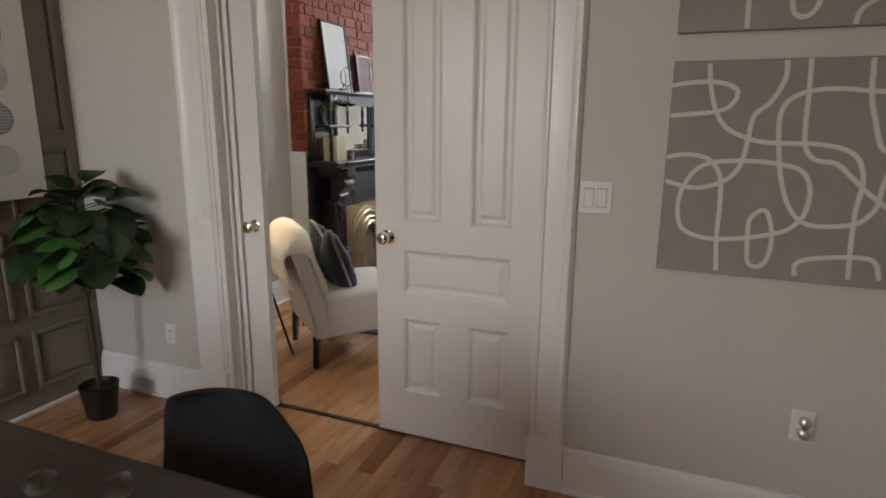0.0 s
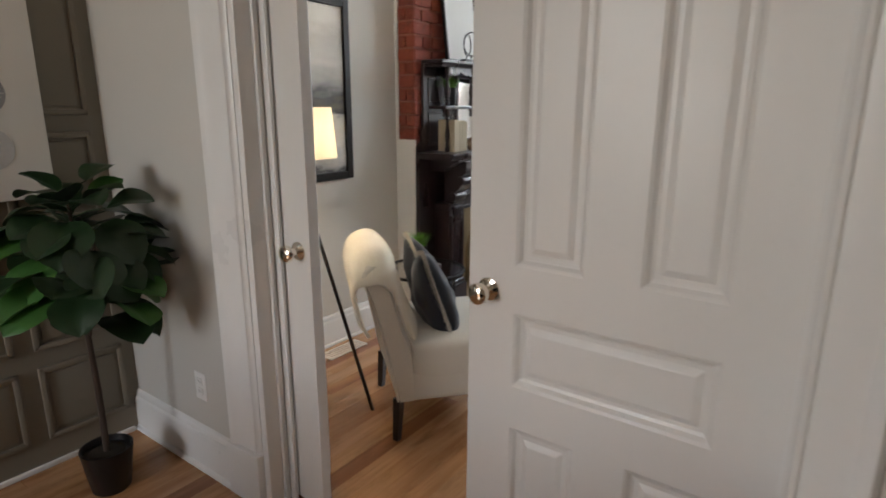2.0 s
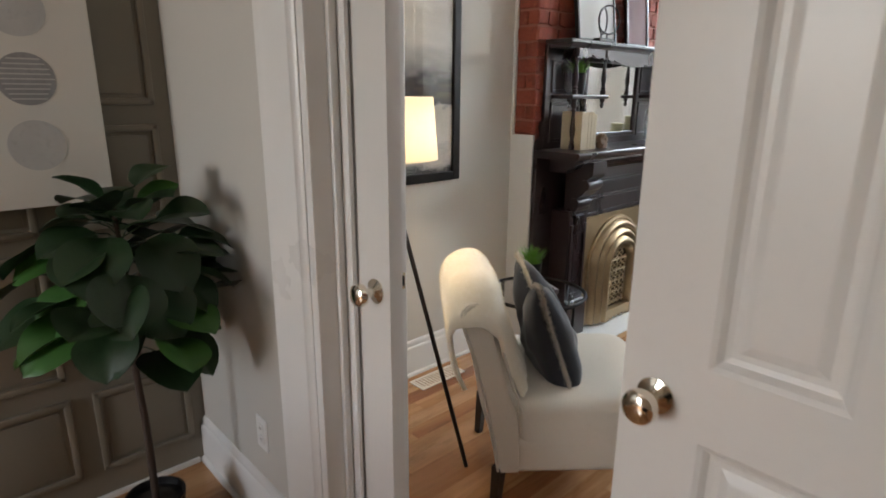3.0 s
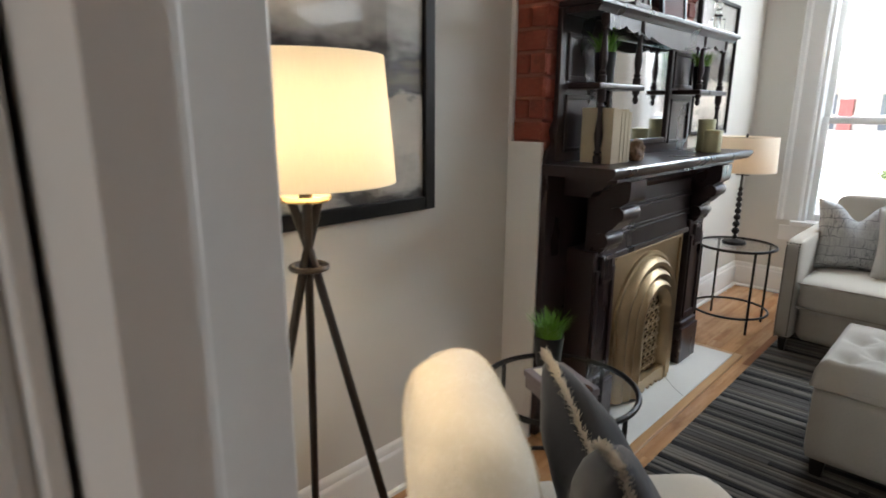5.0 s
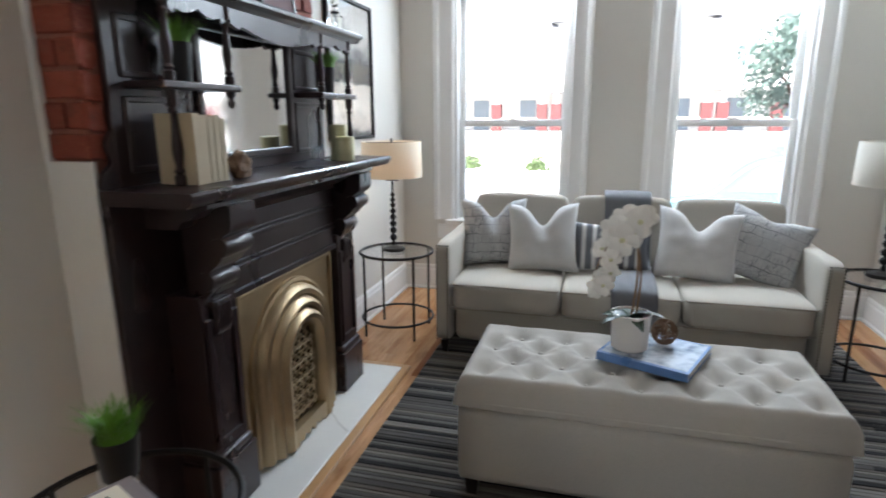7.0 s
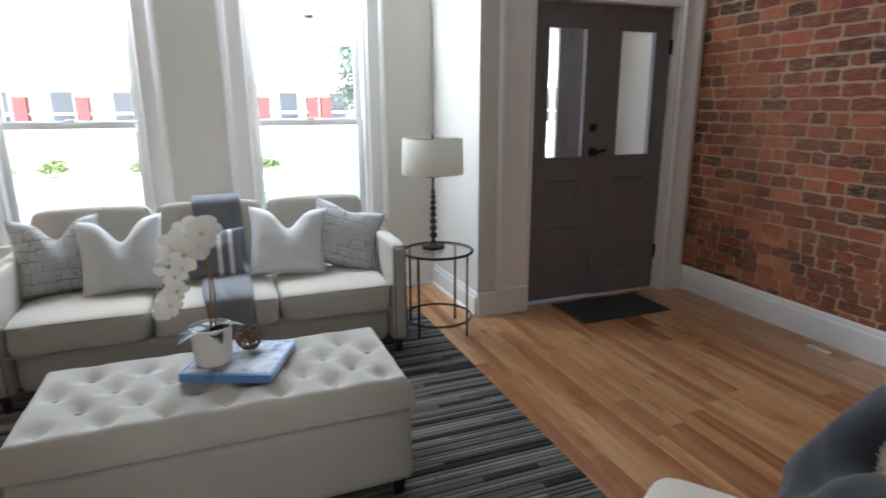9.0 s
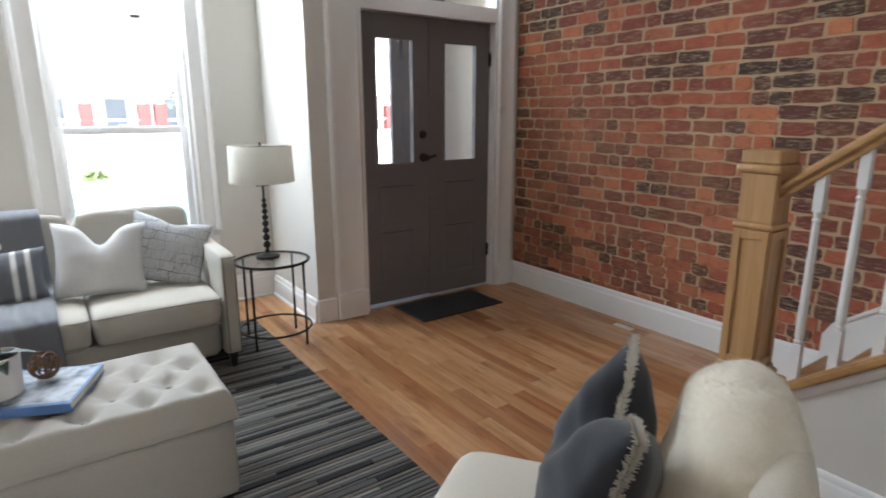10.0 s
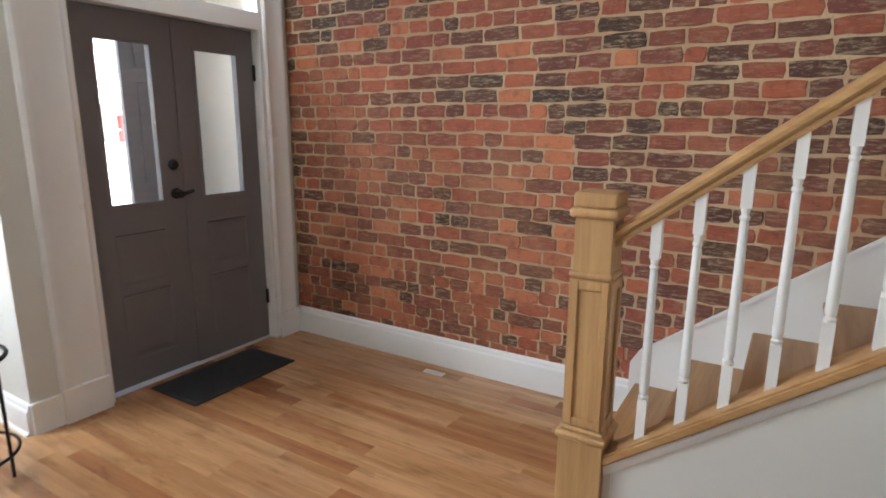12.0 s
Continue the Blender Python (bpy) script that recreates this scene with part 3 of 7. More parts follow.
baseboard("baseboard_brick", (XR - 0.004, YD), (XR - 0.004, 3.66), (-1, 0), 0.185, 0.024, False)
baseboard("baseboard_partition_living", (XL, Y1), (-2.06, Y1), (0, 1))
structure("baseboard_taupe_strip", bx(XL, XL + 0.016, YB, Y0 - 0.04, 0, 0.022, 0.005), "trim", "thin white floor strip under the taupe panels", "trim")


def casing(name, x_in, x_out, y, z1, out, plinth=0.215, label="white painted moulded door casing"):
    """An upright casing between two x's on the wall face y, standing out along out (-1 or 1 in y)."""
    w = x_out - x_in
    prof = [(0, 0), (0, 0.012), (0.07, 0.017), (0.10, 0.026), (0.16, 0.026), (0.20, 0.018), (0.40, 0.021), (0.70, 0.021), (0.76, 0.028), (0.84, 0.032), (0.90, 0.033), (0.95, 0.022), (1, 0.008), (1, 0)]
    bm = prism([(x_in + w * u, y + out * d) for u, d in prof], 2, plinth, z1)
    box(bm, min(x_in, x_out) - 0.004, max(x_in, x_out) + 0.004, min(y, y + out * 0.04), max(y, y + out * 0.04), 0, plinth, 0.004)
    bmesh.ops.recalc_face_normals(bm, faces=bm.faces[:])
    return structure(name, bm, "trim", label, "trim", True)


casing("trim_casing_left", JL - 0.015, -2.035, Y0, HEAD + 0.15, -1)
casing("trim_casing_right", JR, -0.155, Y0, HEAD + 0.15, -1)
casing("trim_casing_left_living", JL - 0.045, -2.0, Y1, HEAD + 0.15, 1)
structure("trim_casing_head", bx(-2.035, -0.155, Y0 - 0.03, Y0, HEAD, HEAD + 0.15, 0.004), "trim", "white painted head casing over the sliding doors", "trim")
# jamb linings with beads beside the slot
b = bmesh.new()
for y0, y1, d in ((Y0 - 0.012, 2.116, 0.018), (2.116, 2.130, 0.030), (2.130, 2.141, 0.024), (2.141, 2.154, 0.054)):
    box(b, JL - 0.012, JL + d, y0, y1, 0, HEAD, 0.003)
structure("trim_jamb_left", b, "trim", "white painted beaded jamb beside the door slot", "trim")
b = bmesh.new()
for y0, y1, d in ((PK1 - 0.014, PK1 + 0.008, 0.042), (PK1 + 0.008, Y1 + 0.002, 0.030)):
    box(b, JL - 0.012, JL + d, y0, y1, 0, HEAD, 0.003)
structure("trim_jamb_left_living", b, "trim", "white painted jamb on the living room side", "trim")
structure("trim_jamb_right", bx(JR - 0.004, JR + 0.012, Y0 - 0.008, 2.189, 0, HEAD, 0.002), "trim", "white painted jamb at the closed door", "trim")
structure("trim_door_track", bx(JL, JR, 2.198, 2.226, -0.001, 0.006, 0.002), "bronze", "dark metal sliding-door track in the floor", "trim")


# ---- panelled dining wall ----
def wall_panel(y0, y1, z0, z1):
    bm = bmesh.new()
    # raised moulding round a sunk field
    for a0, a1, c0, c1 in ((y0, y1, z1 - 0.022, z1), (y0, y1, z0, z0 + 0.022), (y0, y0 + 0.022, z0, z1), (y1 - 0.022, y1, z0, z1)):
        box(bm, XL - 0.001, XL + 0.016, a0, a1, c0, c1, 0.006)
    box(bm, XL - 0.002, XL + 0.005, y0 + 0.035, y1 - 0.035, z0 + 0.035, z1 - 0.035, 0.003)
    return bm


wp = bpy.data.objects["wall_dining_left"]
for y0, y1 in ((1.70, 2.02), (1.30, 1.635), (0.90, 1.235), (0.50, 0.835), (0.10, 0.435), (-0.3, 0.035)):
    for z0, z1 in ((0.12, 0.43), (0.50, 0.95), (1.00, 1.335), (1.40, 2.06), (2.13, 2.9)):
        part("panel", wall_panel(y0, y1, z0, z1), "taupe", wp, smooth=True)


# ---- sliding doors ----
def door_knob(parent, x, z, y):
    rot = pose(x, y, z, 90, 0, 0)
    k = part("door_knob", ln([(0.028, 0.0), (0.027, 0.005), (0.018, 0.008), (0.011, 0.012), (0.011, 0.030), (0.017, 0.034), (0.026, 0.040), (0.029, 0.050), (0.027, 0.060), (0.018, 0.066), (0.004, 0.067)], 28, rot),
             "nickel", parent, "polished nickel round knob", True)
    part("rosette", ln([(0.031, -0.002), (0.031, 0.003), (0.024, 0.006)], 28, rot), "nickel", k, smooth=True)


def sliding_leaf(name, x0, x1, knob_x, label, y0=2.192):
    t = thing(name, label, "door", kind="structure")
    y1 = y0 + 0.038
    w = x1 - x0
    s = 0.135
    xa, xb = x0 + s, x1 - s
    mid = (xa + xb) / 2
    fields = [(xa, mid - 0.065, 1.045, 2.10), (mid + 0.065, xb, 1.045, 2.10), (xa, xb, 0.715, 0.92), (xa, mid - 0.065, 0.235, 0.595), (mid + 0.065, xb, 0.235, 0.595)]
    b = bmesh.new()
    z1 = 2.285
    for a0, a1, c0, c1 in ((x0, xa, 0.012, z1), (xb, x1, 0.012, z1), (xa, xb, 0.012, 0.235), (xa, xb, 0.595, 0.715), (xa, xb, 0.92, 1.045), (xa, xb, 2.10, z1),
                           (mid - 0.065, mid + 0.065, 1.045, 2.10), (mid - 0.065, mid + 0.065, 0.235, 0.595)):
        box(b, a0, a1, y0, y1, c0, c1)
    part("frame", b, "door_white", t)
    for a0, a1, c0, c1 in fields:
        b = bmesh.new()
        steps = [(0.0, 0.0), (0.008, 0.004), (0.016, 0.014), (0.024, 0.017), (0.034, 0.017), (0.048, 0.010), (0.052, 0.009)]
        rings = []
        for inset, dep in steps:
            rings.append([b.verts.new((px, y0 + dep, pz)) for px, pz in ((a0 + inset, c0 + inset), (a1 - inset, c0 + inset), (a1 - inset, c1 - inset), (a0 + inset, c1 - inset))])
        for r0, r1 in zip(rings, rings[1:]):
            for i in range(4):
                b.faces.new((r0[i], r0[(i + 1) % 4], r1[(i + 1) % 4], r1[i]))
        b.faces.new(rings[-1])
        box(b, a0, a1, y0 + 0.026, y1 - 0.006, c0, c1)
        part("panel", b, "door_white", t)
    door_knob(t, knob_x, 0.972, y0)
    return t


leaf_b = sliding_leaf("door_1", -1.063, -0.297, -1.003, "closed white painted five-panel sliding door leaf")
leaf_a = sliding_leaf("door_2", -2.428, -1.661, -1.717, "white painted sliding door leaf half pushed into its pocket", 2.161)
t = thing("door_catch", "small dark metal catch on the sliding door jamb", "door catch", pose(-1.809, 2.318, 0.94))
part("plate", bx(-0.001, 0.0015, -0.010, 0.010, -0.024, 0.024, 0.001), "nickel", t)
part("keeper", bx(0.001, 0.005, -0.005, 0.005, -0.014, 0.014, 0.0015), "bronze", t)

# ---- street windows ----
def sash_window(name, x0, x1, label):
    t = thing(name, label, "window", kind="structure")
    b = bmesh.new()
    for a, c in ((x0, x0 + 0.022), (x1 - 0.022, x1)):
        box(b, a, c, YW + 0.002, YW + 0.23, WB, WT)
    box(b, x0, x1, YW + 0.002, YW + 0.23, WT - 0.022, WT)
    part("window_frame", b, "trim", t)
    part("window_sill", bx(x0 - 0.06, x1 + 0.06, YW - 0.05, YW + 0.23, WB - 0.03, WB + 0.012, 0.006), "trim", t)
    zm = 1.285
    for z0, z1, y in ((WB + 0.012, zm + 0.02, YW + 0.075), (zm - 0.02, WT - 0.022, YW + 0.115)):
        b = bmesh.new()
        s = 0.042
        box(b, x0 + 0.022, x0 + 0.022 + s, y, y + 0.036, z0, z1, 0.004)
        box(b, x1 - 0.022 - s, x1 - 0.022, y, y + 0.036, z0, z1, 0.004)
        box(b, x0 + 0.022 + s, x1 - 0.022 - s, y, y + 0.036, z0, z0 + 0.045, 0.004)
        box(b, x0 + 0.022 + s, x1 - 0.022 - s, y, y + 0.036, z1 - 0.045, z1, 0.004)
        sash = part("sash", b, "trim", t, smooth=True)
        p = part("pane", bx(x0 + 0.06, x1 - 0.06, y + 0.015, y + 0.019, z0 + 0.04, z1 - 0.04), "pane", sash)
        p.visible_shadow = False
    mid = (x0 + x1) / 2
    part("sash_lock", bx(mid - 0.03, mid + 0.03, YW + 0.065, YW + 0.115, zm + 0.02, zm + 0.035, 0.005), "plastic_white", t)
    # casing round the opening
    for xi, xo in ((x0, x0 - 0.155), (x1, x1 + 0.135)):
        b = prism([(xi + (xo - xi) * u, YW - d) for u, d in ((0, 0), (0, 0.014), (0.1, 0.022), (0.18, 0.016), (0.7, 0.018), (0.78, 0.036), (0.92, 0.040), (1.0, 0.028), (1, 0))], 2, WB + 0.012, WT + 0.12)
        bmesh.ops.recalc_face_normals(b, faces=b.faces[:])
        part("casing", b, "trim", t, smooth=True)
    part("apron", bx(x0 - 0.13, x1 + 0.11, YW - 0.018, YW, WB - 0.14, WB - 0.03, 0.004), "trim", t)
    part("head_casing", bx(x0 - 0.155, x1 + 0.135, YW - 0.03, YW, WT, WT + 0.12, 0.004), "trim", t)
    return t


sash_window("window_1", *WIN[0], "tall white double-hung street window behind the sofa")
sash_window("window_2", *WIN[1], "tall white double-hung street window beside the entrance")


# ---- front door ----
def front_leaf(name, x0, x1, hinge_x, knob_x, label):
    t = thing(name, label, "door", kind="structure")
    y0, y1 = YD + 0.072, YD + 0.116
    g0, g1, gz0, gz1 = (x0 + x1) / 2 - 0.15, (x0 + x1) / 2 + 0.15, 1.04, 1.89
    b = bmesh.new()
    lo = 0.020 if knob_x is not None else 0.012
    for a0, a1, c0, c1 in ((x0, g0, lo, DH), (g1, x1, lo, DH), (g0, g1, lo, 0.16), (g0, g1, 0.885, gz0), (g0, g1, gz1, DH), (g0, g1, 0.55, 0.60)):
        box(b, a0, a1, y0, y1, c0, c1)
    part("frame", b, "charcoal", t)
    for z0, z1 in ((0.16, 0.55), (0.60, 0.885)):
        b = bmesh.new()
        rings = []
        for inset, dep in ((0.0, 0.0), (0.010, 0.003), (0.02, 0.0035), (0.045, 0.001)):
            rings.append([b.verts.new((px, y0 + dep, pz)) for px, pz in ((g0 + inset, z0 + inset), (g1 - inset, z0 + inset), (g1 - inset, z1 - inset), (g0 + inset, z1 - inset))])
        for r0, r1 in zip(rings, rings[1:]):
            for i in range(4):
                b.faces.new((r0[i], r0[(i + 1) % 4], r1[(i + 1) % 4], r1[i]))
        b.faces.new(rings[-1])
        box(b, g0, g1, y0 + 0.02, y1 - 0.004, z0, z1)
        part("panel", b, "charcoal", t)
        # thin near-black strip paints the shadow line under the panel's bead
        part("panel_shadow_line", bx(g0 + 0.01, g1 - 0.01, y0 - 0.0012, y0 + 0.001, z1 - 0.010, z1 - 0.005), "gap", t, "painted shadow line above the panel")
        part("panel_bead", bx(g0 + 0.01, g1 - 0.01, y0 - 0.010, y0, z1 - 0.005, z1 + 0.005, 0.002), "charcoal", t)
    b = bmesh.new()
    for a0, a1, c0, c1 in ((g0 - 0.012, g0 + 0.006, gz0, gz1), (g1 - 0.006, g1 + 0.012, gz0, gz1), (g0 - 0.012, g1 + 0.012, gz0 - 0.012, gz0 + 0.006), (g0 - 0.012, g1 + 0.012, gz1 - 0.006, gz1 + 0.012)):
        box(b, a0, a1, y0 - 0.006, y0 + 0.006, c0, c1, 0.003)
    part("glass_bead", b, "charcoal", t)
    p = part("pane", bx(g0, g1, y0 + 0.018, y0 + 0.022, gz0, gz1), "pane", t)
    p.visible_shadow = False
    for z in (0.30, 1.79):
        part("hinge", bx(hinge_x - 0.012, hinge_x + 0.012, y0 - 0.016, y0, z - 0.05, z + 0.05, 0.004), "black_metal", t, "black iron hinge")
    if knob_x is not None:
        rot = pose(knob_x, y0, 1.075, 90, 0, 0)
        k = part("door_lever", ln([(0.032, 0), (0.032, 0.006), (0.014, 0.012), (0.012, 0.045), (0.018, 0.05), (0.024, 0.058), (0.016, 0.07)], 20, rot), "black_metal", t, "black lever handle", True)
        part("lever", tb([(knob_x, y0 - 0.055, 1.075), (knob_x + 0.03, y0 - 0.06, 1.08), (knob_x + 0.075, y0 - 0.056, 1.088)], [0.013, 0.012, 0.011], 10), "black_metal", k, smooth=True)
        part("deadbolt", ln([(0.032, 0), (0.031, 0.008), (0.024, 0.016), (0.02, 0.022), (0.006, 0.024)], 24, pose(knob_x, y0, 1.24, 90, 0, 0)), "black_metal", t, "black deadbolt", True)
    return t


XM = (DX0 + DX1) / 2
front_leaf("front_door_1", DX0, XM - 0.002, DX0, XM - 0.055, "charcoal painted front door leaf with a tall pane and black hardware")
front_leaf("front_door_2", XM + 0.002, DX1, DX1, None, "charcoal painted fixed front door leaf with a tall pane")
t = thing("door_frame", "white painted front door frame with a transom light", "door frame", kind="structure")
b = bmesh.new()
for a, c in ((DX0 - 0.03, DX0 - 0.003), (DX1 + 0.003, DX1 + 0.03)):
    box(b, a, c, YD + 0.002, YD + 0.13, 0, 2.62)
box(b, DX0 - 0.003, DX1 + 0.003, YD + 0.002, YD + 0.13, DH + 0.004, 2.15)
box(b, DX0 - 0.003, DX1 + 0.003, YD + 0.002, YD + 0.13, 2.58, 2.62)
part("jamb", b, "trim", t)
p = part("transom_pane", bx(DX0, DX1, YD + 0.06, YD + 0.064, 2.15, 2.58), "pane", t)
p.visible_shadow = False
part("threshold", bx(DX0, DX1, YD + 0.05, YD + 0.13, -0.012, 0.002, 0.001), "concrete", t)
for xi, xo in ((DX0 - 0.03, 0.60), (DX1 + 0.03, 2.17)):
    b = prism([(xi + (xo - xi) * u, YD - d) for u, d in ((0, 0), (0, 0.014), (0.08, 0.022), (0.16, 0.016), (0.7, 0.018), (0.8, 0.030), (0.94, 0.034), (1.0, 0.024), (1, 0))], 2, 0.18, 2.75)
    bmesh.ops.recalc_face_normals(b, faces=b.faces[:])
    part("casing", b, "trim", t, smooth=True)
b = bx(0.60, DX0 - 0.03, YD - 0.04, YD, 0, 0.18, 0.004)
box(b, 0.462, 0.60, YD - 0.022, YD, 0, 0.16, 0.003)
part("plinth", b, "trim", t)
part("plinth", bx(DX1 + 0.03, 2.196, YD - 0.035, YD, 0, 0.18, 0.004), "trim", t)
part("head_casing", bx(0.60, 2.17, YD - 0.03, YD, 2.62, 2.78, 0.004), "trim", t)

# outer porch door, seen through the panes
t = thing("porch_door", "grey painted outer porch door leaf standing shut", "door", kind="structure")
b = bx(1.63, 2.19, 6.98, 7.02, -0.02, 2.6, 0.003)
part("frame", b, "charcoal", t)
for z0, z1 in ((0.2, 0.9), (1.05, 1.75), (1.85, 2.25)):
    part("panel", bx(1.73, 2.10, 6.966, 6.98, z0, z1, 0.006), "charcoal", t)
structure("porch_floor", bx(0.60, XR, YD + 0.13, YW + 0.6, -0.25, -0.03), "concrete", "concrete porch floor", "floor")

# ---- chimney breast ----
CX, CY0, CY1 = -2.615, 3.895, 5.222
structure("wall_chimney_backing", bx(XL, CX - 0.012, CY0 + 0.012, CY1, 0, CEIL), "mortar_red", "mortar bed of the brick chimney breast", "wall")
structure("wall_chimney_plaster", bx(XL, CX + 0.002, CY0 - 0.004, CY0 + 0.012, 0, 1.225, 0.002), "trim", "white painted plaster cheek of the chimney", "wall")
structure("trim_chimney_edge", bx(XL, XL + 0.018, CY0 - 0.006, CY0 + 0.012, 1.225, CEIL, 0.002), "trim", "white painted strip beside the chimney bricks", "trim")

# ---- hearth ----
structure("hearth_slab", bx(CX, -2.275, 3.95, 5.36, -0.01, 0.018, 0.004), "hearth", "white stone hearth slab set in the floor", "hearth")
part("crack", tb([(-2.47, 4.846, 0.0176), (-2.40, 4.79, 0.0178), (-2.35, 4.735, 0.0176), (-2.28, 4.68, 0.0178)], 0.0016, 6), "shadow_crack_grey", bpy.data.objects["hearth_slab"], "hairline crack")
b = bmesh.new()
box(b, -2.275, -2.235, 3.91, 5.40, -0.01, 0.014, 0.003)
box(b, CX, -2.275, 5.36, 5.40, -0.01, 0.014, 0.003)
box(b, CX, -2.275, 3.91, 3.95, -0.01, 0.014, 0.003)
structure("hearth_border", b, "oak_rail", "oak border board round the hearth", "trim")

# ---- staircase ----
SX = 1.26                       # outer face of the closed string
RISE, RUN, Y_FIRST = 0.186, 0.248, 3.60
SLOPE = RISE / RUN
stair = thing("staircase", "oak staircase with white risers and a closed white string", "stairs", kind="structure")
N = 19


def cap_z(y):
    return 0.328 + (3.499 - y) * 0.757


for i in range(N):
    ya, z = Y_FIRST - i * RUN, (i + 1) * RISE
    part("tread", bx(SX + 0.07, XR - 0.026, ya - RUN, ya + 0.028, z - 0.028, z, 0.008), "tread", stair, "honey oak tread")
    part("riser", bx(SX + 0.07, XR - 0.026, ya - 0.02, ya, z - RISE, z - 0.0285), "trim", stair, "white painted riser")
ye = Y_FIRST - N * RUN
b = prism([(3.56, 0), (3.56, cap_z(3.56) - 0.045), (ye, cap_z(ye) - 0.045), (ye, 0)], 0, SX, SX + 0.06)
part("string", b, "wall_living", stair, "white painted closed string wall")
b = prism([(3.545, cap_z(3.545) - 0.045), (3.545, cap_z(3.545)), (ye, cap_z(ye)), (ye, cap_z(ye) - 0.045)], 0, SX - 0.03, SX + 0.10)
bmesh.ops.bevel(b, geom=b.edges[:], offset=0.008, segments=2, affect="EDGES")
part("string_cap", b, "oak_rail", stair, "honey oak string cap", True)
for d0, d1, dx in ((0.045, 0.072, 0.014), (0.072, 0.088, 0.007)):
    b = prism([(3.53, cap_z(3.53) - d1), (3.53, cap_z(3.53) - d0), (ye, cap_z(ye) - d0), (ye, cap_z(ye) - d1)], 0, SX - dx, SX + 0.001)
    part("moulding", b, "trim", stair)
b = prism([(3.492, 0), (3.492, cap_z(3.492) - 0.0885), (3.52, cap_z(3.52) - 0.0885), (3.52, 0)], 0, SX - 0.009, SX + 0.001)
part("end_moulding", b, "trim", stair)
b = prism([(y, z) for y, z in ((3.66, 0), (3.66, 0.29), (3.62, 0.36), (ye, 0.36 + (3.62 - ye) * SLOPE), (ye, 0))], 0, XR - 0.026, XR - 0.006)
part("wall_skirt", b, "trim", stair, "white painted skirt on the brick wall")
b = prism([(3.64, 0.325), (3.62, 0.36), (ye, 0.36 + (3.62 - ye) * SLOPE), (ye, 0.325 + (3.62 - ye) * SLOPE)], 0, XR - 0.034, XR - 0.026)
part("skirt_bead", b, "trim", stair)
baseboard("baseboard_stair", (SX, 3.49), (SX, -1.4), (-1, 0), 0.10, 0.02, False)

newel = thing("newel_post", "square honey oak newel post with recessed panels", "newel post", kind="structure")
NX, NY = 1.305, 3.605
h = 0.066
b = bmesh.new()
box(b, NX - h, NX + h, NY - h, NY + h, 0.34, 1.20, 0.004)
part("shaft", b, "oak", newel)
part("base", bx(NX - 0.083, NX + 0.083, NY - 0.083, NY + 0.083, 0, 0.345, 0.004), "oak", newel)
part("base_moulding", bx(NX - 0.094, NX + 0.094, NY - 0.094, NY + 0.094, 0.345, 0.375, 0.012, 3), "oak", newel, smooth=True)
part("collar", bx(NX - 0.080, NX + 0.080, NY - 0.080, NY + 0.080, 0.375, 0.395, 0.009, 3), "oak", newel, smooth=True)
part("band", bx(NX - 0.077, NX + 0.077, NY - 0.077, NY + 0.077, 0.955, 0.978, 0.009, 3), "oak", newel, smooth=True)
part("cap_moulding", bx(NX - 0.085, NX + 0.085, NY - 0.085, NY + 0.085, 1.165, 1.20, 0.014, 3), "oak", newel, smooth=True)
part("cap", bx(NX - 0.073, NX + 0.073, NY - 0.073, NY + 0.073, 1.20, 1.252, 0.008), "oak", newel)
for ang in (0, 90, 180, 270):
    b = bmesh.new()
    for a0, a1, c0, c1 in ((-h, -h + 0.026, 0.40, 0.95), (h - 0.026, h, 0.40, 0.95), (-h + 0.026, h - 0.026, 0.40, 0.43), (-h + 0.026, h - 0.026, 0.915, 0.95)):
        box(b, a0, a1, -h - 0.010, -h + 0.001, c0, c1, 0.003)
    part("panel_frame", b, "oak", newel, m=pose(NX, NY, 0, 0, 0, ang))

RZ = 0.775                      # handrail's underside over the cap
rail = thing("stair_rail", "honey oak handrail with white turned balusters", "stair rail", kind="structure")
prof = [(-0.022, 0), (0.022, 0), (0.024, 0.012), (0.019, 0.022), (0.033, 0.036), (0.033, 0.052), (0.022, 0.068), (0.0, 0.074), (-0.022, 0.068), (-0.033, 0.052), (-0.033, 0.036), (-0.019, 0.022), (-0.024, 0.012)]
b = bmesh.new()
rings = []
for y in (3.55, ye + 0.3):
    z = cap_z(y) + RZ - 0.006
    rings.append([b.verts.new((NX - 0.01 + px, y, z + pz)) for px, pz in prof])
for i in range(len(prof)):
    b.faces.new((rings[0][i], rings[0][(i + 1) % len(prof)], rings[1][(i + 1) % len(prof)], rings[1][i]))
b.faces.new(rings[0])
b.faces.new(rings[1][::-1])
bmesh.ops.recalc_face_normals(b, faces=b.faces[:])
part("handrail", b, "oak_rail", rail, "moulded honey oak handrail", True)


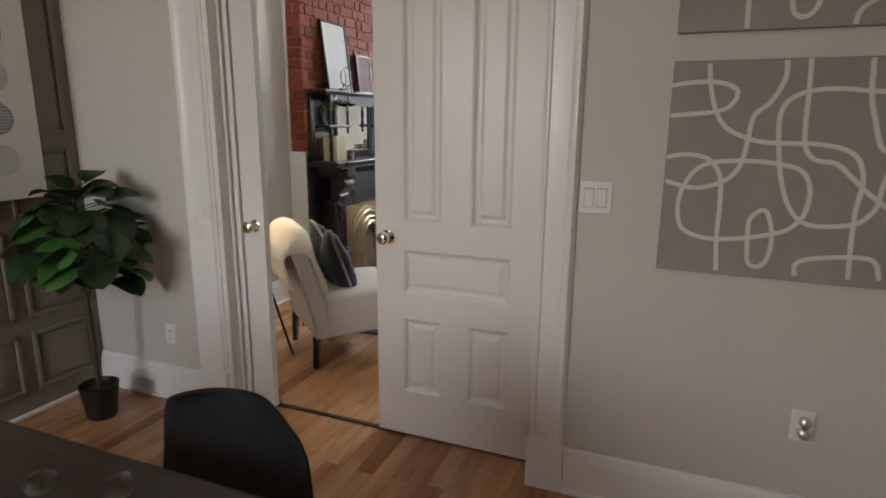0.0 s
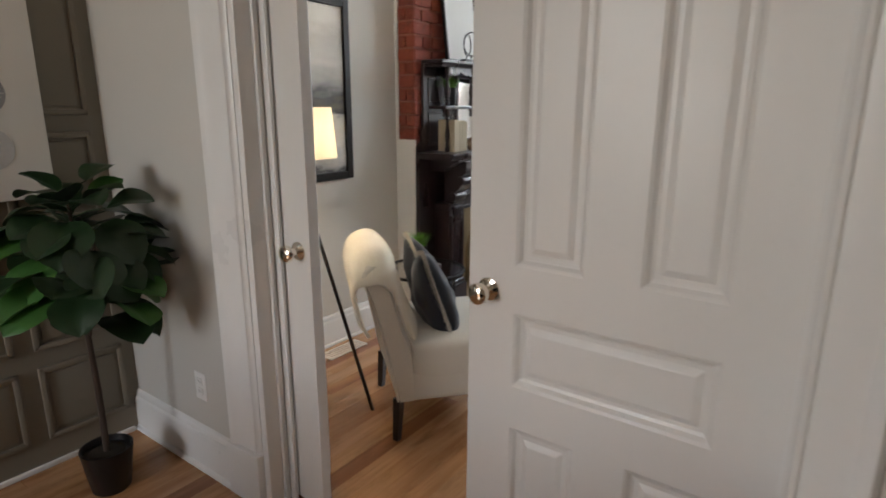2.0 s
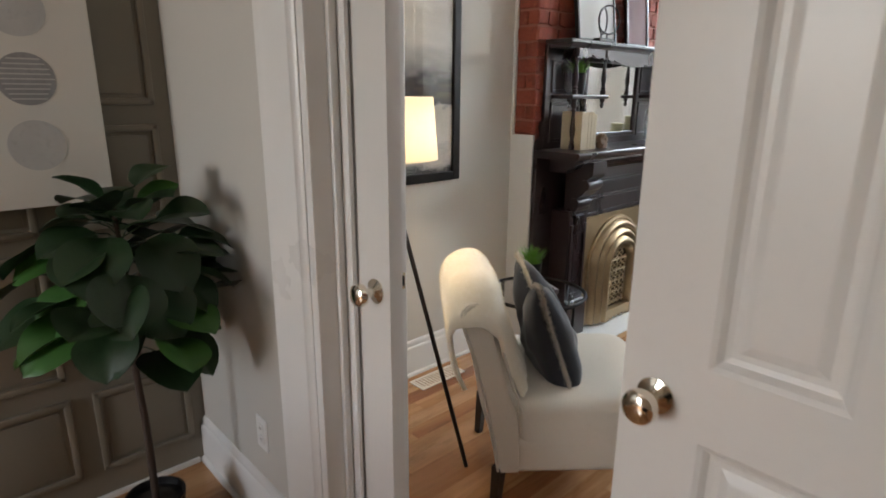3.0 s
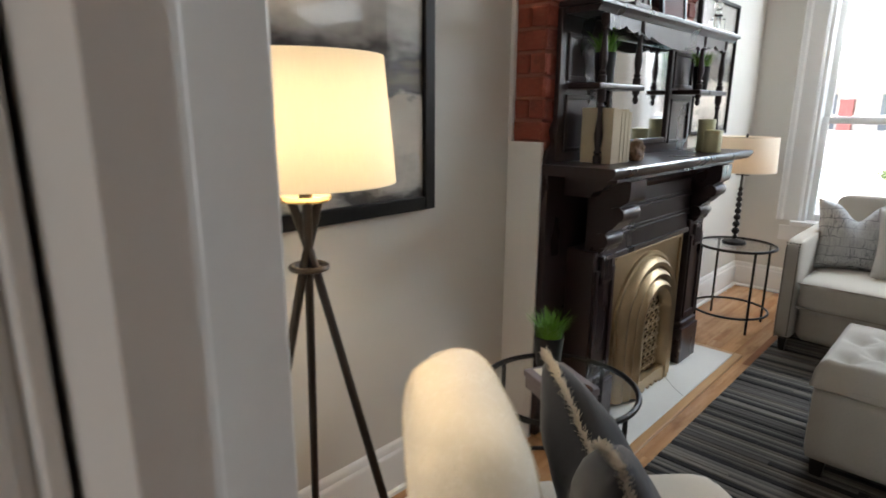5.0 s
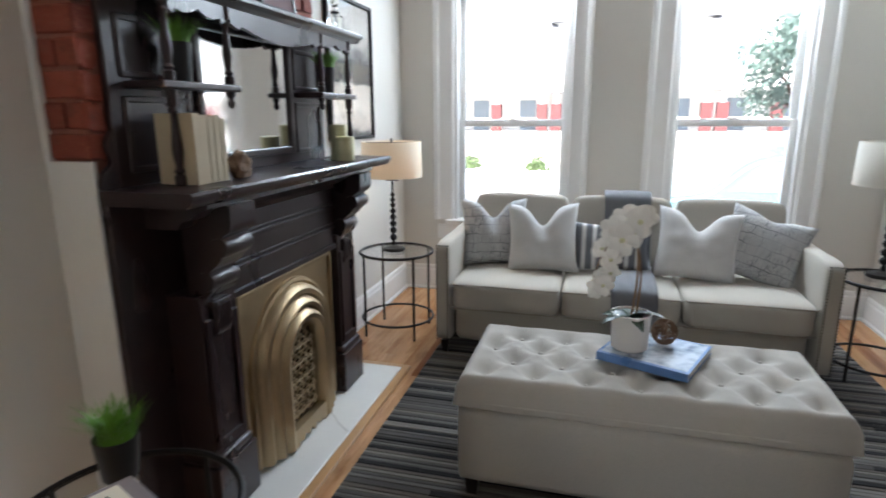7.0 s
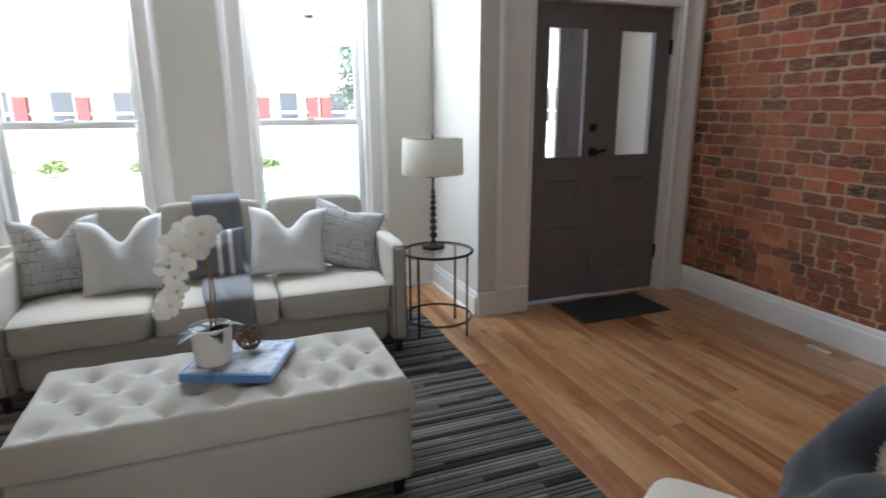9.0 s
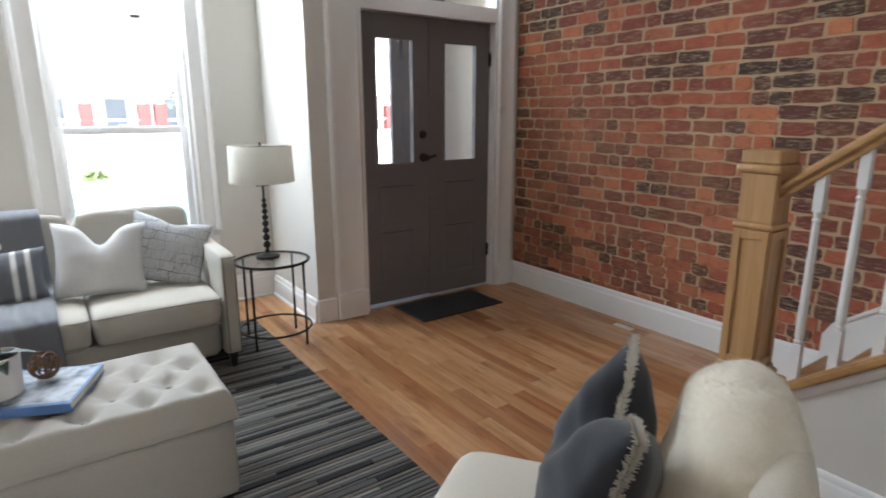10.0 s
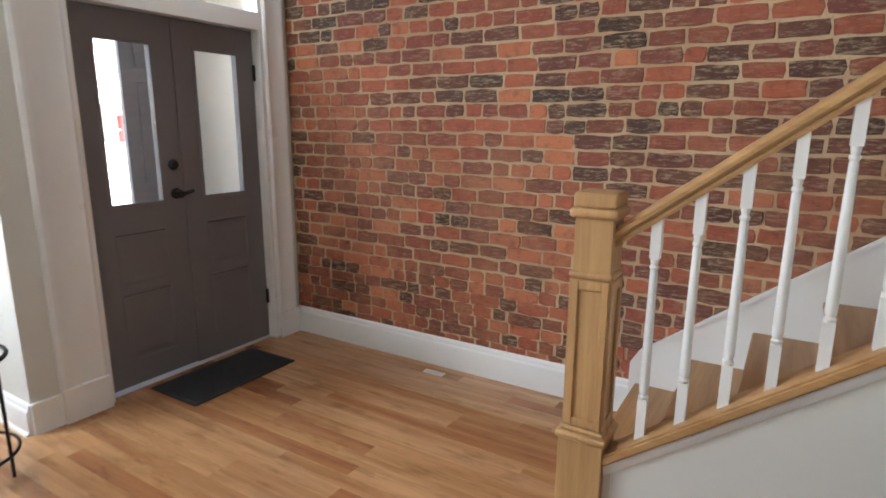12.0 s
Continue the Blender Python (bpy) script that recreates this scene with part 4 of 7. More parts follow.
def baluster_mesh():
    L = RZ
    b = bmesh.new()
    q = 0.016
    for z0, z1, top in ((0.0, 0.145, False), (L - 0.125, L + 0.0, True)):
        box(b, -q, q, -q, q, z0, z1)
    for v in b.verts:                     # the blocks are cut to the slope of cap and rail
        if v.co.z < 0.01 or v.co.z > L - 0.01:
            v.co.z += -v.co.y * 0.757
    lathe(b, [(0.013, 0.145), (0.017, 0.150), (0.017, 0.158), (0.012, 0.163), (0.016, 0.172), (0.0165, 0.19), (0.0160, 0.23), (0.0150, 0.40), (0.0125, L - 0.175), (0.0110, L - 0.165), (0.015, L - 0.159), (0.015, L - 0.152),
              (0.011, L - 0.147), (0.013, L - 0.135), (0.014, L - 0.125)], 14, caps=False)
    me = bpy.data.meshes.new("baluster")
    b.to_mesh(me)
    b.free()
    me.materials.append(M["trim"])
    me.polygons.foreach_set("use_smooth", [True] * len(me.polygons))
    me.set_sharp_from_angle(angle=radians(40))
    return me


bal = baluster_mesh()
for i in range(30):
    y = 3.412 - i * 0.1245
    share("baluster", bal, rail, (NX - 0.01, y, cap_z(y) - 0.002))

# ---- fireplace mantel ----
MC = 4.638                      # middle of the fireplace
MB = CX + 0.004
mantel = thing("fireplace_mantel", "black-stained carved wooden fireplace mantel with a deep shelf", "mantel")
part("back_board", bx(MB, MB + 0.026, 3.897, 5.355, 0.018, 1.11, 0.003), "ebony", mantel)
for s in (-1, 1):
    ya, yb = sorted((MC + s * 0.392, MC + s * 0.572))
    part("pilaster", bx(MB + 0.026, -2.462, ya, yb, 0.018, 0.80, 0.004), "ebony", mantel)
    b = bmesh.new()
    for a0, a1, c0, c1 in ((ya + 0.012, ya + 0.036, 0.27, 0.72), (yb - 0.036, yb - 0.012, 0.27, 0.72), (ya + 0.036, yb - 0.036, 0.27, 0.30), (ya + 0.036, yb - 0.036, 0.69, 0.72)):
        box(b, -2.463, -2.452, a0, a1, c0, c1, 0.003)
    part("panel_bead", b, "ebony", mantel)
    part("plinth", bx(MB + 0.026, -2.440, ya - 0.018, yb + 0.018, 0.018, 0.215, 0.004), "ebony", mantel)
    part("plinth_moulding", bx(MB + 0.026, -2.447, ya - 0.010, yb + 0.010, 0.215, 0.25, 0.012, 3), "ebony", mantel, smooth=True)
    # scrolled corbel under the shelf
    pts = catmull([(-2.463, 0.79, 0), (-2.445, 0.80, 0), (-2.425, 0.835, 0), (-2.432, 0.875, 0), (-2.405, 0.90, 0), (-2.375, 0.94, 0), (-2.380, 0.985, 0), (-2.350, 1.01, 0), (-2.345, 1.05, 0), (-2.345, 1.085, 0)], 5)
    b = prism([(-2.52, 0.79)] + [(p.x, p.y) for p in pts] + [(-2.52, 1.085)], 1, ya + 0.025, yb - 0.025)
    bmesh.ops.recalc_face_normals(b, faces=b.faces[:])
    corbel = part("corbel", b, "ebony", mantel, "carved scroll corbel", True)
    part("corbel_panel", bx(-2.468, -2.447, ya + 0.045, yb - 0.045, 0.66, 0.775, 0.006), "ebony", corbel)
    for k in range(5):
        part("corbel_reed", bx(-2.450, -2.444, ya + 0.053 + k * 0.0155, ya + 0.063 + k * 0.0155, 0.675, 0.76, 0.003), "ebony", corbel)
    for k, (px, pz) in enumerate(((-2.372, 0.955), (-2.432, 0.845))):
        part("scroll", ln([(0.030, ya + 0.02), (0.033, ya + 0.03), (0.033, yb - 0.03), (0.030, yb - 0.02)], 18, Matrix(((0, 1, 0, px - 0.02), (0, 0, 1, 0), (1, 0, 0, pz), (0, 0, 0, 1)))), "ebony", corbel, smooth=True)
part("frieze", bx(MB + 0.026, -2.478, MC - 0.392, MC + 0.392, 0.742, 1.02, 0.003), "ebony", mantel)
for z0, z1, d in ((0.742, 0.765, 0.012), (0.835, 0.848, 0.010), (0.855, 0.864, 0.007), (0.93, 0.945, 0.012), (0.952, 0.96, 0.007)):
    part("frieze_bead", bx(-2.479, -2.478 + d, MC - 0.392, MC + 0.392, z0, z1, 0.003), "ebony", mantel)
b = prism([(MB + 0.026, 1.02), (-2.475, 1.02), (-2.455, 1.045), (-2.43, 1.05), (-2.40, 1.075), (-2.365, 1.085), (-2.365, 1.105), (MB + 0.026, 1.105)], 1, 4.02, 5.256)
bmesh.ops.recalc_face_normals(b, faces=b.faces[:])
part("cornice", b, "ebony", mantel, smooth=True)
b = prism([(MB, 1.105), (-2.335, 1.105), (-2.325, 1.112), (-2.318, 1.120), (-2.312, 1.130), (-2.312, 1.140), (-2.318, 1.146), (MB, 1.146)], 1, 3.898, 5.378)
bmesh.ops.recalc_face_normals(b, faces=b.faces[:])
part("shelf", b, "ebony", mantel, "deep moulded mantel shelf", True)

# overmantel with mirror, posts and small shelves
over = thing("overmantel", "black-stained overmantel with a mirror, turned posts and scalloped top", "overmantel", m=pose(0, 0, 0))
SZ = 1.147
part("back_panel", bx(MB, MB + 0.02, 3.955, 5.215, SZ, 1.70, 0.003), "ebony", over)
b = prism([(p.x, p.y) for p in catmull([(3.955, SZ, 0), (3.90, SZ, 0), (3.905, 1.19, 0), (3.94, 1.22, 0), (3.93, 1.27, 0), (3.955, 1.31, 0)], 5)], 0, MB + 0.002, MB + 0.018)
part("scroll_side", b, "ebony", over)
mir = part("mirror_glass", bx(MB + 0.020, MB + 0.024, 4.335, 4.888, 1.215, 1.625), "mirror", over, "bevelled mirror glass")
b = bmesh.new()
for a0, a1, c0, c1 in ((4.306, 4.338, 1.19, 1.65), (4.885, 4.917, 1.19, 1.65), (4.338, 4.885, 1.19, 1.218), (4.338, 4.885, 1.622, 1.65)):
    box(b, MB + 0.019, MB + 0.036, a0, a1, c0, c1, 0.006)
part("mirror_frame", b, "ebony", over)
for a0, a1 in ((4.00, 4.28), (4.945, 5.18)):
    for c0, c1 in ((1.185, 1.40), (1.45, 1.62)):
        b = bmesh.new()
        for p0, p1, q0, q1 in ((a0, a0 + 0.018, c0, c1), (a1 - 0.018, a1, c0, c1), (a0, a1, c0, c0 + 0.018), (a0, a1, c1 - 0.018, c1)):
            box(b, MB + 0.019, MB + 0.028, p0, p1, q0, q1, 0.004)
        part("panel_bead", b, "ebony", over)


def turned(L, r=0.013):
    return [(r * 1.25, 0), (r * 1.25, L * 0.10), (r * 0.75, L * 0.12), (r * 1.2, L * 0.15), (r * 0.7, L * 0.19), (r * 1.15, L * 0.33), (r * 1.2, L * 0.40), (r * 0.75, L * 0.62), (r * 0.65, L * 0.74), (r * 1.15, L * 0.78), (r * 0.7, L * 0.82), (r * 1.25, L * 0.86), (r * 1.25, L)]


PX = -2.475
for s in (-1, 1):
    yo, yi = MC + s * 0.60 + 0.02, MC + s * 0.325 + 0.02
    for z0, z1 in ((SZ, 1.418), (1.442, 1.68)):
        part("post", ln(turned(z1 - z0), 14, pose(PX, yo, z0)), "ebony", over, smooth=True)
    part("post", ln(turned(1.68 - 1.442), 14, pose(PX, yi, 1.442)), "ebony", over, smooth=True)
    part("finial", ln([(0.004, -0.052), (0.010, -0.045), (0.013, -0.034), (0.008, -0.022), (0.015, -0.010), (0.015, 0.0)], 14, pose(PX, yi, 1.419)), "ebony", over, smooth=True)
    y0, y1 = sorted((yo + s * 0.05, yi - s * 0.035))
    part("shelf", bx(MB + 0.02, PX + 0.022, y0, y1, 1.419, 1.441, 0.006), "ebony", over)
part("top_shelf", bx(MB, PX + 0.035, 3.955, 5.385, 1.70, 1.722, 0.006), "ebony", over)
b = prism([(MB, 1.68), (PX + 0.012, 1.68), (PX + 0.02, 1.692), (PX + 0.03, 1.70), (MB, 1.70)], 1, 3.975, 5.365)
part("top_moulding", b, "ebony", over)


def apron(y0, y1, bumps, deep):
    n = 40
    low = []
    for i in range(n + 1):
        u = i / n
        z = 1.680 - 0.028 - deep * abs(math.sin(math.pi * u * bumps)) ** 0.8 - (0.018 if u < 0.08 or u > 0.92 else 0)
        low.append((y0 + (y1 - y0) * u, z))
    b = prism(low + [(y1, 1.682), (y0, 1.682)], 0, PX - 0.008, PX + 0.008)
    return b


for y0, y1, n, d in ((4.072, 4.322, 2, 0.020), (4.352, 4.972, 1, 0.052), (4.996, 5.246, 2, 0.020)):
    part("scalloped_apron", apron(y0, y1, n, d), "ebony", over, "scalloped apron board")

# cast brass fireplace cover
cover = thing("fireplace_cover", "aged brass cast fireplace cover with a stepped arch", "fireplace cover")
FX = -2.492
b = bmesh.new()
AZ, ABOT = 0.385, 0.03


def arch(bm, prof, seg=22, mat_close=False):
    """An arch swept from (radius, stand-out) pairs."""
    rows = []
    for r, d in prof:
        row = [(MC - r, ABOT)] + [(MC - r * math.cos(math.pi * i / seg), AZ + r * math.sin(math.pi * i / seg)) for i in range(seg + 1)] + [(MC + r, ABOT)]
        rows.append([bm.verts.new((FX + d, y, z)) for y, z in row])
    for r0, r1 in zip(rows, rows[1:]):
        for i in range(len(r0) - 1):
            bm.faces.new((r0[i], r0[i + 1], r1[i + 1], r1[i]))
    return rows


part("plate", bx(FX - 0.02, FX, MC - 0.362, MC + 0.362, 0.019, 0.735, 0.003), "brass_cast", cover)
b = bmesh.new()
for a0, a1, c0, c1 in ((MC - 0.362, MC - 0.345, 0.03, 0.735), (MC + 0.345, MC + 0.362, 0.03, 0.735), (MC - 0.345, MC + 0.345, 0.718, 0.735)):
    box(b, FX - 0.001, FX + 0.012, a0, a1, c0, c1, 0.004)
part("rim", b, "brass_cast", cover)
for prof in (((0.318, 0.0), (0.315, 0.012), (0.300, 0.016), (0.292, 0.010)),
             ((0.292, 0.008), (0.285, 0.032), (0.268, 0.046), (0.248, 0.044), (0.240, 0.026)),
             ((0.240, 0.024), (0.232, 0.05), (0.214, 0.064), (0.196, 0.058), (0.190, 0.040)),
             ((0.190, 0.038), (0.182, 0.066), (0.166, 0.078), (0.146, 0.074), (0.134, 0.055), (0.132, 0.030), (0.128, 0.020))):
    b = bmesh.new()
    arch(b, prof)
    bmesh.ops.recalc_face_normals(b, faces=b.faces[:])
    part("arch_moulding", b, "brass_cast", cover, "stepped cast arch", True)
b = bmesh.new()
for i in range(11):
    for j in range(5):
        y, z = MC - 0.098 + j * 0.049, 0.125 + i * 0.036
        if (abs(y - MC) / 0.12) ** 2 + (max(0, z - AZ) / 0.12) ** 2 < 0.9:
            tube(b, [(FX + 0.028 + 0.004 * math.cos(3 * a), y + 0.019 * math.cos(a), z + 0.015 * math.sin(a)) for a in [k * math.pi / 5 for k in range(10)]], 0.0035, 5, True)
            if i % 2 == 0:
                tube(b, [(FX + 0.030, y - 0.024, z), (FX + 0.034, y, z), (FX + 0.030, y + 0.024, z)], 0.003, 5)
            tube(b, [(FX + 0.030, y, z - 0.018), (FX + 0.034, y, z), (FX + 0.030, y, z + 0.018)], 0.003, 5)
part("grille", b, "brass_cast", cover, "pierced scrollwork grille", True)
part("grille_back", bx(FX + 0.0005, FX + 0.018, MC - 0.129, MC + 0.129, 0.09, 0.50, 0.003), "brass_dark", cover)
low = [(MC - 0.15, 0.020), (MC - 0.11, 0.020)] + [(MC + 0.11 * u, 0.020 + 0.028 * abs(math.cos(2.2 * math.pi * u)) * (1 - u * u) ** 0.3) for u in [-0.9 + 0.1 * k for k in range(19)]] + [(MC + 0.11, 0.020), (MC + 0.15, 0.020)]
part("foot_rail", prism(low + [(MC + 0.15, 0.098), (MC - 0.15, 0.098)], 0, FX + 0.03, FX + 0.066), "brass_cast", cover, "scalloped foot rail")


# ---- on the mantel ----
def book(name, w, d, h, cover_mat, m, label, group="", pages=True):
    """A closed book, spine on the -x side, standing w wide along x, d deep along y, h high."""
    t = thing(name, label, "book", m, group)
    b = bmesh.new()
    c = 0.0025
    box(b, -w / 2, -w / 2 + c, 0, d, 0, h, 0.0008)
    box(b, w / 2 - c, w / 2, 0, d, 0, h, 0.0008)
    box(b, -w / 2, w / 2, 0, c, 0, h, 0.0008)
    part("cover", b, cover_mat, t)
    part("page_block", bx(-w / 2 + c, w / 2 - c, c, d - 0.003, 0.003, h - 0.003), "pages", t)
    return t


for i, (w, h, d) in enumerate(((0.030, 0.205, 0.13), (0.034, 0.20, 0.135), (0.026, 0.195, 0.125), (0.028, 0.20, 0.13), (0.022, 0.19, 0.13))):
    y = 4.085 + (0, 0.031, 0.064, 0.094, 0.121)[i]
    book("book", w, d, h, "kraft", Matrix.Translation((-2.425, y, SZ)) @ pose(0, 0, 0, 0, 0, 90), "cream-bound book standing with its pages outward on the mantel", "books on the mantel")

b = bmesh.new()
bmesh.ops.create_icosphere(b, subdivisions=3, radius=1.0)
for v in b.verts:
    k = 1 + 0.35 * noise.noise(v.co * 1.6) + 0.18 * noise.noise(v.co * 4)
    v.co = Vector((v.co.x * 0.030 * k, v.co.y * 0.042 * k, max(-0.036, v.co.z * 0.050 * k)))
tagged(part("mineral_chunk", b, "rock", m=pose(-2.43, 4.29, SZ + 0.036)), "rough brown mineral chunk beside the books", "ornament")


def jar(name, x, y, z, r, h, label, lid=True):
    t = thing(name, label, "jar", pose(x, y, z))
    part("body", ln([(r * 0.92, 0), (r, 0.006), (r, h * 0.82), (r * 0.97, h * 0.84)], 26), "candle", t, smooth=True)
    part("lid", ln([(r * 1.04, h * 0.84), (r * 1.05, h * 0.97), (r * 1.0, h), (r * 0.4, h + 0.003), (r * 0.1, h + 0.004)], 26), "candle", t, smooth=True)
    return t


jar("candle_jar", -2.40, 5.03, SZ, 0.042, 0.105, "pale green lidded candle jar on the mantel shelf")
jar("tall_candle_jar", -2.46, 5.10, SZ, 0.040, 0.155, "taller pale green lidded jar behind the first")


def grass_pot(name, m, label, h=0.13, r=0.045, seed=1, pot="pot_black", gh=0.12, n=150, group=""):
    t = thing(name, label, "potted plant", m, group)
    part("pot", ln([(r * 0.75, 0), (r * 0.8, 0.004), (r, h), (r * 0.92, h), (r * 0.88, h - 0.012), (0.001, h - 0.013)], 24, caps=False), pot, t, smooth=True)
    rn = random.Random(seed)
    vs, fs = [], []
    for i in range(n):
        a, q = rn.uniform(0, 6.28), rn.uniform(0, 1) ** 0.6 * r * 0.85
        p = Vector((q * math.cos(a), q * math.sin(a), h - 0.014))
        lean = Vector((math.cos(a + rn.gauss(0, 0.6)), math.sin(a + rn.gauss(0, 0.6)), 0)) * rn.uniform(0.15, 0.75)
        L, side = gh * rn.uniform(0.6, 1.1), Vector((-math.sin(a), math.cos(a), 0)) * 0.0028
        k = len(vs)
        for u in (0, 0.4, 0.75):
            c = p + Vector((0, 0, L * u * (1 - 0.18 * u))) + lean * L * u * u
            vs += [c - side * (1 - u * 0.6), c + side * (1 - u * 0.6)]
        vs.append(p + Vector((0, 0, L * 0.86)) + lean * L)
        fs += [(k, k + 1, k + 3, k + 2), (k + 2, k + 3, k + 5, k + 4), (k + 4, k + 5, k + 6)]
    me = bpy.data.meshes.new("grass_blades")
    me.from_pydata(vs, [], fs)
    me.materials.append(M["grass"])
    g = new("grass_blades", me)
    g.parent = t
    tagged(g, kind="stuff")
    return t


grass_pot("potted_grass", pose(-2.53, 4.17, 1.4415), "faux grass in a tapered dark pot on the overmantel shelf", 0.115, 0.042, 3, gh=0.10, group="potted grass of the overmantel")
grass_pot("potted_grass", pose(-2.53, 5.14, 1.4415), "faux grass in a tapered dark pot on the overmantel shelf", 0.115, 0.042, 4, gh=0.10, group="potted grass of the overmantel")

# framed print, ring sculpture, small painting and vase on the top
TZ = 1.7225
t = thing("leaning_print", "pale print in a thin dark frame leaning on the chimney bricks", "picture", pose(CX + 0.085, 4.32, TZ, 0, -7, 0))
b = bmesh.new()
for a0, a1, c0, c1 in ((-0.19, -0.175, 0, 0.56), (0.175, 0.19, 0, 0.56), (-0.175, 0.175, 0, 0.015), (-0.175, 0.175, 0.545, 0.56)):
    box(b, -0.012, 0.012, a0, a1, c0, c1, 0.002)
part("frame", b, "black_metal", t)
part("print", bx(-0.006, 0.004, -0.175, 0.175, 0.015, 0.545), "mat_board", t)
t = thing("ring_sculpture", "black metal sculpture of two linked rings on a base", "sculpture", pose(-2.475, 4.30, TZ))
part("base", bx(-0.02, 0.02, -0.07, 0.07, 0, 0.018, 0.003), "black_metal", t)
for y, r, z, rz in ((-0.028, 0.066, 0.105, 14), (0.030, 0.074, 0.115, -16)):
    part("ring", tb([Matrix.Rotation(radians(rz), 3, "Z") @ Vector((0, y + r * math.cos(a), z + r * math.sin(a))) for a in [k * math.pi / 18 for k in range(36)]], 0.0045, 8, True), "black_metal", t, smooth=True)
    part("stem", tb([(0, y, 0.015), (0, y, z - r + 0.003)], 0.004, 8), "black_metal", t)
t = thing("small_painting", "small red-brown abstract painting in a dark frame", "picture", pose(CX + 0.065, 4.80, TZ, 0, -6, 0))
b = bmesh.new()
for a0, a1, c0, c1 in ((-0.13, -0.11, 0, 0.34), (0.11, 0.13, 0, 0.34), (-0.11, 0.11, 0, 0.02), (-0.11, 0.11, 0.32, 0.34)):
    box(b, -0.01, 0.01, a0, a1, c0, c1, 0.002)
part("frame", b, "black_metal", t)
part("painted_panel", bx(-0.006, 0.004, -0.11, 0.11, 0.02, 0.32), "facade_red", t)
t = thing("glass_bottle", "small clear glass bottle with a round stopper", "bottle", pose(-2.50, 5.20, TZ))
part("bottle", ln([(0.034, 0), (0.036, 0.004), (0.036, 0.06), (0.014, 0.085), (0.012, 0.10), (0.016, 0.104)], 22), "glass", t, smooth=True)
part("stopper", ln([(0.010, 0.100), (0.010, 0.106), (0.020, 0.116), (0.022, 0.128), (0.014, 0.142), (0.003, 0.146)], 18), "glass", t, smooth=True)


# ---- pictures on the left wall ----
def landscape_mat(name, seed):
    m, t, b = node_mat(name)
    tc = t.nodes.new("ShaderNodeTexCoord")
    sep = t.nodes.new("ShaderNodeSeparateXYZ")
    t.links.new(tc.outputs["Object"], sep.inputs[0])
    n = noise_tex(t, coords(t, (1, 2.2, 5)), 1.7 + seed * 0.1, 6, 0.6)
    add = t.nodes.new("ShaderNodeMath")
    add.operation = "MULTIPLY_ADD"
    t.links.new(n, add.inputs[0])
    add.inputs[1].default_value = 0.34
    t.links.new(sep.outputs["Z"], add.inputs[2])
    c = ramp(t, add.outputs[0], [(0.0, (0.06, 0.055, 0.05)), (0.18, (0.10, 0.095, 0.09)), (0.22, (0.50, 0.47, 0.43)), (0.32, (0.78, 0.72, 0.64)), (0.47, (0.62, 0.56, 0.48)), (0.50, (0.05, 0.045, 0.045)),
                                      (0.56, (0.16, 0.13, 0.09)), (0.60, (0.045, 0.042, 0.045)), (0.66, (0.33, 0.31, 0.29)), (0.78, (0.58, 0.55, 0.50)), (0.92, (0.46, 0.43, 0.39)), (1.0, (0.62, 0.60, 0.56))])
    t.links.new(c, b.inputs["Base Color"])
    b.inputs["Roughness"].default_value = 0.7
    return m


def wall_picture(name, y0, y1, z0, z1, fw, label, seed):
    t = thing(name, label, "picture", pose(XL, 0, 0))
    b = bmesh.new()
    for a0, a1, c0, c1 in ((y0, y0 + fw, z0, z1), (y1 - fw, y1, z0, z1), (y0 + fw, y1 - fw, z0, z0 + fw), (y0 + fw, y1 - fw, z1 - fw, z1)):
        box(b, 0.001, 0.030, a0, a1, c0, c1, 0.004)
    part("frame", b, "black_metal", t, "wide black frame")
    w, h = y1 - y0 - 2 * fw, z1 - z0 - 2 * fw
    p = part("print", bx(0.002, 0.014, -w / 2, w / 2, 0, h), landscape_mat(name + "_print", seed), t, "abstract grey and cream landscape print")
    p.location = (0, (y0 + y1) / 2, z0 + fw)
    g = part("glazing", bx(0.0165, 0.0185, y0 + fw, y1 - fw, z0 + fw, z1 - fw), "pane", t)
    g.visible_shadow = False


wall_picture("wall_picture", 2.80, 3.46, 1.015, 2.02, 0.045, "abstract grey landscape under glass in a wide black frame", 1)
wall_picture("far_wall_picture", 5.62, 6.25, 1.20, 2.0, 0.022, "grey landscape print in a thin dark frame beyond the chimney", 4)

# ---- floor lamp ----
fl_lamp = thing("floor_lamp", "dark bronze tripod floor lamp with a lit cream drum shade", "floor lamp", pose(-2.258, 2.645, 0))
SB, ST = 1.217, 1.431
part("shade", ln([(0.162, SB), (0.144, ST), (0.1425, ST), (0.1605, SB)], 48, caps=False), "shade_on", fl_lamp, "glowing cream linen drum shade", "all")
KN = 1.060
for i, a in enumerate((32, 152, 272)):
    ca, sa = math.cos(radians(a)), math.sin(radians(a))
    part("leg", tb([(0.29 * ca, 0.29 * sa, 0.0), (0.012 * ca, 0.012 * sa, KN), (-0.030 * ca, -0.030 * sa, SB - 0.03)], 0.0085, 10), "bronze", fl_lamp, smooth=True)
part("collar", tb([(0.032 * math.cos(k * 0.3927), 0.032 * math.sin(k * 0.3927), KN) for k in range(16)], 0.006, 8, True), "bronze", fl_lamp, smooth=True)
part("top_plate", ln([(0.045, SB - 0.034), (0.047, SB - 0.030), (0.045, SB - 0.024)], 24), "brass", fl_lamp, smooth=True)
part("socket", ln([(0.012, SB - 0.024), (0.012, SB + 0.03), (0.018, SB + 0.032), (0.018, SB + 0.042)], 16), "bronze", fl_lamp, smooth=True)
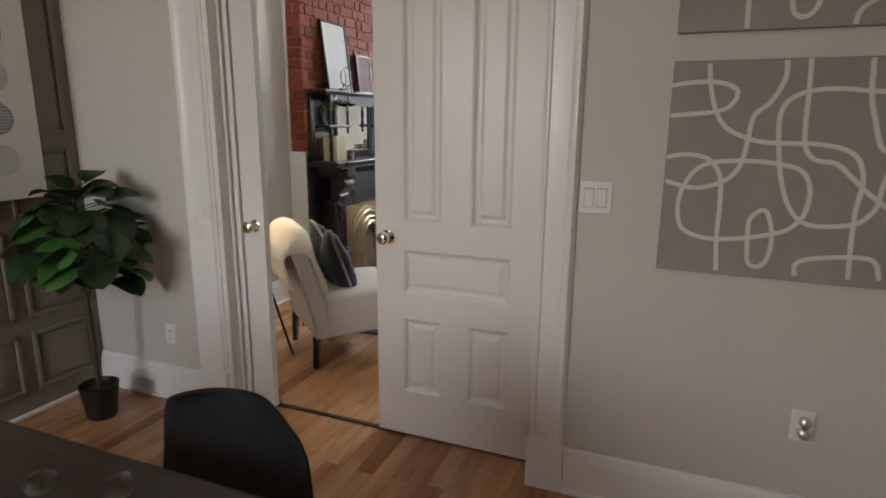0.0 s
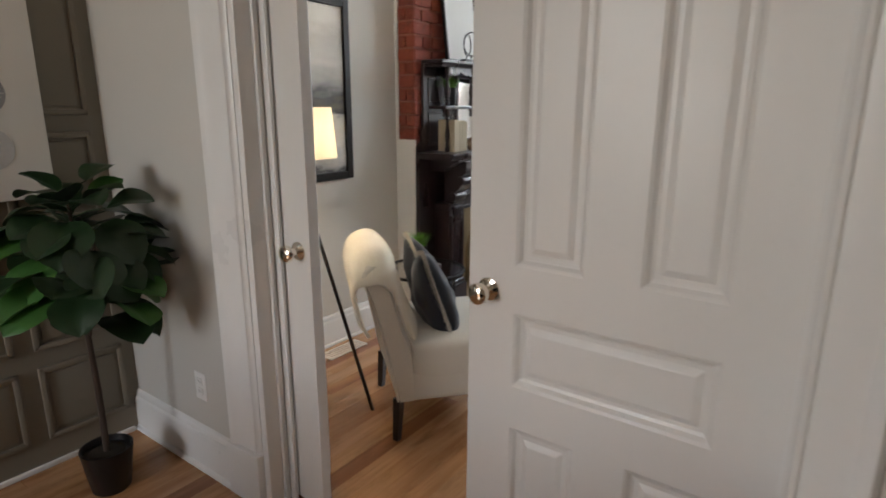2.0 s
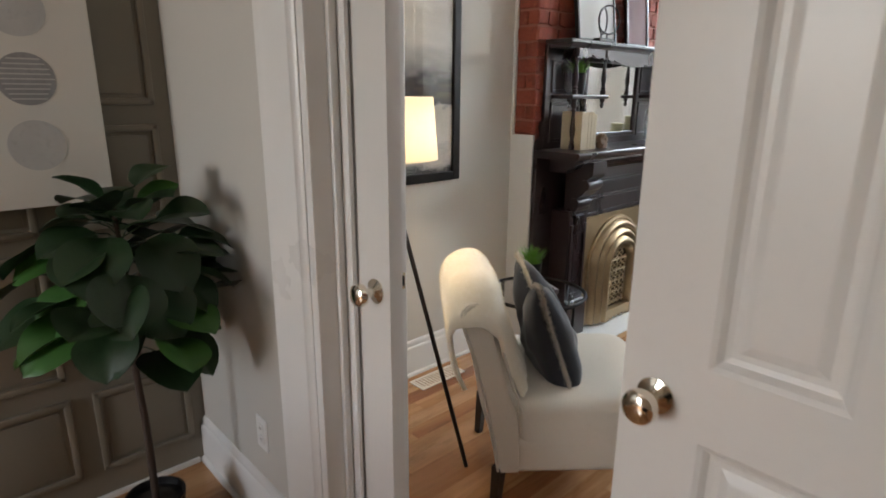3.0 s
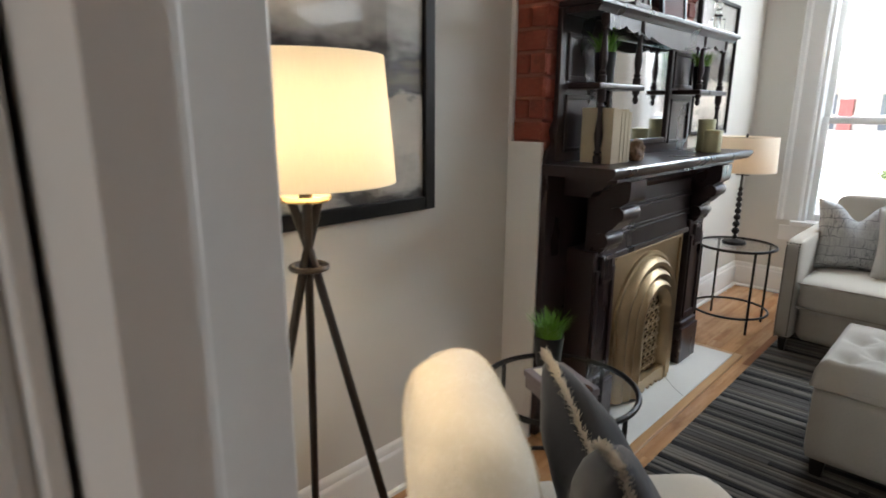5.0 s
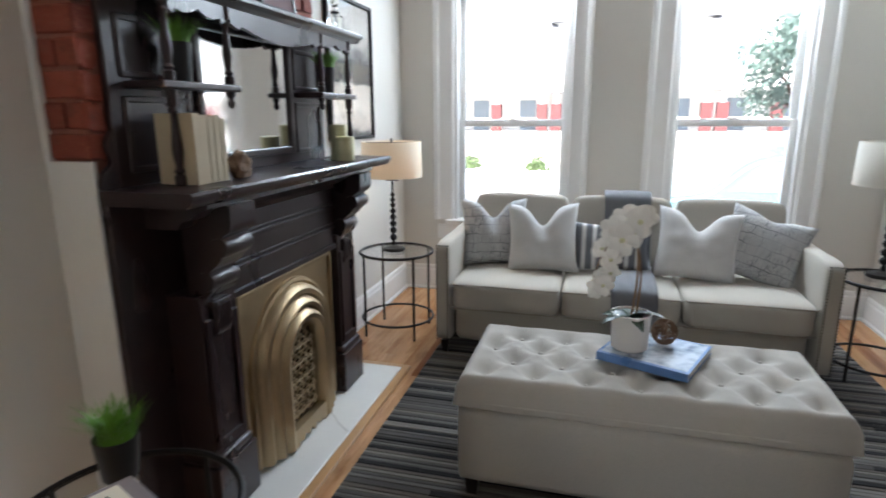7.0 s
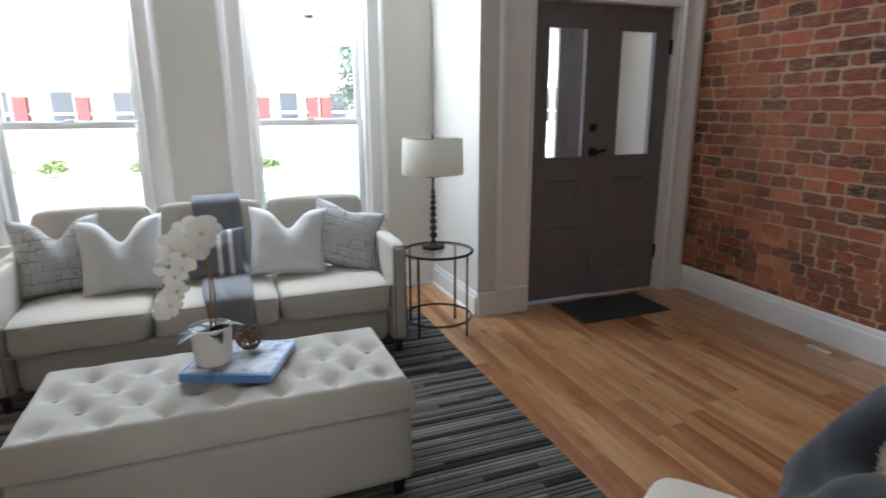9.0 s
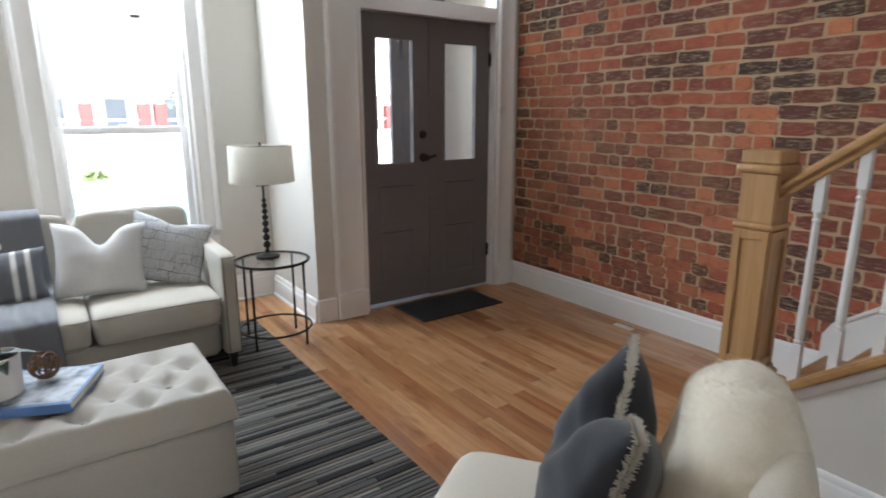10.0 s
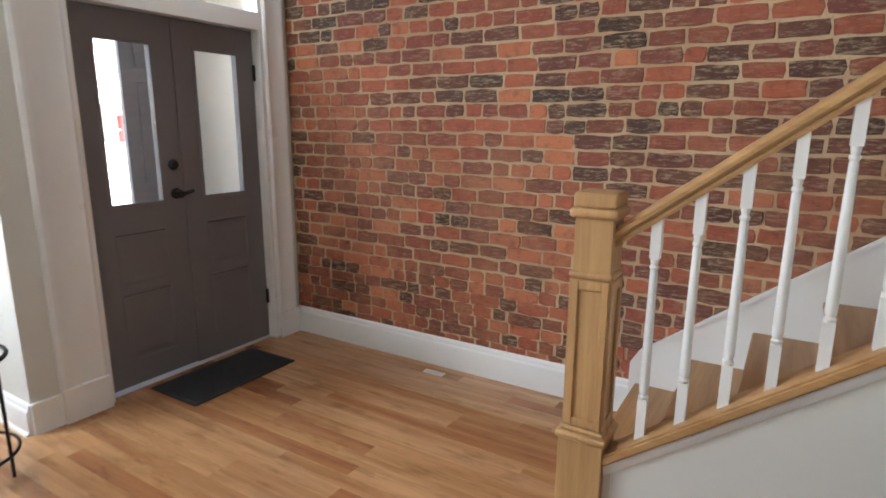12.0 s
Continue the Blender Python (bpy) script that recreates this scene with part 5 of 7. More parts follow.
part("bulb", ln([(0.012, SB + 0.04), (0.02, SB + 0.06), (0.016, SB + 0.068), (0.005, SB + 0.072)], 16), "bulb", fl_lamp, smooth=True)
part("spider", tb([(-0.143, 0, ST - 0.012), (0.143, 0, ST - 0.012)], 0.002, 6), "bronze", fl_lamp)
lamp("floor_lamp_glow", "POINT", pose(-2.258, 2.645, SB + 0.14), 2.4, (1.0, 0.81, 0.60)).shadow_soft_size = 0.05


# ---- end tables and table lamps ----
def end_table(name, m, r, h, label, group="", brass_base=0.15):
    t = thing(name, label, "end table", m, group)

    def ring(z, rr, rad):
        return tb([(rr * math.cos(k * math.pi / 24), rr * math.sin(k * math.pi / 24), z) for k in range(48)], rad, 8, True)
    part("top_ring", ring(h - 0.008, r, 0.009), "black_metal", t, smooth=True)
    g = part("glass_top", ln([(r - 0.006, h - 0.012), (r - 0.006, h - 0.004)], 48), "table_glass", t, "clear glass top")
    g.visible_shadow = False
    part("lower_ring", ring(brass_base, r * 0.99, 0.0075), "black_metal", t, smooth=True)
    for k in range(4):
        a = math.pi / 4 + k * math.pi / 2
        part("leg", tb([(r * 0.985 * math.cos(a), r * 0.985 * math.sin(a), 0), (r * 0.985 * math.cos(a), r * 0.985 * math.sin(a), h - 0.012)], 0.0075, 8), "black_metal", t, smooth=True)
    return t


end_table("end_table", pose(-2.49, 5.92, 0, 0, 0, 0), 0.225, 0.528, "round glass end table on a thin black iron frame", "end tables beside the sofa", 0.10)
end_table("end_table", pose(0.132, 5.90, 0.0, 0, 0, -8), 0.216, 0.528, "round glass end table on a thin black iron frame", "end tables beside the sofa", 0.095)
near_table = end_table("round_side_table", pose(-2.24, 3.50, 0, 0, 0, 40), 0.235, 0.52, "round glass side table with a black iron frame beside the armchair")


def table_lamp(name, m, shade, label, lit):
    t = thing(name, label, "table lamp", m, "pair of table lamps")
    part("base", ln([(0.062, 0), (0.064, 0.006), (0.060, 0.016), (0.030, 0.022), (0.012, 0.028)], 28), "black_metal", t, smooth=True)
    prof, z = [(0.008, 0.026)], 0.03
    for r in (0.012, 0.021, 0.020, 0.019, 0.018, 0.017, 0.016, 0.015, 0.013):
        for u in range(5):
            a = math.pi * (u + 0.5) / 5
            prof.append((max(0.007, r * math.sin(a)), z + r * 0.95 * (1 - math.cos(a))))
        z += r * 1.95
    prof.append((0.006, z))
    prof.append((0.006, z + 0.10))
    part("column", ln(prof, 20), "black_metal", t, "stacked black beads", True)
    zs = 0.410
    part("shade", ln([(0.165, zs), (0.160, zs + 0.188), (0.1585, zs + 0.188), (0.1635, zs)], 44, caps=False), shade, t, smooth="all")
    part("finial", ln([(0.004, zs + 0.18), (0.007, zs + 0.195), (0.003, zs + 0.205)], 10), "black_metal", t, smooth=True)
    part("spider", tb([(-0.15, 0, zs + 0.182), (0.15, 0, zs + 0.182)], 0.002, 6), "black_metal", t)
    part("arm", tb([(-0.035, 0, zs - 0.02), (0.035, 0, zs - 0.02)], 0.003, 6), "black_metal", t)
    return t


table_lamp("table_lamp", pose(-2.512, 5.93, 0.5245) @ Matrix.Scale(1.115, 4), "shade_on2", "black beaded table lamp with a lit linen drum shade", True)
table_lamp("table_lamp", pose(0.125, 5.955, 0.5245) @ Matrix.Scale(1.14, 4), "shade_off", "black beaded table lamp with an unlit linen drum shade", False)
lamp("table_lamp_glow", "POINT", pose(-2.512, 5.93, 1.07), 0.5, (1.0, 0.78, 0.54)).shadow_soft_size = 0.05

# ---- rug ----
rug = thing("rug", "grey striped woven rug with broken dark dashes", "rug", kind="")
RX0, RX1, RY0, RY1 = -2.165, 0.125, 3.30, 6.36
part("ground_weave", bx(RX0, RX1, RY0, RY1, 0.001, 0.007, 0.002), fabric("rug_grey", (0.12, 0.115, 0.11), 0.2, 220, 0.8), rug)
rn = random.Random(4)
stripe_mats = [fabric("rug_stripe_%d" % i, c, 0.22, 200, 0.9, 0.1) for i, c in enumerate(((0.012, 0.011, 0.012), (0.128, 0.121, 0.113), (0.078, 0.073, 0.069), (0.185, 0.170, 0.152), (0.112, 0.097, 0.082), (0.050, 0.047, 0.048)))]
groups = {i: ([], []) for i in range(6)}
y = RY0 + 0.006
row = 0
while y < RY1 - 0.02:
    w = rn.uniform(0.017, 0.026)
    if row % 5 == 0:
        w = rn.uniform(0.028, 0.036)
    x = RX0
    seq = (0, 1, 2, 3, 4)
    main = seq[row % 5]
    while x < RX1:
        L = rn.uniform(0.22, 0.85)
        k = main if rn.random() < 0.66 else rn.choice((1, 2, 3, 4))
        if main == 0:
            k = 0 if rn.random() < 0.72 else 2
        elif rn.random() < 0.05:
            k = 0
        x1 = min(x + L, RX1)
        vs, fs = groups[k]
        q = len(vs)
        z = 0.010 + rn.uniform(-0.0015, 0.0015)
        m = 0.004
        vs += [(x, y, 0.006), (x1, y, 0.006), (x1, y + w, 0.006), (x, y + w, 0.006), (x + 0.001, y + m, z), (x1 - 0.001, y + m, z), (x1 - 0.001, y + w - m, z), (x + 0.001, y + w - m, z)]
        fs += [(q + 4, q + 5, q + 6, q + 7), (q, q + 1, q + 5, q + 4), (q + 1, q + 2, q + 6, q + 5), (q + 2, q + 3, q + 7, q + 6), (q + 3, q, q + 4, q + 7)]
        x = x1
    y += w
    row += 1
for i, (vs, fs) in groups.items():
    me = bpy.data.meshes.new("stripes")
    me.from_pydata(vs, [], fs)
    me.materials.append(stripe_mats[i])
    ob = new("stripes", me)
    ob.parent = rug
    tagged(ob, kind="stuff")
RT = 0.011

# ---- sofa ----
sofa = thing("sofa", "cream linen three-seat sofa with nailhead-trimmed arms", "sofa")
SX0, SX1, SY0, SY1 = -2.155, -0.157, 5.60, 6.50


def put(bm, x, y, z, rx=0, ry=0, rz=0):
    bm.transform(pose(x, y, z, rx, ry, rz))
    return bm


for s, xa in ((0, SX0), (1, SX1 - 0.085)):
    arm = part("arm", put(soft_box(0.085, SY1 - SY0 - 0.02, 0.575, 12, 14), xa + 0.0425, (SY0 + SY1) / 2, 0.08 + 0.2875), "linen", sofa, smooth="all")
    b = bmesh.new()
    for xx in (xa + 0.012, xa + 0.073):
        z = 0.10
        while z < 0.645:
            lathe(b, [(0.0052, 0), (0.004, 0.003), (0.001, 0.0045)], 6, Matrix.Translation((xx, SY0 + 0.006, z)) @ Matrix.Rotation(math.pi / 2, 4, "X"))
            z += 0.0155
    xs = xa + 0.012
    while xs < xa + 0.075:
        lathe(b, [(0.0052, 0), (0.004, 0.003), (0.001, 0.0045)], 6, Matrix.Translation((xs, SY0 + 0.006, 0.643)) @ Matrix.Rotation(math.pi / 2, 4, "X"))
        xs += 0.0155
    nails = part("nailheads", b, "bronze", arm, "row of small nailheads", True)
    nails["kind"] = "stuff"
part("base", put(soft_box(SX1 - SX0 - 0.17, 0.80, 0.20, 8, 20), (SX0 + SX1) / 2, SY0 + 0.445, 0.185), "linen", sofa, smooth="all")
part("back", put(soft_box(SX1 - SX0 - 0.17, 0.16, 0.62, 8, 16), (SX0 + SX1) / 2, SY1 - 0.09, 0.46), "linen", sofa, smooth="all")
cx = (-2.068, -1.464, -0.852, -0.244)
for a, c in zip(cx, cx[1:]):
    w = c - a
    cu = part("seat_cushion", put(soft_box(w - 0.006, 0.66, 0.165, 12, 9, 0.12, 0.012, a), (a + c) / 2, SY0 + 0.315, 0.363), "linen", sofa, smooth="all")
    hw, y0, y1 = w / 2 - 0.008, SY0 - 0.008, SY0 + 0.62
    for z in (0.292, 0.428):
        part("piping", tb([((a + c) / 2 - hw, y0 + 0.02, z), ((a + c) / 2 - hw + 0.012, y0 + 0.004, z), ((a + c) / 2, y0, z + 0.003), ((a + c) / 2 + hw - 0.012, y0 + 0.004, z), ((a + c) / 2 + hw, y0 + 0.02, z)], 0.005, 6), "piping", cu, smooth=True)
    bc = part("back_cushion", put(soft_box(w - 0.01, 0.17, 0.43, 12, 7, 0.0, 0.02, a + 3), (a + c) / 2, SY0 + 0.71, 0.635, -10), "linen", sofa, smooth="all")
    part("piping", tb(catmull([((a + c) / 2 - w / 2 + 0.02, SY0 + 0.665, 0.70), ((a + c) / 2 - w / 2 + 0.025, SY0 + 0.672, 0.80), ((a + c) / 2 - w / 2 + 0.06, SY0 + 0.685, 0.838), ((a + c) / 2, SY0 + 0.685, 0.846), ((a + c) / 2 + w / 2 - 0.06, SY0 + 0.685, 0.838),
                               ((a + c) / 2 + w / 2 - 0.025, SY0 + 0.672, 0.80), ((a + c) / 2 + w / 2 - 0.02, SY0 + 0.665, 0.70)], 4), 0.005, 6), "piping", bc, smooth=True)
for x in (SX0 + 0.05, SX1 - 0.05):
    for y in (SY0 + 0.05, SY1 - 0.06):
        part("leg", ln([(0.020, RT if y < 6.3 else 0.0), (0.030, 0.085)], 4, pose(x, y, 0, 0, 0, 45)), "leg_wood", sofa, "dark tapered leg")


# ---- sofa cushions and throw ----
def grid_fabric(name):
    """Pale grey cotton with dark broken lines and short strokes."""
    m, t, b = node_mat(name)
    v = coords(t)
    br = t.nodes.new("ShaderNodeTexBrick")
    br.inputs["Scale"].default_value = 1.0
    br.inputs["Brick Width"].default_value, br.inputs["Row Height"].default_value, br.inputs["Mortar Size"].default_value = 0.11, 0.055, 0.0022
    rot = t.nodes.new("ShaderNodeMapping")
    rot.inputs["Rotation"].default_value = (radians(90), 0, 0)
    n0 = noise_tex(t, v, 6, 2)
    wb = t.nodes.new("ShaderNodeTexNoise")
    wb.inputs["Scale"].default_value, wb.inputs["Detail"].default_value = 16.0, 3
    t.links.new(v, wb.inputs["Vector"])
    wv = t.nodes.new("ShaderNodeVectorMath")
    wv.operation = "MULTIPLY_ADD"
    wv.inputs[1].default_value = (0.05, 0.05, 0.03)
    t.links.new(wb.outputs["Color"], wv.inputs[0])
    t.links.new(v, wv.inputs[2])
    t.links.new(wv.outputs[0], rot.inputs["Vector"])
    t.links.new(rot.outputs[0], br.inputs["Vector"])
    st = noise_tex(t, coords(t, (170, 170, 14)), 1.0, 2)
    c = mixcol(t, (0.46, 0.46, 0.46), (0.20, 0.205, 0.22), ramp(t, st, [(0.5, 0.0), (0.62, 0.8)]))
    c = mixcol(t, c, (0.13, 0.133, 0.145), br.outputs["Fac"])
    c = mixcol(t, c, (0.42, 0.42, 0.42), ramp(t, n0, [(0.42, 0.0), (0.62, 0.75)]))
    t.links.new(c, b.inputs["Base Color"])
    b.inputs["Roughness"].default_value = 0.9
    bump(t, b, noise_tex(t, v, 400, 2), 0.3, 0.001)
    return m


def stripe_fabric(name):
    m, t, b = node_mat(name)
    sep = t.nodes.new("ShaderNodeSeparateXYZ")
    t.links.new(coords(t), sep.inputs[0])
    mm = t.nodes.new("ShaderNodeMath")
    mm.operation = "ABSOLUTE"
    t.links.new(sep.outputs["X"], mm.inputs[0])
    c = ramp(t, mm.outputs[0], [(0.0, (0.13, 0.135, 0.15)), (0.075, (0.13, 0.135, 0.15)), (0.080, (0.62, 0.61, 0.59)), (0.098, (0.62, 0.61, 0.59)), (0.103, (0.13, 0.135, 0.15)), (0.135, (0.13, 0.135, 0.15)), (0.140, (0.60, 0.59, 0.57)), (0.158, (0.6, 0.59, 0.57)), (0.163, (0.13, 0.135, 0.15))])
    t.links.new(c, b.inputs["Base Color"])
    b.inputs["Roughness"].default_value = 0.95
    bump(t, b, noise_tex(t, coords(t), 300, 2), 0.5, 0.002)
    return m


M["grid_fabric"] = grid_fabric("grey_sketched_cotton")
M["stripe_fabric"] = stripe_fabric("slate_striped_cotton")
ST_Z = 0.455


def cushion(name, x, y, z, w, h, d, mat_name, rx, ry, rz, karate, seed, label, group="scatter cushions on the sofa"):
    t = part(name, pillow(w, h, d, karate, seed), mat_name, None, "", "all")
    t.matrix_world = pose(x, y, z, rx, ry, rz)
    return tagged(t, label, "cushion", group)


cushion("cushion", -1.905, 6.075, 0.638, 0.41, 0.42, 0.15, "grid_fabric", -16, 0, 14, 0.24, 1, "grey sketch-patterned cushion leaning on the sofa arm")
cushion("cushion", -1.60, 6.00, 0.632, 0.42, 0.42, 0.16, "pillow_white", -20, -2, 4, 0.28, 5, "plump white linen cushion with a chopped top")
cushion("cushion", -1.215, 6.02, 0.592, 0.45, 0.29, 0.13, "stripe_fabric", -22, 0, 0, 0.02, 9, "slate cushion with white stripes in the middle of the sofa")
cushion("cushion", -0.755, 6.00, 0.632, 0.44, 0.41, 0.16, "pillow_white", -21, 4, -6, 0.26, 13, "plump white linen cushion with a chopped top")
cushion("cushion", -0.42, 6.03, 0.628, 0.43, 0.40, 0.15, "grid_fabric", -24, 16, -14, 0.06, 17, "grey sketch-patterned cushion leaning on the sofa arm")

# throw over the back, seat and front
b = bmesh.new()
path = catmull([(0, 6.47, 0.70), (0, 6.45, 0.835), (0, 6.38, 0.866), (0, 6.27, 0.860), (0, 6.235, 0.80), (0, 6.20, 0.66), (0, 6.17, 0.53), (0, 6.10, 0.475), (0, 5.95, 0.470), (0, 5.72, 0.472), (0, 5.615, 0.462), (0, 5.578, 0.43), (0, 5.572, 0.30), (0, 5.580, 0.17)], 4)
prev = None
NXT = 14
for k, p in enumerate(path):
    s = k / len(path)
    wd = 0.235 + 0.02 * math.sin(5 * s)
    row = []
    for i in range(NXT + 1):
        u = i / NXT - 0.5
        fold = 0.006 * math.sin(u * 26 + 2.5 * s) + 0.005 * noise.noise(Vector((u * 6, s * 9, 0)))
        row.append(b.verts.new((-1.135 + 0.05 * s + u * wd * 1.05, p.y - abs(fold), p.z + abs(fold))))
    if prev:
        for i in range(NXT):
            b.faces.new((prev[i], prev[i + 1], row[i + 1], row[i]))
    prev = row
ob = part("throw_blanket", b, "throw", None, "", "all")
ob.modifiers.new("thick", "SOLIDIFY").thickness = 0.010
tagged(ob, "slate grey knitted throw draped over the sofa", "throw")

# ---- ottoman ----
otto = thing("ottoman", "long tufted oatmeal linen storage ottoman on dark feet", "ottoman")
OX0, OX1, OY0, OY1 = -1.742, -0.515, 4.385, 4.945
part("box", put(soft_box(OX1 - OX0 - 0.014, OY1 - OY0 - 0.014, 0.275, 10, 40), (OX0 + OX1) / 2, (OY0 + OY1) / 2, 0.085 + 0.1375), "otto", otto, smooth="all")
b = bmesh.new()
NX_, NY_ = 150, 70
W_, D_ = OX1 - OX0, OY1 - OY0
buttons = []
for j in range(4):
    n = 7 if j % 2 == 0 else 6
    for i in range(n):
        buttons.append(((i + 0.5) / n * W_ if j % 2 == 0 else (i + 1) / 7 * W_, (0.185 + 0.21 * j) * D_))
rows = []
for j in range(NY_ + 1):
    row = []
    for i in range(NX_ + 1):
        x, y = i / NX_ * W_, j / NY_ * D_
        e = min(x, W_ - x, y, D_ - y)
        edge = 0.040
        k = 1.0 if e > edge else math.sqrt(max(0.0, 1 - (1 - e / edge) ** 2))
        z = 0.375 + 0.105 * k
        d = sorted(((x - bxx) ** 2 + (y - byy) ** 2) for bxx, byy in buttons)[:2]
        d0, d1 = math.sqrt(d[0]), math.sqrt(d[1])
        z -= 0.027 * math.exp(-(d0 / 0.046) ** 2) * min(1, e / 0.06)
        z -= 0.008 * math.exp(-((d0 + d1 - 0.147) / 0.020) ** 2) * min(1, max(0, e - 0.03) / 0.06) if d0 + d1 < 0.24 else 0
        z += 0.004 * noise.noise(Vector((x * 12, y * 12, 1)))
        row.append(b.verts.new((OX0 + x, OY0 + y, z)))
    rows.append(row)
for r0, r1 in zip(rows, rows[1:]):
    for i in range(NX_):
        b.faces.new((r0[i], r0[i + 1], r1[i + 1], r1[i]))
lid = part("tufted_lid", b, "otto", otto, "button-tufted padded lid", "all")
part("lid_side", put(soft_box(W_ + 0.001, D_ + 0.001, 0.030, 6, 30), (OX0 + OX1) / 2, (OY0 + OY1) / 2, 0.381), "otto", otto, smooth="all")
for bxx, byy in buttons:
    part("button", ln([(0.009, 0), (0.008, 0.004), (0.002, 0.006)], 10, pose(OX0 + bxx, OY0 + byy, 0.448)), "otto", lid, smooth=True)
for x in (OX0 + 0.06, OX1 - 0.06):
    for y in (OY0 + 0.055, OY1 - 0.055):
        part("foot", ln([(0.026, RT), (0.036, 0.09)], 4, pose(x, y, 0, 0, 0, 45)), "leg_wood", otto, "dark block foot")

# book, orchid and ball on the ottoman
OT = 0.478
t = thing("coffee_table_book", "large blue coffee table book with a pale photo cover", "book", pose(-1.068, 4.735, OT, 0, 0, -23))
part("cover", bx(-0.16, 0.16, -0.148, 0.148, 0.0, 0.004, 0.001), "blue_cover", t)
part("page_block", bx(-0.156, 0.156, -0.144, 0.146, 0.004, 0.026), "pages", t)
part("top_cover", bx(-0.16, 0.16, -0.148, 0.148, 0.026, 0.030, 0.001), "blue_cover", t)
part("spine", bx(-0.16, 0.16, -0.152, -0.148, 0.0, 0.030, 0.001), "blue_cover", t)
m_, tt, bb = node_mat("hazy_photo_print")
nn = noise_tex(tt, coords(tt), 14, 4)
tt.links.new(ramp(tt, nn, [(0.35, (0.16, 0.19, 0.24)), (0.5, (0.45, 0.50, 0.56)), (0.65, (0.68, 0.72, 0.76))]), bb.inputs["Base Color"])
bb.inputs["Roughness"].default_value = 0.2
part("cover_photo", bx(-0.150, 0.150, -0.135, 0.138, 0.0302, 0.0306), m_, t, "glossy hazy grey-blue cover picture")
BT = OT + 0.031
orchid = thing("potted_orchid", "white orchid in a white ceramic pot", "orchid", pose(-1.160, 4.725, BT) @ Matrix.Scale(1.2, 4))
part("pot", ln([(0.048, 0), (0.053, 0.004), (0.058, 0.105), (0.060, 0.112), (0.055, 0.113), (0.051, 0.105), (0.05, 0.085), (0.001, 0.084)], 32, caps=False), "pot_white", orchid, smooth=True)
part("moss", ln([(0.05, 0.084), (0.04, 0.094), (0.001, 0.099)], 20, caps=False), "soil", orchid, smooth=True)


def leaf_bm(L, W, droop, fold=0.15, n=10, ruffle=0.0, seed=0.0, round_=1.0):
    """A broad leaf along +x, curving down; with a vein fold."""
    bm = bmesh.new()
    rows = []
    for i in range(n + 1):
        u = i / n
        w = W * math.sin(math.pi * min(1, (0.06 + 0.94 * u) ** (0.8 * round_))) ** (0.75 if round_ <= 1 else 0.55) if u < 1 else 0.002
        if u == 0:
            w = 0.006
        cx_, cz = L * (u - 0.12 * droop * u * u), -droop * L * u * u * 0.55
        row = []
        for v in (-1, -0.6, -0.2, 0, 0.2, 0.6, 1):
            rz = fold * abs(v) * w + ruffle * W * math.sin(9 * u + 4 * v + seed) * abs(v) * 0.6
            row.append(bm.verts.new((cx_, v * w / 2, cz + rz)))
        rows.append(row)
    for a, c in zip(rows, rows[1:]):
        for k in range(6):
            bm.faces.new((a[k], a[k + 1], c[k + 1], c[k]))
    return bm


rn = random.Random(9)
for i in range(6):
    lf = part("leaf", leaf_bm(rn.uniform(0.08, 0.13), 0.045, rn.uniform(0.6, 1.3)), "leaf", orchid, smooth="all")
    lf.matrix_local = pose(0, 0, 0.095, rn.uniform(-15, 15), -rn.uniform(18, 42), i * 60 + rn.uniform(-20, 20))
stems = []
for k, (ex, ez, lean, turn) in enumerate(((-0.015, 0.375, 0.0, 0), (-0.05, 0.37, 0.02, 0.02))):
    pts = catmull([(0.012 * k, 0, 0.09), (0.010 + 0.01 * k, 0.004, 0.22), (0.004, lean, 0.32), (ex * 0.4, lean, ez + 0.02), (ex, lean - 0.02, ez), (ex - 0.045, lean - 0.05, ez - 0.08), (ex - 0.075, lean - 0.07, ez - 0.17)], 6)
    part("stem", tb(pts, [0.0035 - 0.0018 * i / len(pts) for i in range(len(pts))], 6), "stem", orchid, smooth=True)
    stems.append(pts)


def petal(L, W, seed):
    """A round petal along +x, cupped, with a wavy rim."""
    bm = bmesh.new()
    rings = []
    for k in range(1, 4):
        f = k / 3
        ring_ = []
        for i in range(14):
            a = 2 * math.pi * i / 14
            x = L * 0.5 * (1 + f * math.cos(a))
            w = W * 0.5 * f * math.sin(a) * (0.55 + 0.45 * min(1, x / (L * 0.5)))
            z = -0.9 * (x / L) ** 2 * L * 0.22 + 0.10 * L * f * f * math.sin(3 * a + seed) * 0.5 - 0.12 * L * (w / W * 2) ** 2
            ring_.append(bm.verts.new((x, w, z)))
        rings.append(ring_)
    mid = bm.verts.new((L * 0.5, 0, -0.05 * L))
    for i in range(14):
        j = (i + 1) % 14
        bm.faces.new((mid, rings[0][i], rings[0][j]))
        for a, c in zip(rings, rings[1:]):
            bm.faces.new((a[i], c[i], c[j], a[j]))
    return bm


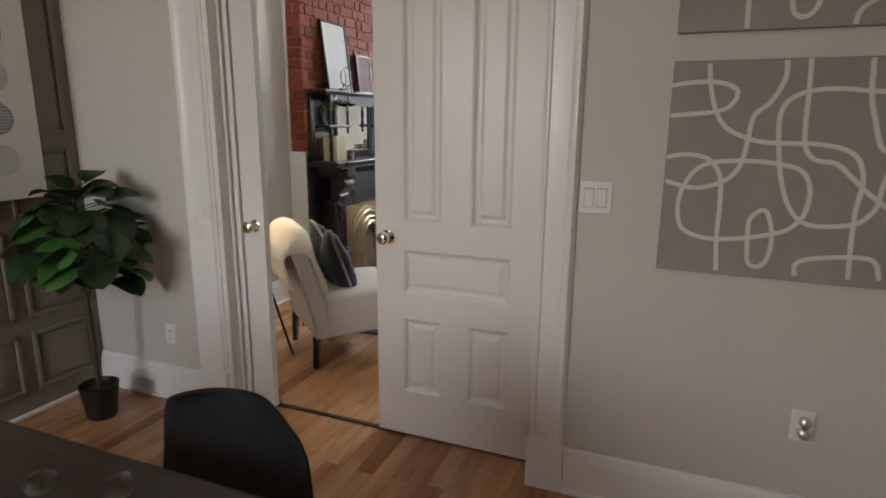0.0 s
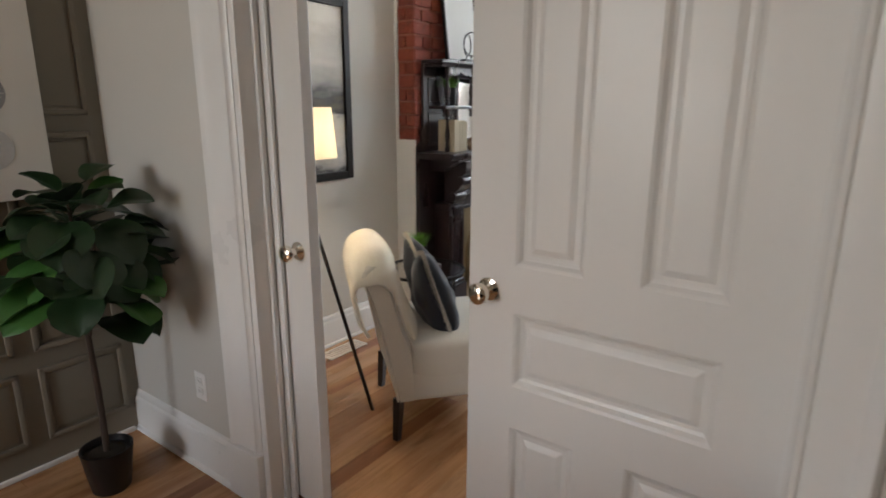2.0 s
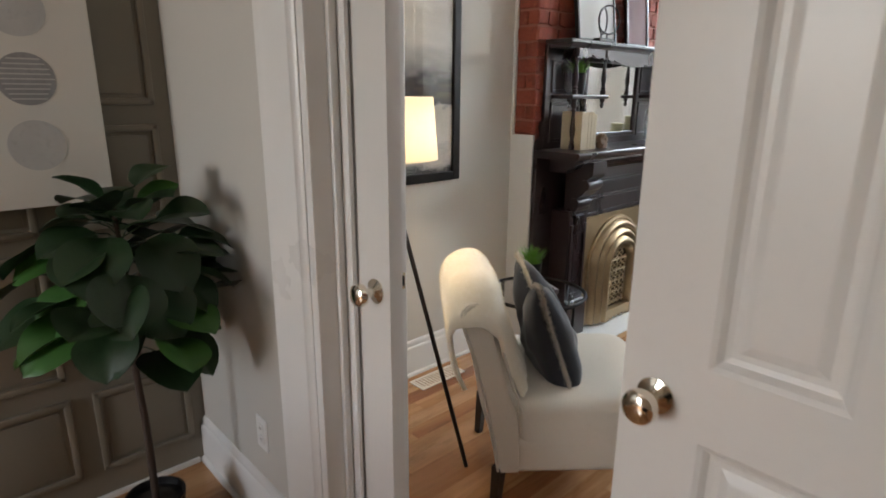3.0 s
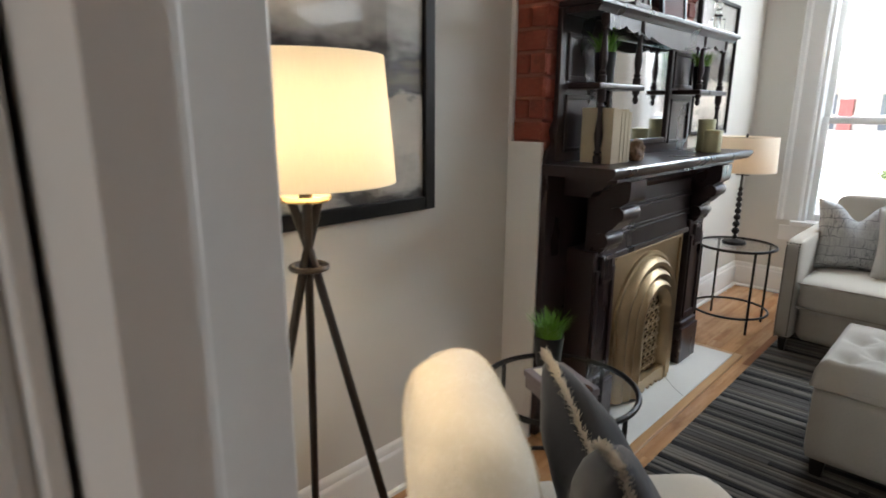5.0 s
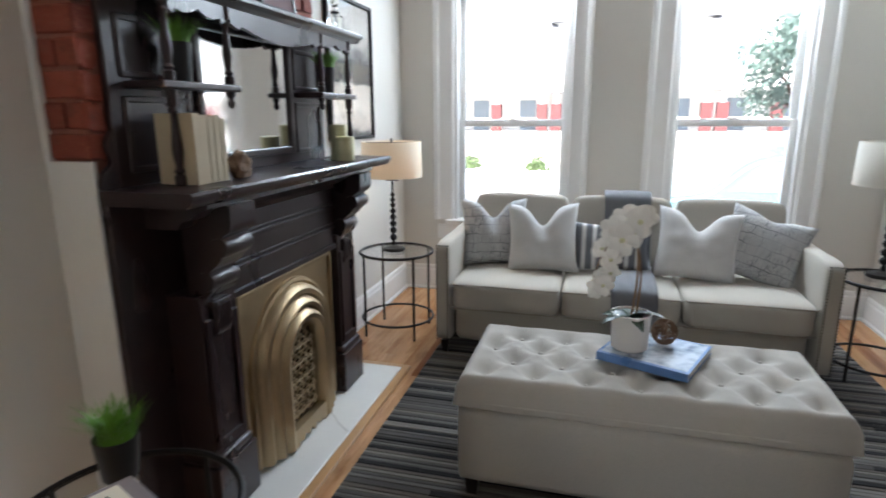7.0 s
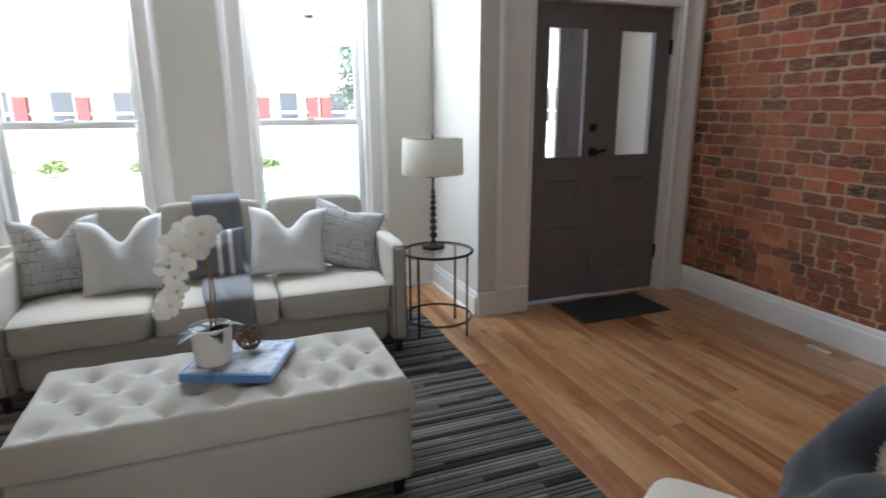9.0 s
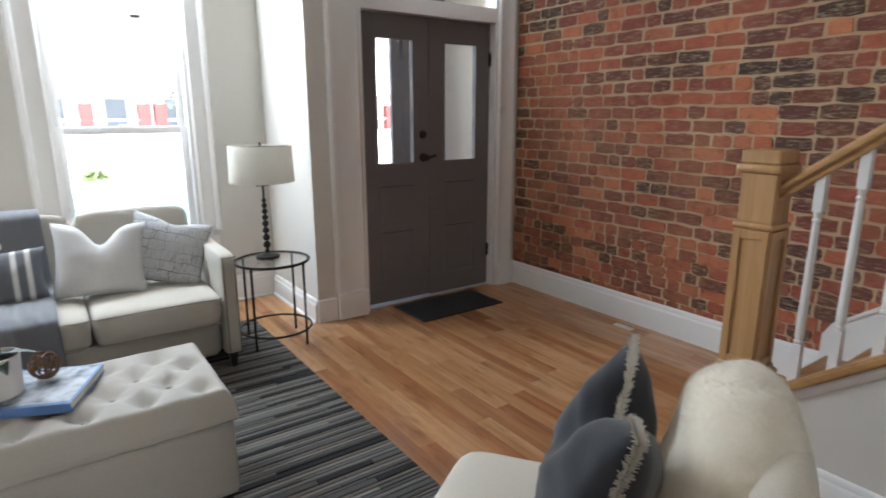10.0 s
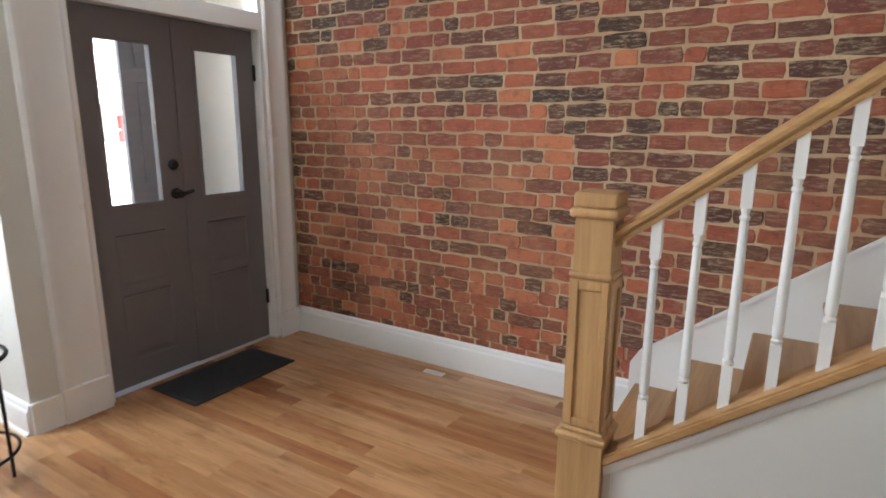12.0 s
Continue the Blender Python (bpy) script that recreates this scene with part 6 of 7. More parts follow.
def petal_flower(parent, at, face, size, rnd_, mat_name="petal", petals=5, centre="candle"):
    fl_ = new("flower")
    fl_.empty_display_size = 0.01
    bm = bmesh.new()
    for i in range(petals):
        q = petal(size * 0.58, size * (0.66 if i % 2 else 0.46), i + rnd_.uniform(0, 5))
        q.transform(pose(0, 0, 0.0015 * (i % 2), rnd_.uniform(-8, 8), rnd_.uniform(-22, 2), i * 360 / petals + rnd_.uniform(-6, 6)))
        me_ = bpy.data.meshes.new("tmp")
        q.to_mesh(me_)
        q.free()
        bm.from_mesh(me_)
        bpy.data.meshes.remove(me_)
    scene.collection.objects.unlink(fl_)
    bpy.data.objects.remove(fl_)
    turn = Vector(face).to_track_quat("Z", "Y").to_matrix().to_4x4()
    bm.transform(Matrix.Translation(at) @ turn)
    fl_ = part("flower", bm, mat_name, parent, smooth="all")
    part("flower_lip", ln([(0.002, 0), (size * 0.10, 0.003), (size * 0.07, size * 0.12), (0.001, size * 0.15)], 8, Matrix.Translation(at) @ turn), centre, fl_, smooth=True)


for pts in stems:
    n = len(pts)
    for i in range(int(n * 0.42), n, 3):
        p = pts[i]
        petal_flower(orchid, (p.x + rn.uniform(-0.02, 0.02), p.y + rn.uniform(-0.03, 0.01), p.z + rn.uniform(-0.01, 0.02)), (rn.uniform(-0.5, 0.6), -1, rn.uniform(-0.3, 0.4)), (0.085 if i < n * 0.75 else 0.055), rn)
t = thing("wicker_ball", "brown woven twig ball resting on the book", "ornament", pose(-1.035, 4.79, BT + 0.047) @ Matrix.Scale(1.18, 4))
for k in range(16):
    ax = Vector((rn.gauss(0, 1), rn.gauss(0, 1), rn.gauss(0, 1))).normalized()
    o = ax.orthogonal().normalized()
    o2 = ax.cross(o)
    rr = rn.uniform(0.035, 0.039)
    part("twig", tb([o * rr * math.cos(a) + o2 * rr * math.sin(a) + ax * 0.01 * math.sin(3 * a) for a in [q * math.pi / 10 for q in range(20)]], 0.0022, 5, True), "wicker", t, smooth=True)

# ---- on the round side table ----
TT = 0.518
t = thing("keepsake_box", "dusky mauve fabric-covered box with a label", "box", pose(-2.200, 3.440, TT, 0, 0, -24))
M["mauve"] = fabric("mauve_linen", (0.20, 0.165, 0.175), 0.15, 300, 0.3)
part("body", bx(-0.091, 0.091, -0.066, 0.066, 0, 0.036, 0.003), "mauve", t)
part("lid", bx(-0.095, 0.095, -0.070, 0.070, 0.036, 0.058, 0.003), "mauve", t)
part("label_card", bx(-0.080, 0.000, -0.045, 0.035, 0.058, 0.0592), "pages", t, "cream label card")
for k, (x0, w) in enumerate(((-0.06, 0.04), (-0.055, 0.03))):
    part("label_bar", bx(x0, x0 + w, -0.02 + 0.02 * k, -0.015 + 0.02 * k, 0.0593, 0.0597), "black_plastic", t)
t = thing("eyeglasses", "dark tortoiseshell sunglasses lying on the box", "sunglasses", pose(-2.155, 3.440, TT + 0.0622, 90, 0, 16))
M["tortoise"] = paint("tortoiseshell", (0.07, 0.028, 0.015), 0.2, 0.5, 40)
for s in (-1, 1):
    ring_ = [(s * 0.034 + 0.026 * math.cos(a), 0.0 + 0.004 * math.sin(a), 0.024 + 0.021 * math.sin(a)) for a in [k * math.pi / 10 for k in range(20)]]
    part("rim", tb(ring_, 0.0028, 6, True), "tortoise", t, smooth=True)
    part("lens", ln([(0.0245, -0.0008), (0.0245, 0.0008)], 24, pose(s * 0.034, 0, 0.024, 90, 0, 0)), "tortoise", t)
    part("temple", tb([(s * 0.061, 0.001, 0.035), (s * 0.050, 0.007 + 0.003 * s, 0.034), (-s * 0.055, 0.009 + 0.003 * s, 0.020)], 0.0022, 6), "tortoise", t)
part("bridge", tb([(-0.010, 0, 0.030), (0, -0.002, 0.034), (0.010, 0, 0.030)], 0.0022, 6), "tortoise", t)
grass_pot("bright_potted_grass", pose(-2.350, 3.600, TT), "bright green faux grass in a dark cylinder pot", 0.105, 0.050, 6, gh=0.10, n=240)


# ---- armchairs with sheepskins and fringed cushions ----
BACK = [(0.005, 0.195), (-0.025, 0.38), (-0.075, 0.62), (-0.120, 0.775), (-0.126, 0.832), (-0.098, 0.862), (-0.058, 0.856), (-0.028, 0.82), (0.000, 0.72), (0.045, 0.55), (0.085, 0.42), (0.085, 0.195)]


def chair_back():
    prof = catmull([(y, z, 0) for y, z in BACK], 4)
    n, rows = 16, []
    bm = bmesh.new()
    for i in range(n + 1):
        u = 2 * i / n - 1
        k = 1 - 0.10 * abs(u) ** 3.5
        inset = 0.016 * max(0, (abs(u) - 0.86) / 0.14) ** 2
        row = []
        for p in prof:
            z = 0.195 + (p.y - 0.195) * k
            mid = -0.155 * (p.y - 0.195) / 0.7 + 0.045
            y = p.x + (mid - p.x) * (inset / 0.06) - 0.018 * (1 - u * u) * (p.y > 0.3)
            row.append(bm.verts.new((u * (0.29 - 0.018 * ((p.y - 0.2) / 0.7) ** 3), y, z)))
        rows.append(row)
    for a, c in zip(rows, rows[1:]):
        for j in range(len(prof)):
            q = (j + 1) % len(prof)
            bm.faces.new((a[j], c[j], c[q], a[q]))
    bm.faces.new(rows[0])
    bm.faces.new(rows[-1][::-1])
    bmesh.ops.recalc_face_normals(bm, faces=bm.faces[:])
    return bm, prof


def armchair(m, label):
    t = thing("armchair", label, "armchair", m, "pair of ivory armchairs")
    bm, prof = chair_back()
    bk = part("backrest", bm, "linen_chair", t, "tall curved backrest with welted edges", True)
    for s in (-1, 1):
        pts = [(s * (0.283 - 0.018 * ((p.y - 0.2) / 0.7) ** 3), p.x, 0.195 + (p.y - 0.195) * 0.905) for p in prof[:-4]]
        part("welt", tb(pts, 0.0045, 6), "linen_chair", bk, smooth=True)
    part("seat", put(soft_box(0.58, 0.56, 0.20, 12, 9, 0.10, 0.01, 2), 0, 0.325, 0.365), "linen_chair", t, smooth="all")
    part("seat_rail", put(soft_box(0.575, 0.575, 0.13, 8, 22), 0, 0.308, 0.255), "linen_chair", t, smooth="all")
    for s in (-1, 1):
        part("leg", tb([(s * 0.258, 0.012, 0.20), (s * 0.262, 0.0, 0.0)], [0.026, 0.019], 4), "leg_wood", t, "dark splayed leg")
        part("leg", tb([(s * 0.245, 0.55, 0.20), (s * 0.245, 0.555, 0.0)], [0.026, 0.017], 4), "leg_wood", t, "dark tapered leg")
    return t


def sheepskin(m, seed, x_mid=0.0, width=0.50, puff=0.032):
    """A fleece thrown over the top of a chair's back."""
    bm = bmesh.new()
    path = catmull([(0.092, 0.515, 0), (0.058, 0.60, 0), (0.024, 0.72, 0), (0.004, 0.82, 0), (-0.034, 0.868, 0), (-0.092, 0.884, 0), (-0.150, 0.852, 0), (-0.168, 0.79, 0), (-0.150, 0.68, 0), (-0.118, 0.56, 0)], 5)
    N_, rows = 22, []
    for k, p in enumerate(path):
        s = k / (len(path) - 1)
        w = width / 2 * (0.80 + 0.20 * math.sin(math.pi * s)) * (1 + 0.05 * math.sin(11 * s + seed))
        row = []
        for i in range(N_ + 1):
            u = 2 * i / N_ - 1
            edge = abs(u) ** 4
            bulge = 0.012 * noise.noise(Vector((u * 2.4 + seed, s * 5, 0))) + 0.006 * noise.noise(Vector((u * 7, s * 13, seed)))
            drop = 0.045 * edge + 0.10 * abs(u) ** 3 * max(0, math.sin(math.pi * s)) * 0.7
            c = Vector((-0.045, 0.55))
            q = Vector((p.x, p.y))
            d = (q - c).normalized()
            q2 = q + d * (bulge + puff * (1 - edge)) - Vector((0, drop + 0.026))
            row.append(bm.verts.new((x_mid + u * w, q2.x, q2.y)))
        rows.append(row)
    for a, c in zip(rows, rows[1:]):
        for i in range(N_):
            bm.faces.new((a[i], a[i + 1], c[i + 1], c[i]))
    bmesh.ops.recalc_face_normals(bm, faces=bm.faces[:])
    top = max(bm.faces, key=lambda f: f.calc_center_median().z)
    if top.normal.z < 0:
        bmesh.ops.reverse_faces(bm, faces=bm.faces[:])
    spots = spots_on(bm, 60000, seed)
    t = thing("sheepskin_throw", "long-haired cream sheepskin draped over the armchair's back", "sheepskin", m, "sheepskins on the armchairs")
    hide = part("hide", bm, "fur", t, smooth="all")
    hide.modifiers.new("thick", "SOLIDIFY").thickness = 0.012
    strands("fleece", spots, 0.0075, 0.00014, "fur", t, seed, 0.3)


def fringed_cushion(m, seed, w=0.43, h=0.43, d=0.19, karate=0.20):
    t = thing("fringed_cushion", "slate velvet cushion with a frayed pale fringe and chopped top", "cushion", m, "fringed cushions on the armchairs")
    bm = pillow(w, h, d, karate, seed, 24)
    side = [v.co.copy() for v in bm.verts if abs(v.co.y) < 1e-6]
    part("cover", bm, "velvet", t, smooth="all")
    rnd_ = random.Random(seed)
    vs, fs = [], []
    side.sort(key=lambda c: math.atan2(c.z + 0.03, c.x))
    for a, c in zip(side, side[1:] + side[:1]):
        for q in range(64):
            p = a.lerp(c, rnd_.random())
            out = Vector((p.x, 0, p.z + 0.03)).normalized()
            dv = (out + Vector((rnd_.gauss(0, 0.45), rnd_.gauss(0, 1.0), rnd_.gauss(-0.1, 0.45)))).normalized()
            L = rnd_.uniform(0.007, 0.018)
            k = len(vs)
            sd = dv.orthogonal().normalized() * 0.0015
            vs += [p - out * 0.003 - sd, p - out * 0.003 + sd, p + dv * L + sd * 0.6, p + dv * L - sd * 0.6]
            fs.append((k, k + 1, k + 2, k + 3))
    me_ = bpy.data.meshes.new("fringe")
    me_.from_pydata(vs, [], fs)
    me_.materials.append(M["fringe"])
    ob_ = new("fringe", me_)
    ob_.parent = t
    tagged(ob_, "frayed pale fringe", kind="stuff")


C1 = pose(-1.950, 2.845, 0, 0, 0, -40.5)
C2 = pose(0.035, 3.05, 0, 0, 0, 34.0)
armchair(C1, "ivory linen slipper armchair with dark legs beside the floor lamp")
armchair(C2, "ivory linen slipper armchair with dark legs facing the front door")
sheepskin(C1, 3, 0.02, 0.56)
sheepskin(C2 @ pose(0, 0.034, 0.030), 7, 0.0, 0.44, 0.020)
fringed_cushion(C1 @ pose(0.01, 0.200, 0.622, 19, 0, 0), 2, 0.42, 0.44, 0.19, 0.27)
fringed_cushion(C2 @ pose(0.0, 0.205, 0.640, 15, 0, 4), 5, 0.47, 0.46, 0.23)

# ---- console with flowers ----
con = thing("console_table", "rustic dark brown wooden console table against the partition", "console table")
M["rustic"] = wood("rustic_grey_brown_wood", (0.055, 0.040, 0.030), (0.13, 0.098, 0.075), 0.6, 0, 12.0)
for k in range(3):
    part("top_board", bx(-0.45, 0.985, 2.375 + 0.132 * k, 2.505 + 0.132 * k, 0.725, 0.762, 0.004), "rustic", con)
for x in (-0.38, 0.91):
    for y in (2.41, 2.735):
        part("leg", bx(x - 0.03, x + 0.03, y - 0.025, y + 0.025, 0, 0.725, 0.004), "rustic", con)
part("apron", bx(-0.35, 0.88, 2.725, 2.745, 0.63, 0.725, 0.003), "rustic", con)
vase = thing("flower_vase", "white lilies in a dark glass vase on the console", "flower arrangement", pose(0.285, 2.565, 0.763))
M["dark_glass"] = paint("dark_blue_glaze", (0.012, 0.014, 0.028), 0.15, 0.2)
part("vase", ln([(0.045, 0), (0.055, 0.01), (0.065, 0.08), (0.05, 0.15), (0.042, 0.17), (0.046, 0.175), (0.038, 0.17), (0.001, 0.10)], 28, caps=False), "dark_glass", vase, smooth=True)
rn = random.Random(12)
for i in range(9):
    a, q, hz = i * 0.7 + rn.uniform(-0.2, 0.2), rn.uniform(0.05, 0.12), rn.uniform(0.15, 0.25)
    tip = (q * math.cos(a), q * math.sin(a), hz)
    part("stalk", tb([(0, 0, 0.11), (tip[0] * 0.5, tip[1] * 0.5, hz * 0.75), tip], 0.003, 5), "grass", vase)
    if i % 3 != 2:
        petal_flower(vase, tip, (math.cos(a), math.sin(a), 0.9), 0.105, rn, "petal_lime" if i in (1, 6) else "petal", 6, "grass")
    else:
        lf = part("leaf", leaf_bm(0.11, 0.06, 0.6), "leaf_light", vase, smooth="all")
        lf.matrix_local = pose(tip[0], tip[1], tip[2] - 0.02, 0, -20, math.degrees(a))

# ---- entrance bits ----
t = tagged(part("door_mat", bx(1.05, 1.765, 5.62, 6.02, 0.0005, 0.011, 0.004), "rubber"), "black ribbed rubber door mat before the front door", "door mat")
b = bmesh.new()
for k in range(22):
    box(b, 1.075, 1.74, 5.64 + k * 0.0165, 5.649 + k * 0.0165, 0.011, 0.013)
part("mat_ribs", b, "rubber", t)["kind"] = "stuff"


def floor_vent(m, label):
    t = thing("floor_vent", label, "floor vent", m)
    b = bmesh.new()
    for a0, a1, c0, c1 in ((-0.15, 0.15, -0.055, -0.042), (-0.15, 0.15, 0.042, 0.055), (-0.15, -0.137, -0.042, 0.042), (0.137, 0.15, -0.042, 0.042)):
        box(b, a0, a1, c0, c1, 0.0005, 0.005, 0.001)
    part("frame", b, "siding", t)
    for k in range(14):
        part("slat", bx(-0.132 + k * 0.0196, -0.122 + k * 0.0196, -0.042, 0.042, 0.0005, 0.0035), "siding", t)
    return t


floor_vent(pose(2.09, 4.78, 0, 0, 0, 90) @ Matrix.Scale(0.45, 4), "beige metal floor vent by the brick wall")
floor_vent(pose(-2.64, 3.22, 0, 0, 0, 90), "beige metal floor vent by the living room wall")

# ---- dining room ----
t = thing("light_switch", "white double rocker light switch plate", "light switch", pose(-0.092, Y0, 1.213))
part("plate", bx(-0.058, 0.058, -0.006, 0, -0.058, 0.058, 0.003), "plastic_white", t)
for s in (-1, 1):
    # grey rim paints the shadow line round each rocker
    r_ = part("rocker_shadow_rim", bx(s * 0.023 - 0.0175, s * 0.023 + 0.0175, -0.0075, -0.006, -0.035, 0.035, 0.001), "shadow_crack_grey", t)
    part("rocker", bx(s * 0.023 - 0.016, s * 0.023 + 0.016, -0.011, -0.0075, -0.033, 0.033, 0.002, m=Matrix.Rotation(radians(3), 4, "X")), "plastic_white", r_)


def outlet(m, label, plugs):
    t = thing("wall_outlet", label, "outlet", m)
    part("plate", bx(-0.036, 0.036, -0.006, 0, -0.058, 0.058, 0.003), "plastic_white", t)
    for z in (-0.021, 0.021):
        part("socket", bx(-0.017, 0.017, -0.009, -0.006, z - 0.015, z + 0.015, 0.003), "plastic_white", t)
        if plugs:
            part("plug", ln([(0.017, 0), (0.019, 0.004), (0.018, 0.026), (0.010, 0.032), (0.002, 0.033)], 20, pose(0.004, -0.009, z, 90, 0, 0)), "steel", t, "small grey plug-in", True)
        else:
            for x in (-0.006, 0.006):
                part("slot", bx(x - 0.001, x + 0.001, -0.0095, -0.009, z - 0.004, z + 0.006), "gap", t)


outlet(pose(0.655, Y0, 0.462), "white wall outlet with two small plug-ins", True)
outlet(pose(-2.235, Y0, 0.365), "white wall outlet on the dining room wall", False)


def line_canvas(z, curves, label, W_=0.90, H_=0.70):
    t = thing("line_painting", label, "painting", pose(0.135, Y0, z), "pair of line paintings")
    part("canvas", bx(0, W_, -0.034, -0.001, 0, H_, 0.003), "canvas_grey", t)
    for pts, closed in curves:
        c = catmull([(x, -0.0345, zz) for x, zz in pts], 8, closed)
        part("brush_line", tb(c, 0.0082, 6, closed, 1.0), "canvas_line", t, smooth=True)
    for ch_ in t.children:
        if ch_.name.startswith("brush_line"):
            for v in ch_.data.vertices:
                v.co.y = -0.034 + (v.co.y + 0.0345) * 0.14 - 0.0006
    return t


A1 = [(0.107, 0.69), (0.115, 0.625), (0.134, 0.554), (0.164, 0.5), (0.209, 0.469), (0.276, 0.447), (0.363, 0.443), (0.44, 0.442), (0.508, 0.428), (0.545, 0.403), (0.564, 0.361), (0.569, 0.318), (0.562, 0.239), (0.564, 0.141), (0.571, 0.023)]
A2 = [(0.323, 0.694), (0.324, 0.639), (0.293, 0.571), (0.251, 0.528), (0.242, 0.466), (0.236, 0.412), (0.228, 0.372), (0.199, 0.328), (0.143, 0.299), (0.083, 0.291), (0.006, 0.31)]
A3 = [(-0.001, 0.623), (0.067, 0.633), (0.142, 0.631), (0.185, 0.615), (0.196, 0.598), (0.187, 0.568), (0.143, 0.541), (0.003, 0.527)]
A4 = [(0.002, 0.39), (0.055, 0.401), (0.116, 0.394), (0.153, 0.367), (0.175, 0.318), (0.181, 0.224), (0.182, 0.128), (0.191, 0.014)]
A5 = [(0.895, 0.57), (0.75, 0.59), (0.585, 0.599), (0.548, 0.601), (0.476, 0.608), (0.404, 0.604), (0.361, 0.588), (0.333, 0.562), (0.323, 0.519), (0.328, 0.45), (0.342, 0.361), (0.364, 0.281), (0.39, 0.228), (0.425, 0.196), (0.473, 0.186), (0.562, 0.198), (0.595, 0.224), (0.615, 0.26), (0.625, 0.338), (0.66, 0.45), (0.76, 0.52), (0.895, 0.50)]
A6 = [(0.387, 0.699), (0.392, 0.604), (0.396, 0.486), (0.407, 0.425), (0.438, 0.393), (0.492, 0.384), (0.534, 0.348), (0.576, 0.307), (0.634, 0.261), (0.76, 0.17), (0.895, 0.12)]
A7 = [(0.067, 0.303), (0.098, 0.352), (0.152, 0.378), (0.259, 0.385), (0.34, 0.377), (0.396, 0.363), (0.424, 0.329), (0.434, 0.285), (0.429, 0.231), (0.41, 0.193), (0.374, 0.162), (0.287, 0.136), (0.178, 0.121), (0.107, 0.131), (0.066, 0.158), (0.052, 0.216), (0.055, 0.264)]
A8 = [(0.302, 0.226), (0.324, 0.218), (0.342, 0.16), (0.345, 0.103), (0.333, 0.054), (0.308, 0.038), (0.283, 0.055), (0.275, 0.135), (0.274, 0.192)]
A9 = [(0.425, 0.02), (0.421, 0.053), (0.448, 0.075), (0.517, 0.089), (0.591, 0.095), (0.634, 0.084), (0.653, 0.028)]
A10 = [(0.546, 0.695), (0.555, 0.586), (0.575, 0.513), (0.592, 0.455), (0.612, 0.427), (0.70, 0.38), (0.80, 0.34), (0.895, 0.33)]
line_canvas(0.978, [(A1, 0), (A2, 0), (A3, 0), (A4, 0), (A5, 0), (A6, 0), (A7, 1), (A8, 1), (A9, 0), (A10, 0)], "grey canvas with looping white brush lines, hung below its twin")
B1 = [(0.20, 0.005), (0.20, 0.20), (0.24, 0.40), (0.20, 0.69)]
B2 = [(0.315, 0.08), (0.335, 0.035), (0.37, 0.04), (0.39, 0.09), (0.40, 0.25), (0.35, 0.33), (0.31, 0.25)]
B3 = [(0.485, 0.005), (0.50, 0.05), (0.57, 0.085), (0.70, 0.10), (0.80, 0.16), (0.83, 0.40), (0.70, 0.55), (0.40, 0.52), (0.01, 0.60)]
B4 = [(0.70, 0.005), (0.69, 0.30), (0.60, 0.69)]
line_canvas(1.765, [(B1, 0), (B2, 1), (B3, 0), (B4, 0)], "grey canvas with looping white brush lines, hung above its twin")

t = thing("circle_painting", "off-white canvas with grey brushed circles on the panelled wall", "painting", pose(XL + 0.018, 0, 0))
part("canvas", bx(0, 0.036, 1.02, 1.848, 1.10, 2.15, 0.003), "canvas_white", t)
rn = random.Random(3)
for i, y in enumerate((1.205, 1.435, 1.665)):
    for j, z in enumerate((1.285, 1.475, 1.665, 1.855)):
        mm_ = "disc_grey" if (i + j) % 2 else "disc_pale"
        d_ = part("brushed_disc", ln([(0.074, 0.036), (0.074, 0.0372)], 40, pose(0, y, z, 0, 0, 0) @ Matrix(((0, 0, 1, 0), (0, 1, 0, 0), (-1, 0, 0, 0), (0, 0, 0, 1)))), mm_, t)
        if (i + j) % 2:
            for k in range(9):
                zz = -0.056 + 0.014 * k
                hw_ = math.sqrt(max(0.0, 0.072 ** 2 - zz ** 2)) * rn.uniform(0.8, 0.98)
                part("brush_stroke", bx(0.0372, 0.0376, y - hw_, y + hw_, z + zz - 0.0018, z + zz + 0.0022), "disc_pale", d_)

# fiddle-leaf fig
fig = thing("fig_tree", "artificial fiddle-leaf fig in a black pot in the corner", "potted plant", pose(-2.43, 1.775, 0))
part("pot", ln([(0.062, 0), (0.067, 0.005), (0.090, 0.165), (0.092, 0.175), (0.085, 0.176), (0.080, 0.155), (0.001, 0.15)], 32, caps=False), "pot_black", fig, smooth=True)
part("soil", ln([(0.08, 0.15), (0.05, 0.157), (0.001, 0.16)], 24, caps=False), "soil", fig, smooth=True)
trunk = catmull([(0, 0, 0.14), (-0.004, 0.004, 0.40), (0.006, -0.004, 0.58), (-0.012, 0.0, 0.70), (-0.02, 0.01, 0.90), (-0.005, 0.0, 1.12)], 5)
part("trunk", tb(trunk, [0.0125 - 0.0065 * i / len(trunk) for i in range(len(trunk))], 10), "bark", fig, smooth=True)
part("branch", tb(catmull([(0.003, 0, 0.62), (0.03, 0.015, 0.74), (0.05, 0.03, 0.90), (0.045, 0.05, 1.02)], 4), 0.006, 8), "bark", fig, smooth=True)
rn = random.Random(21)
NLEAF = 62
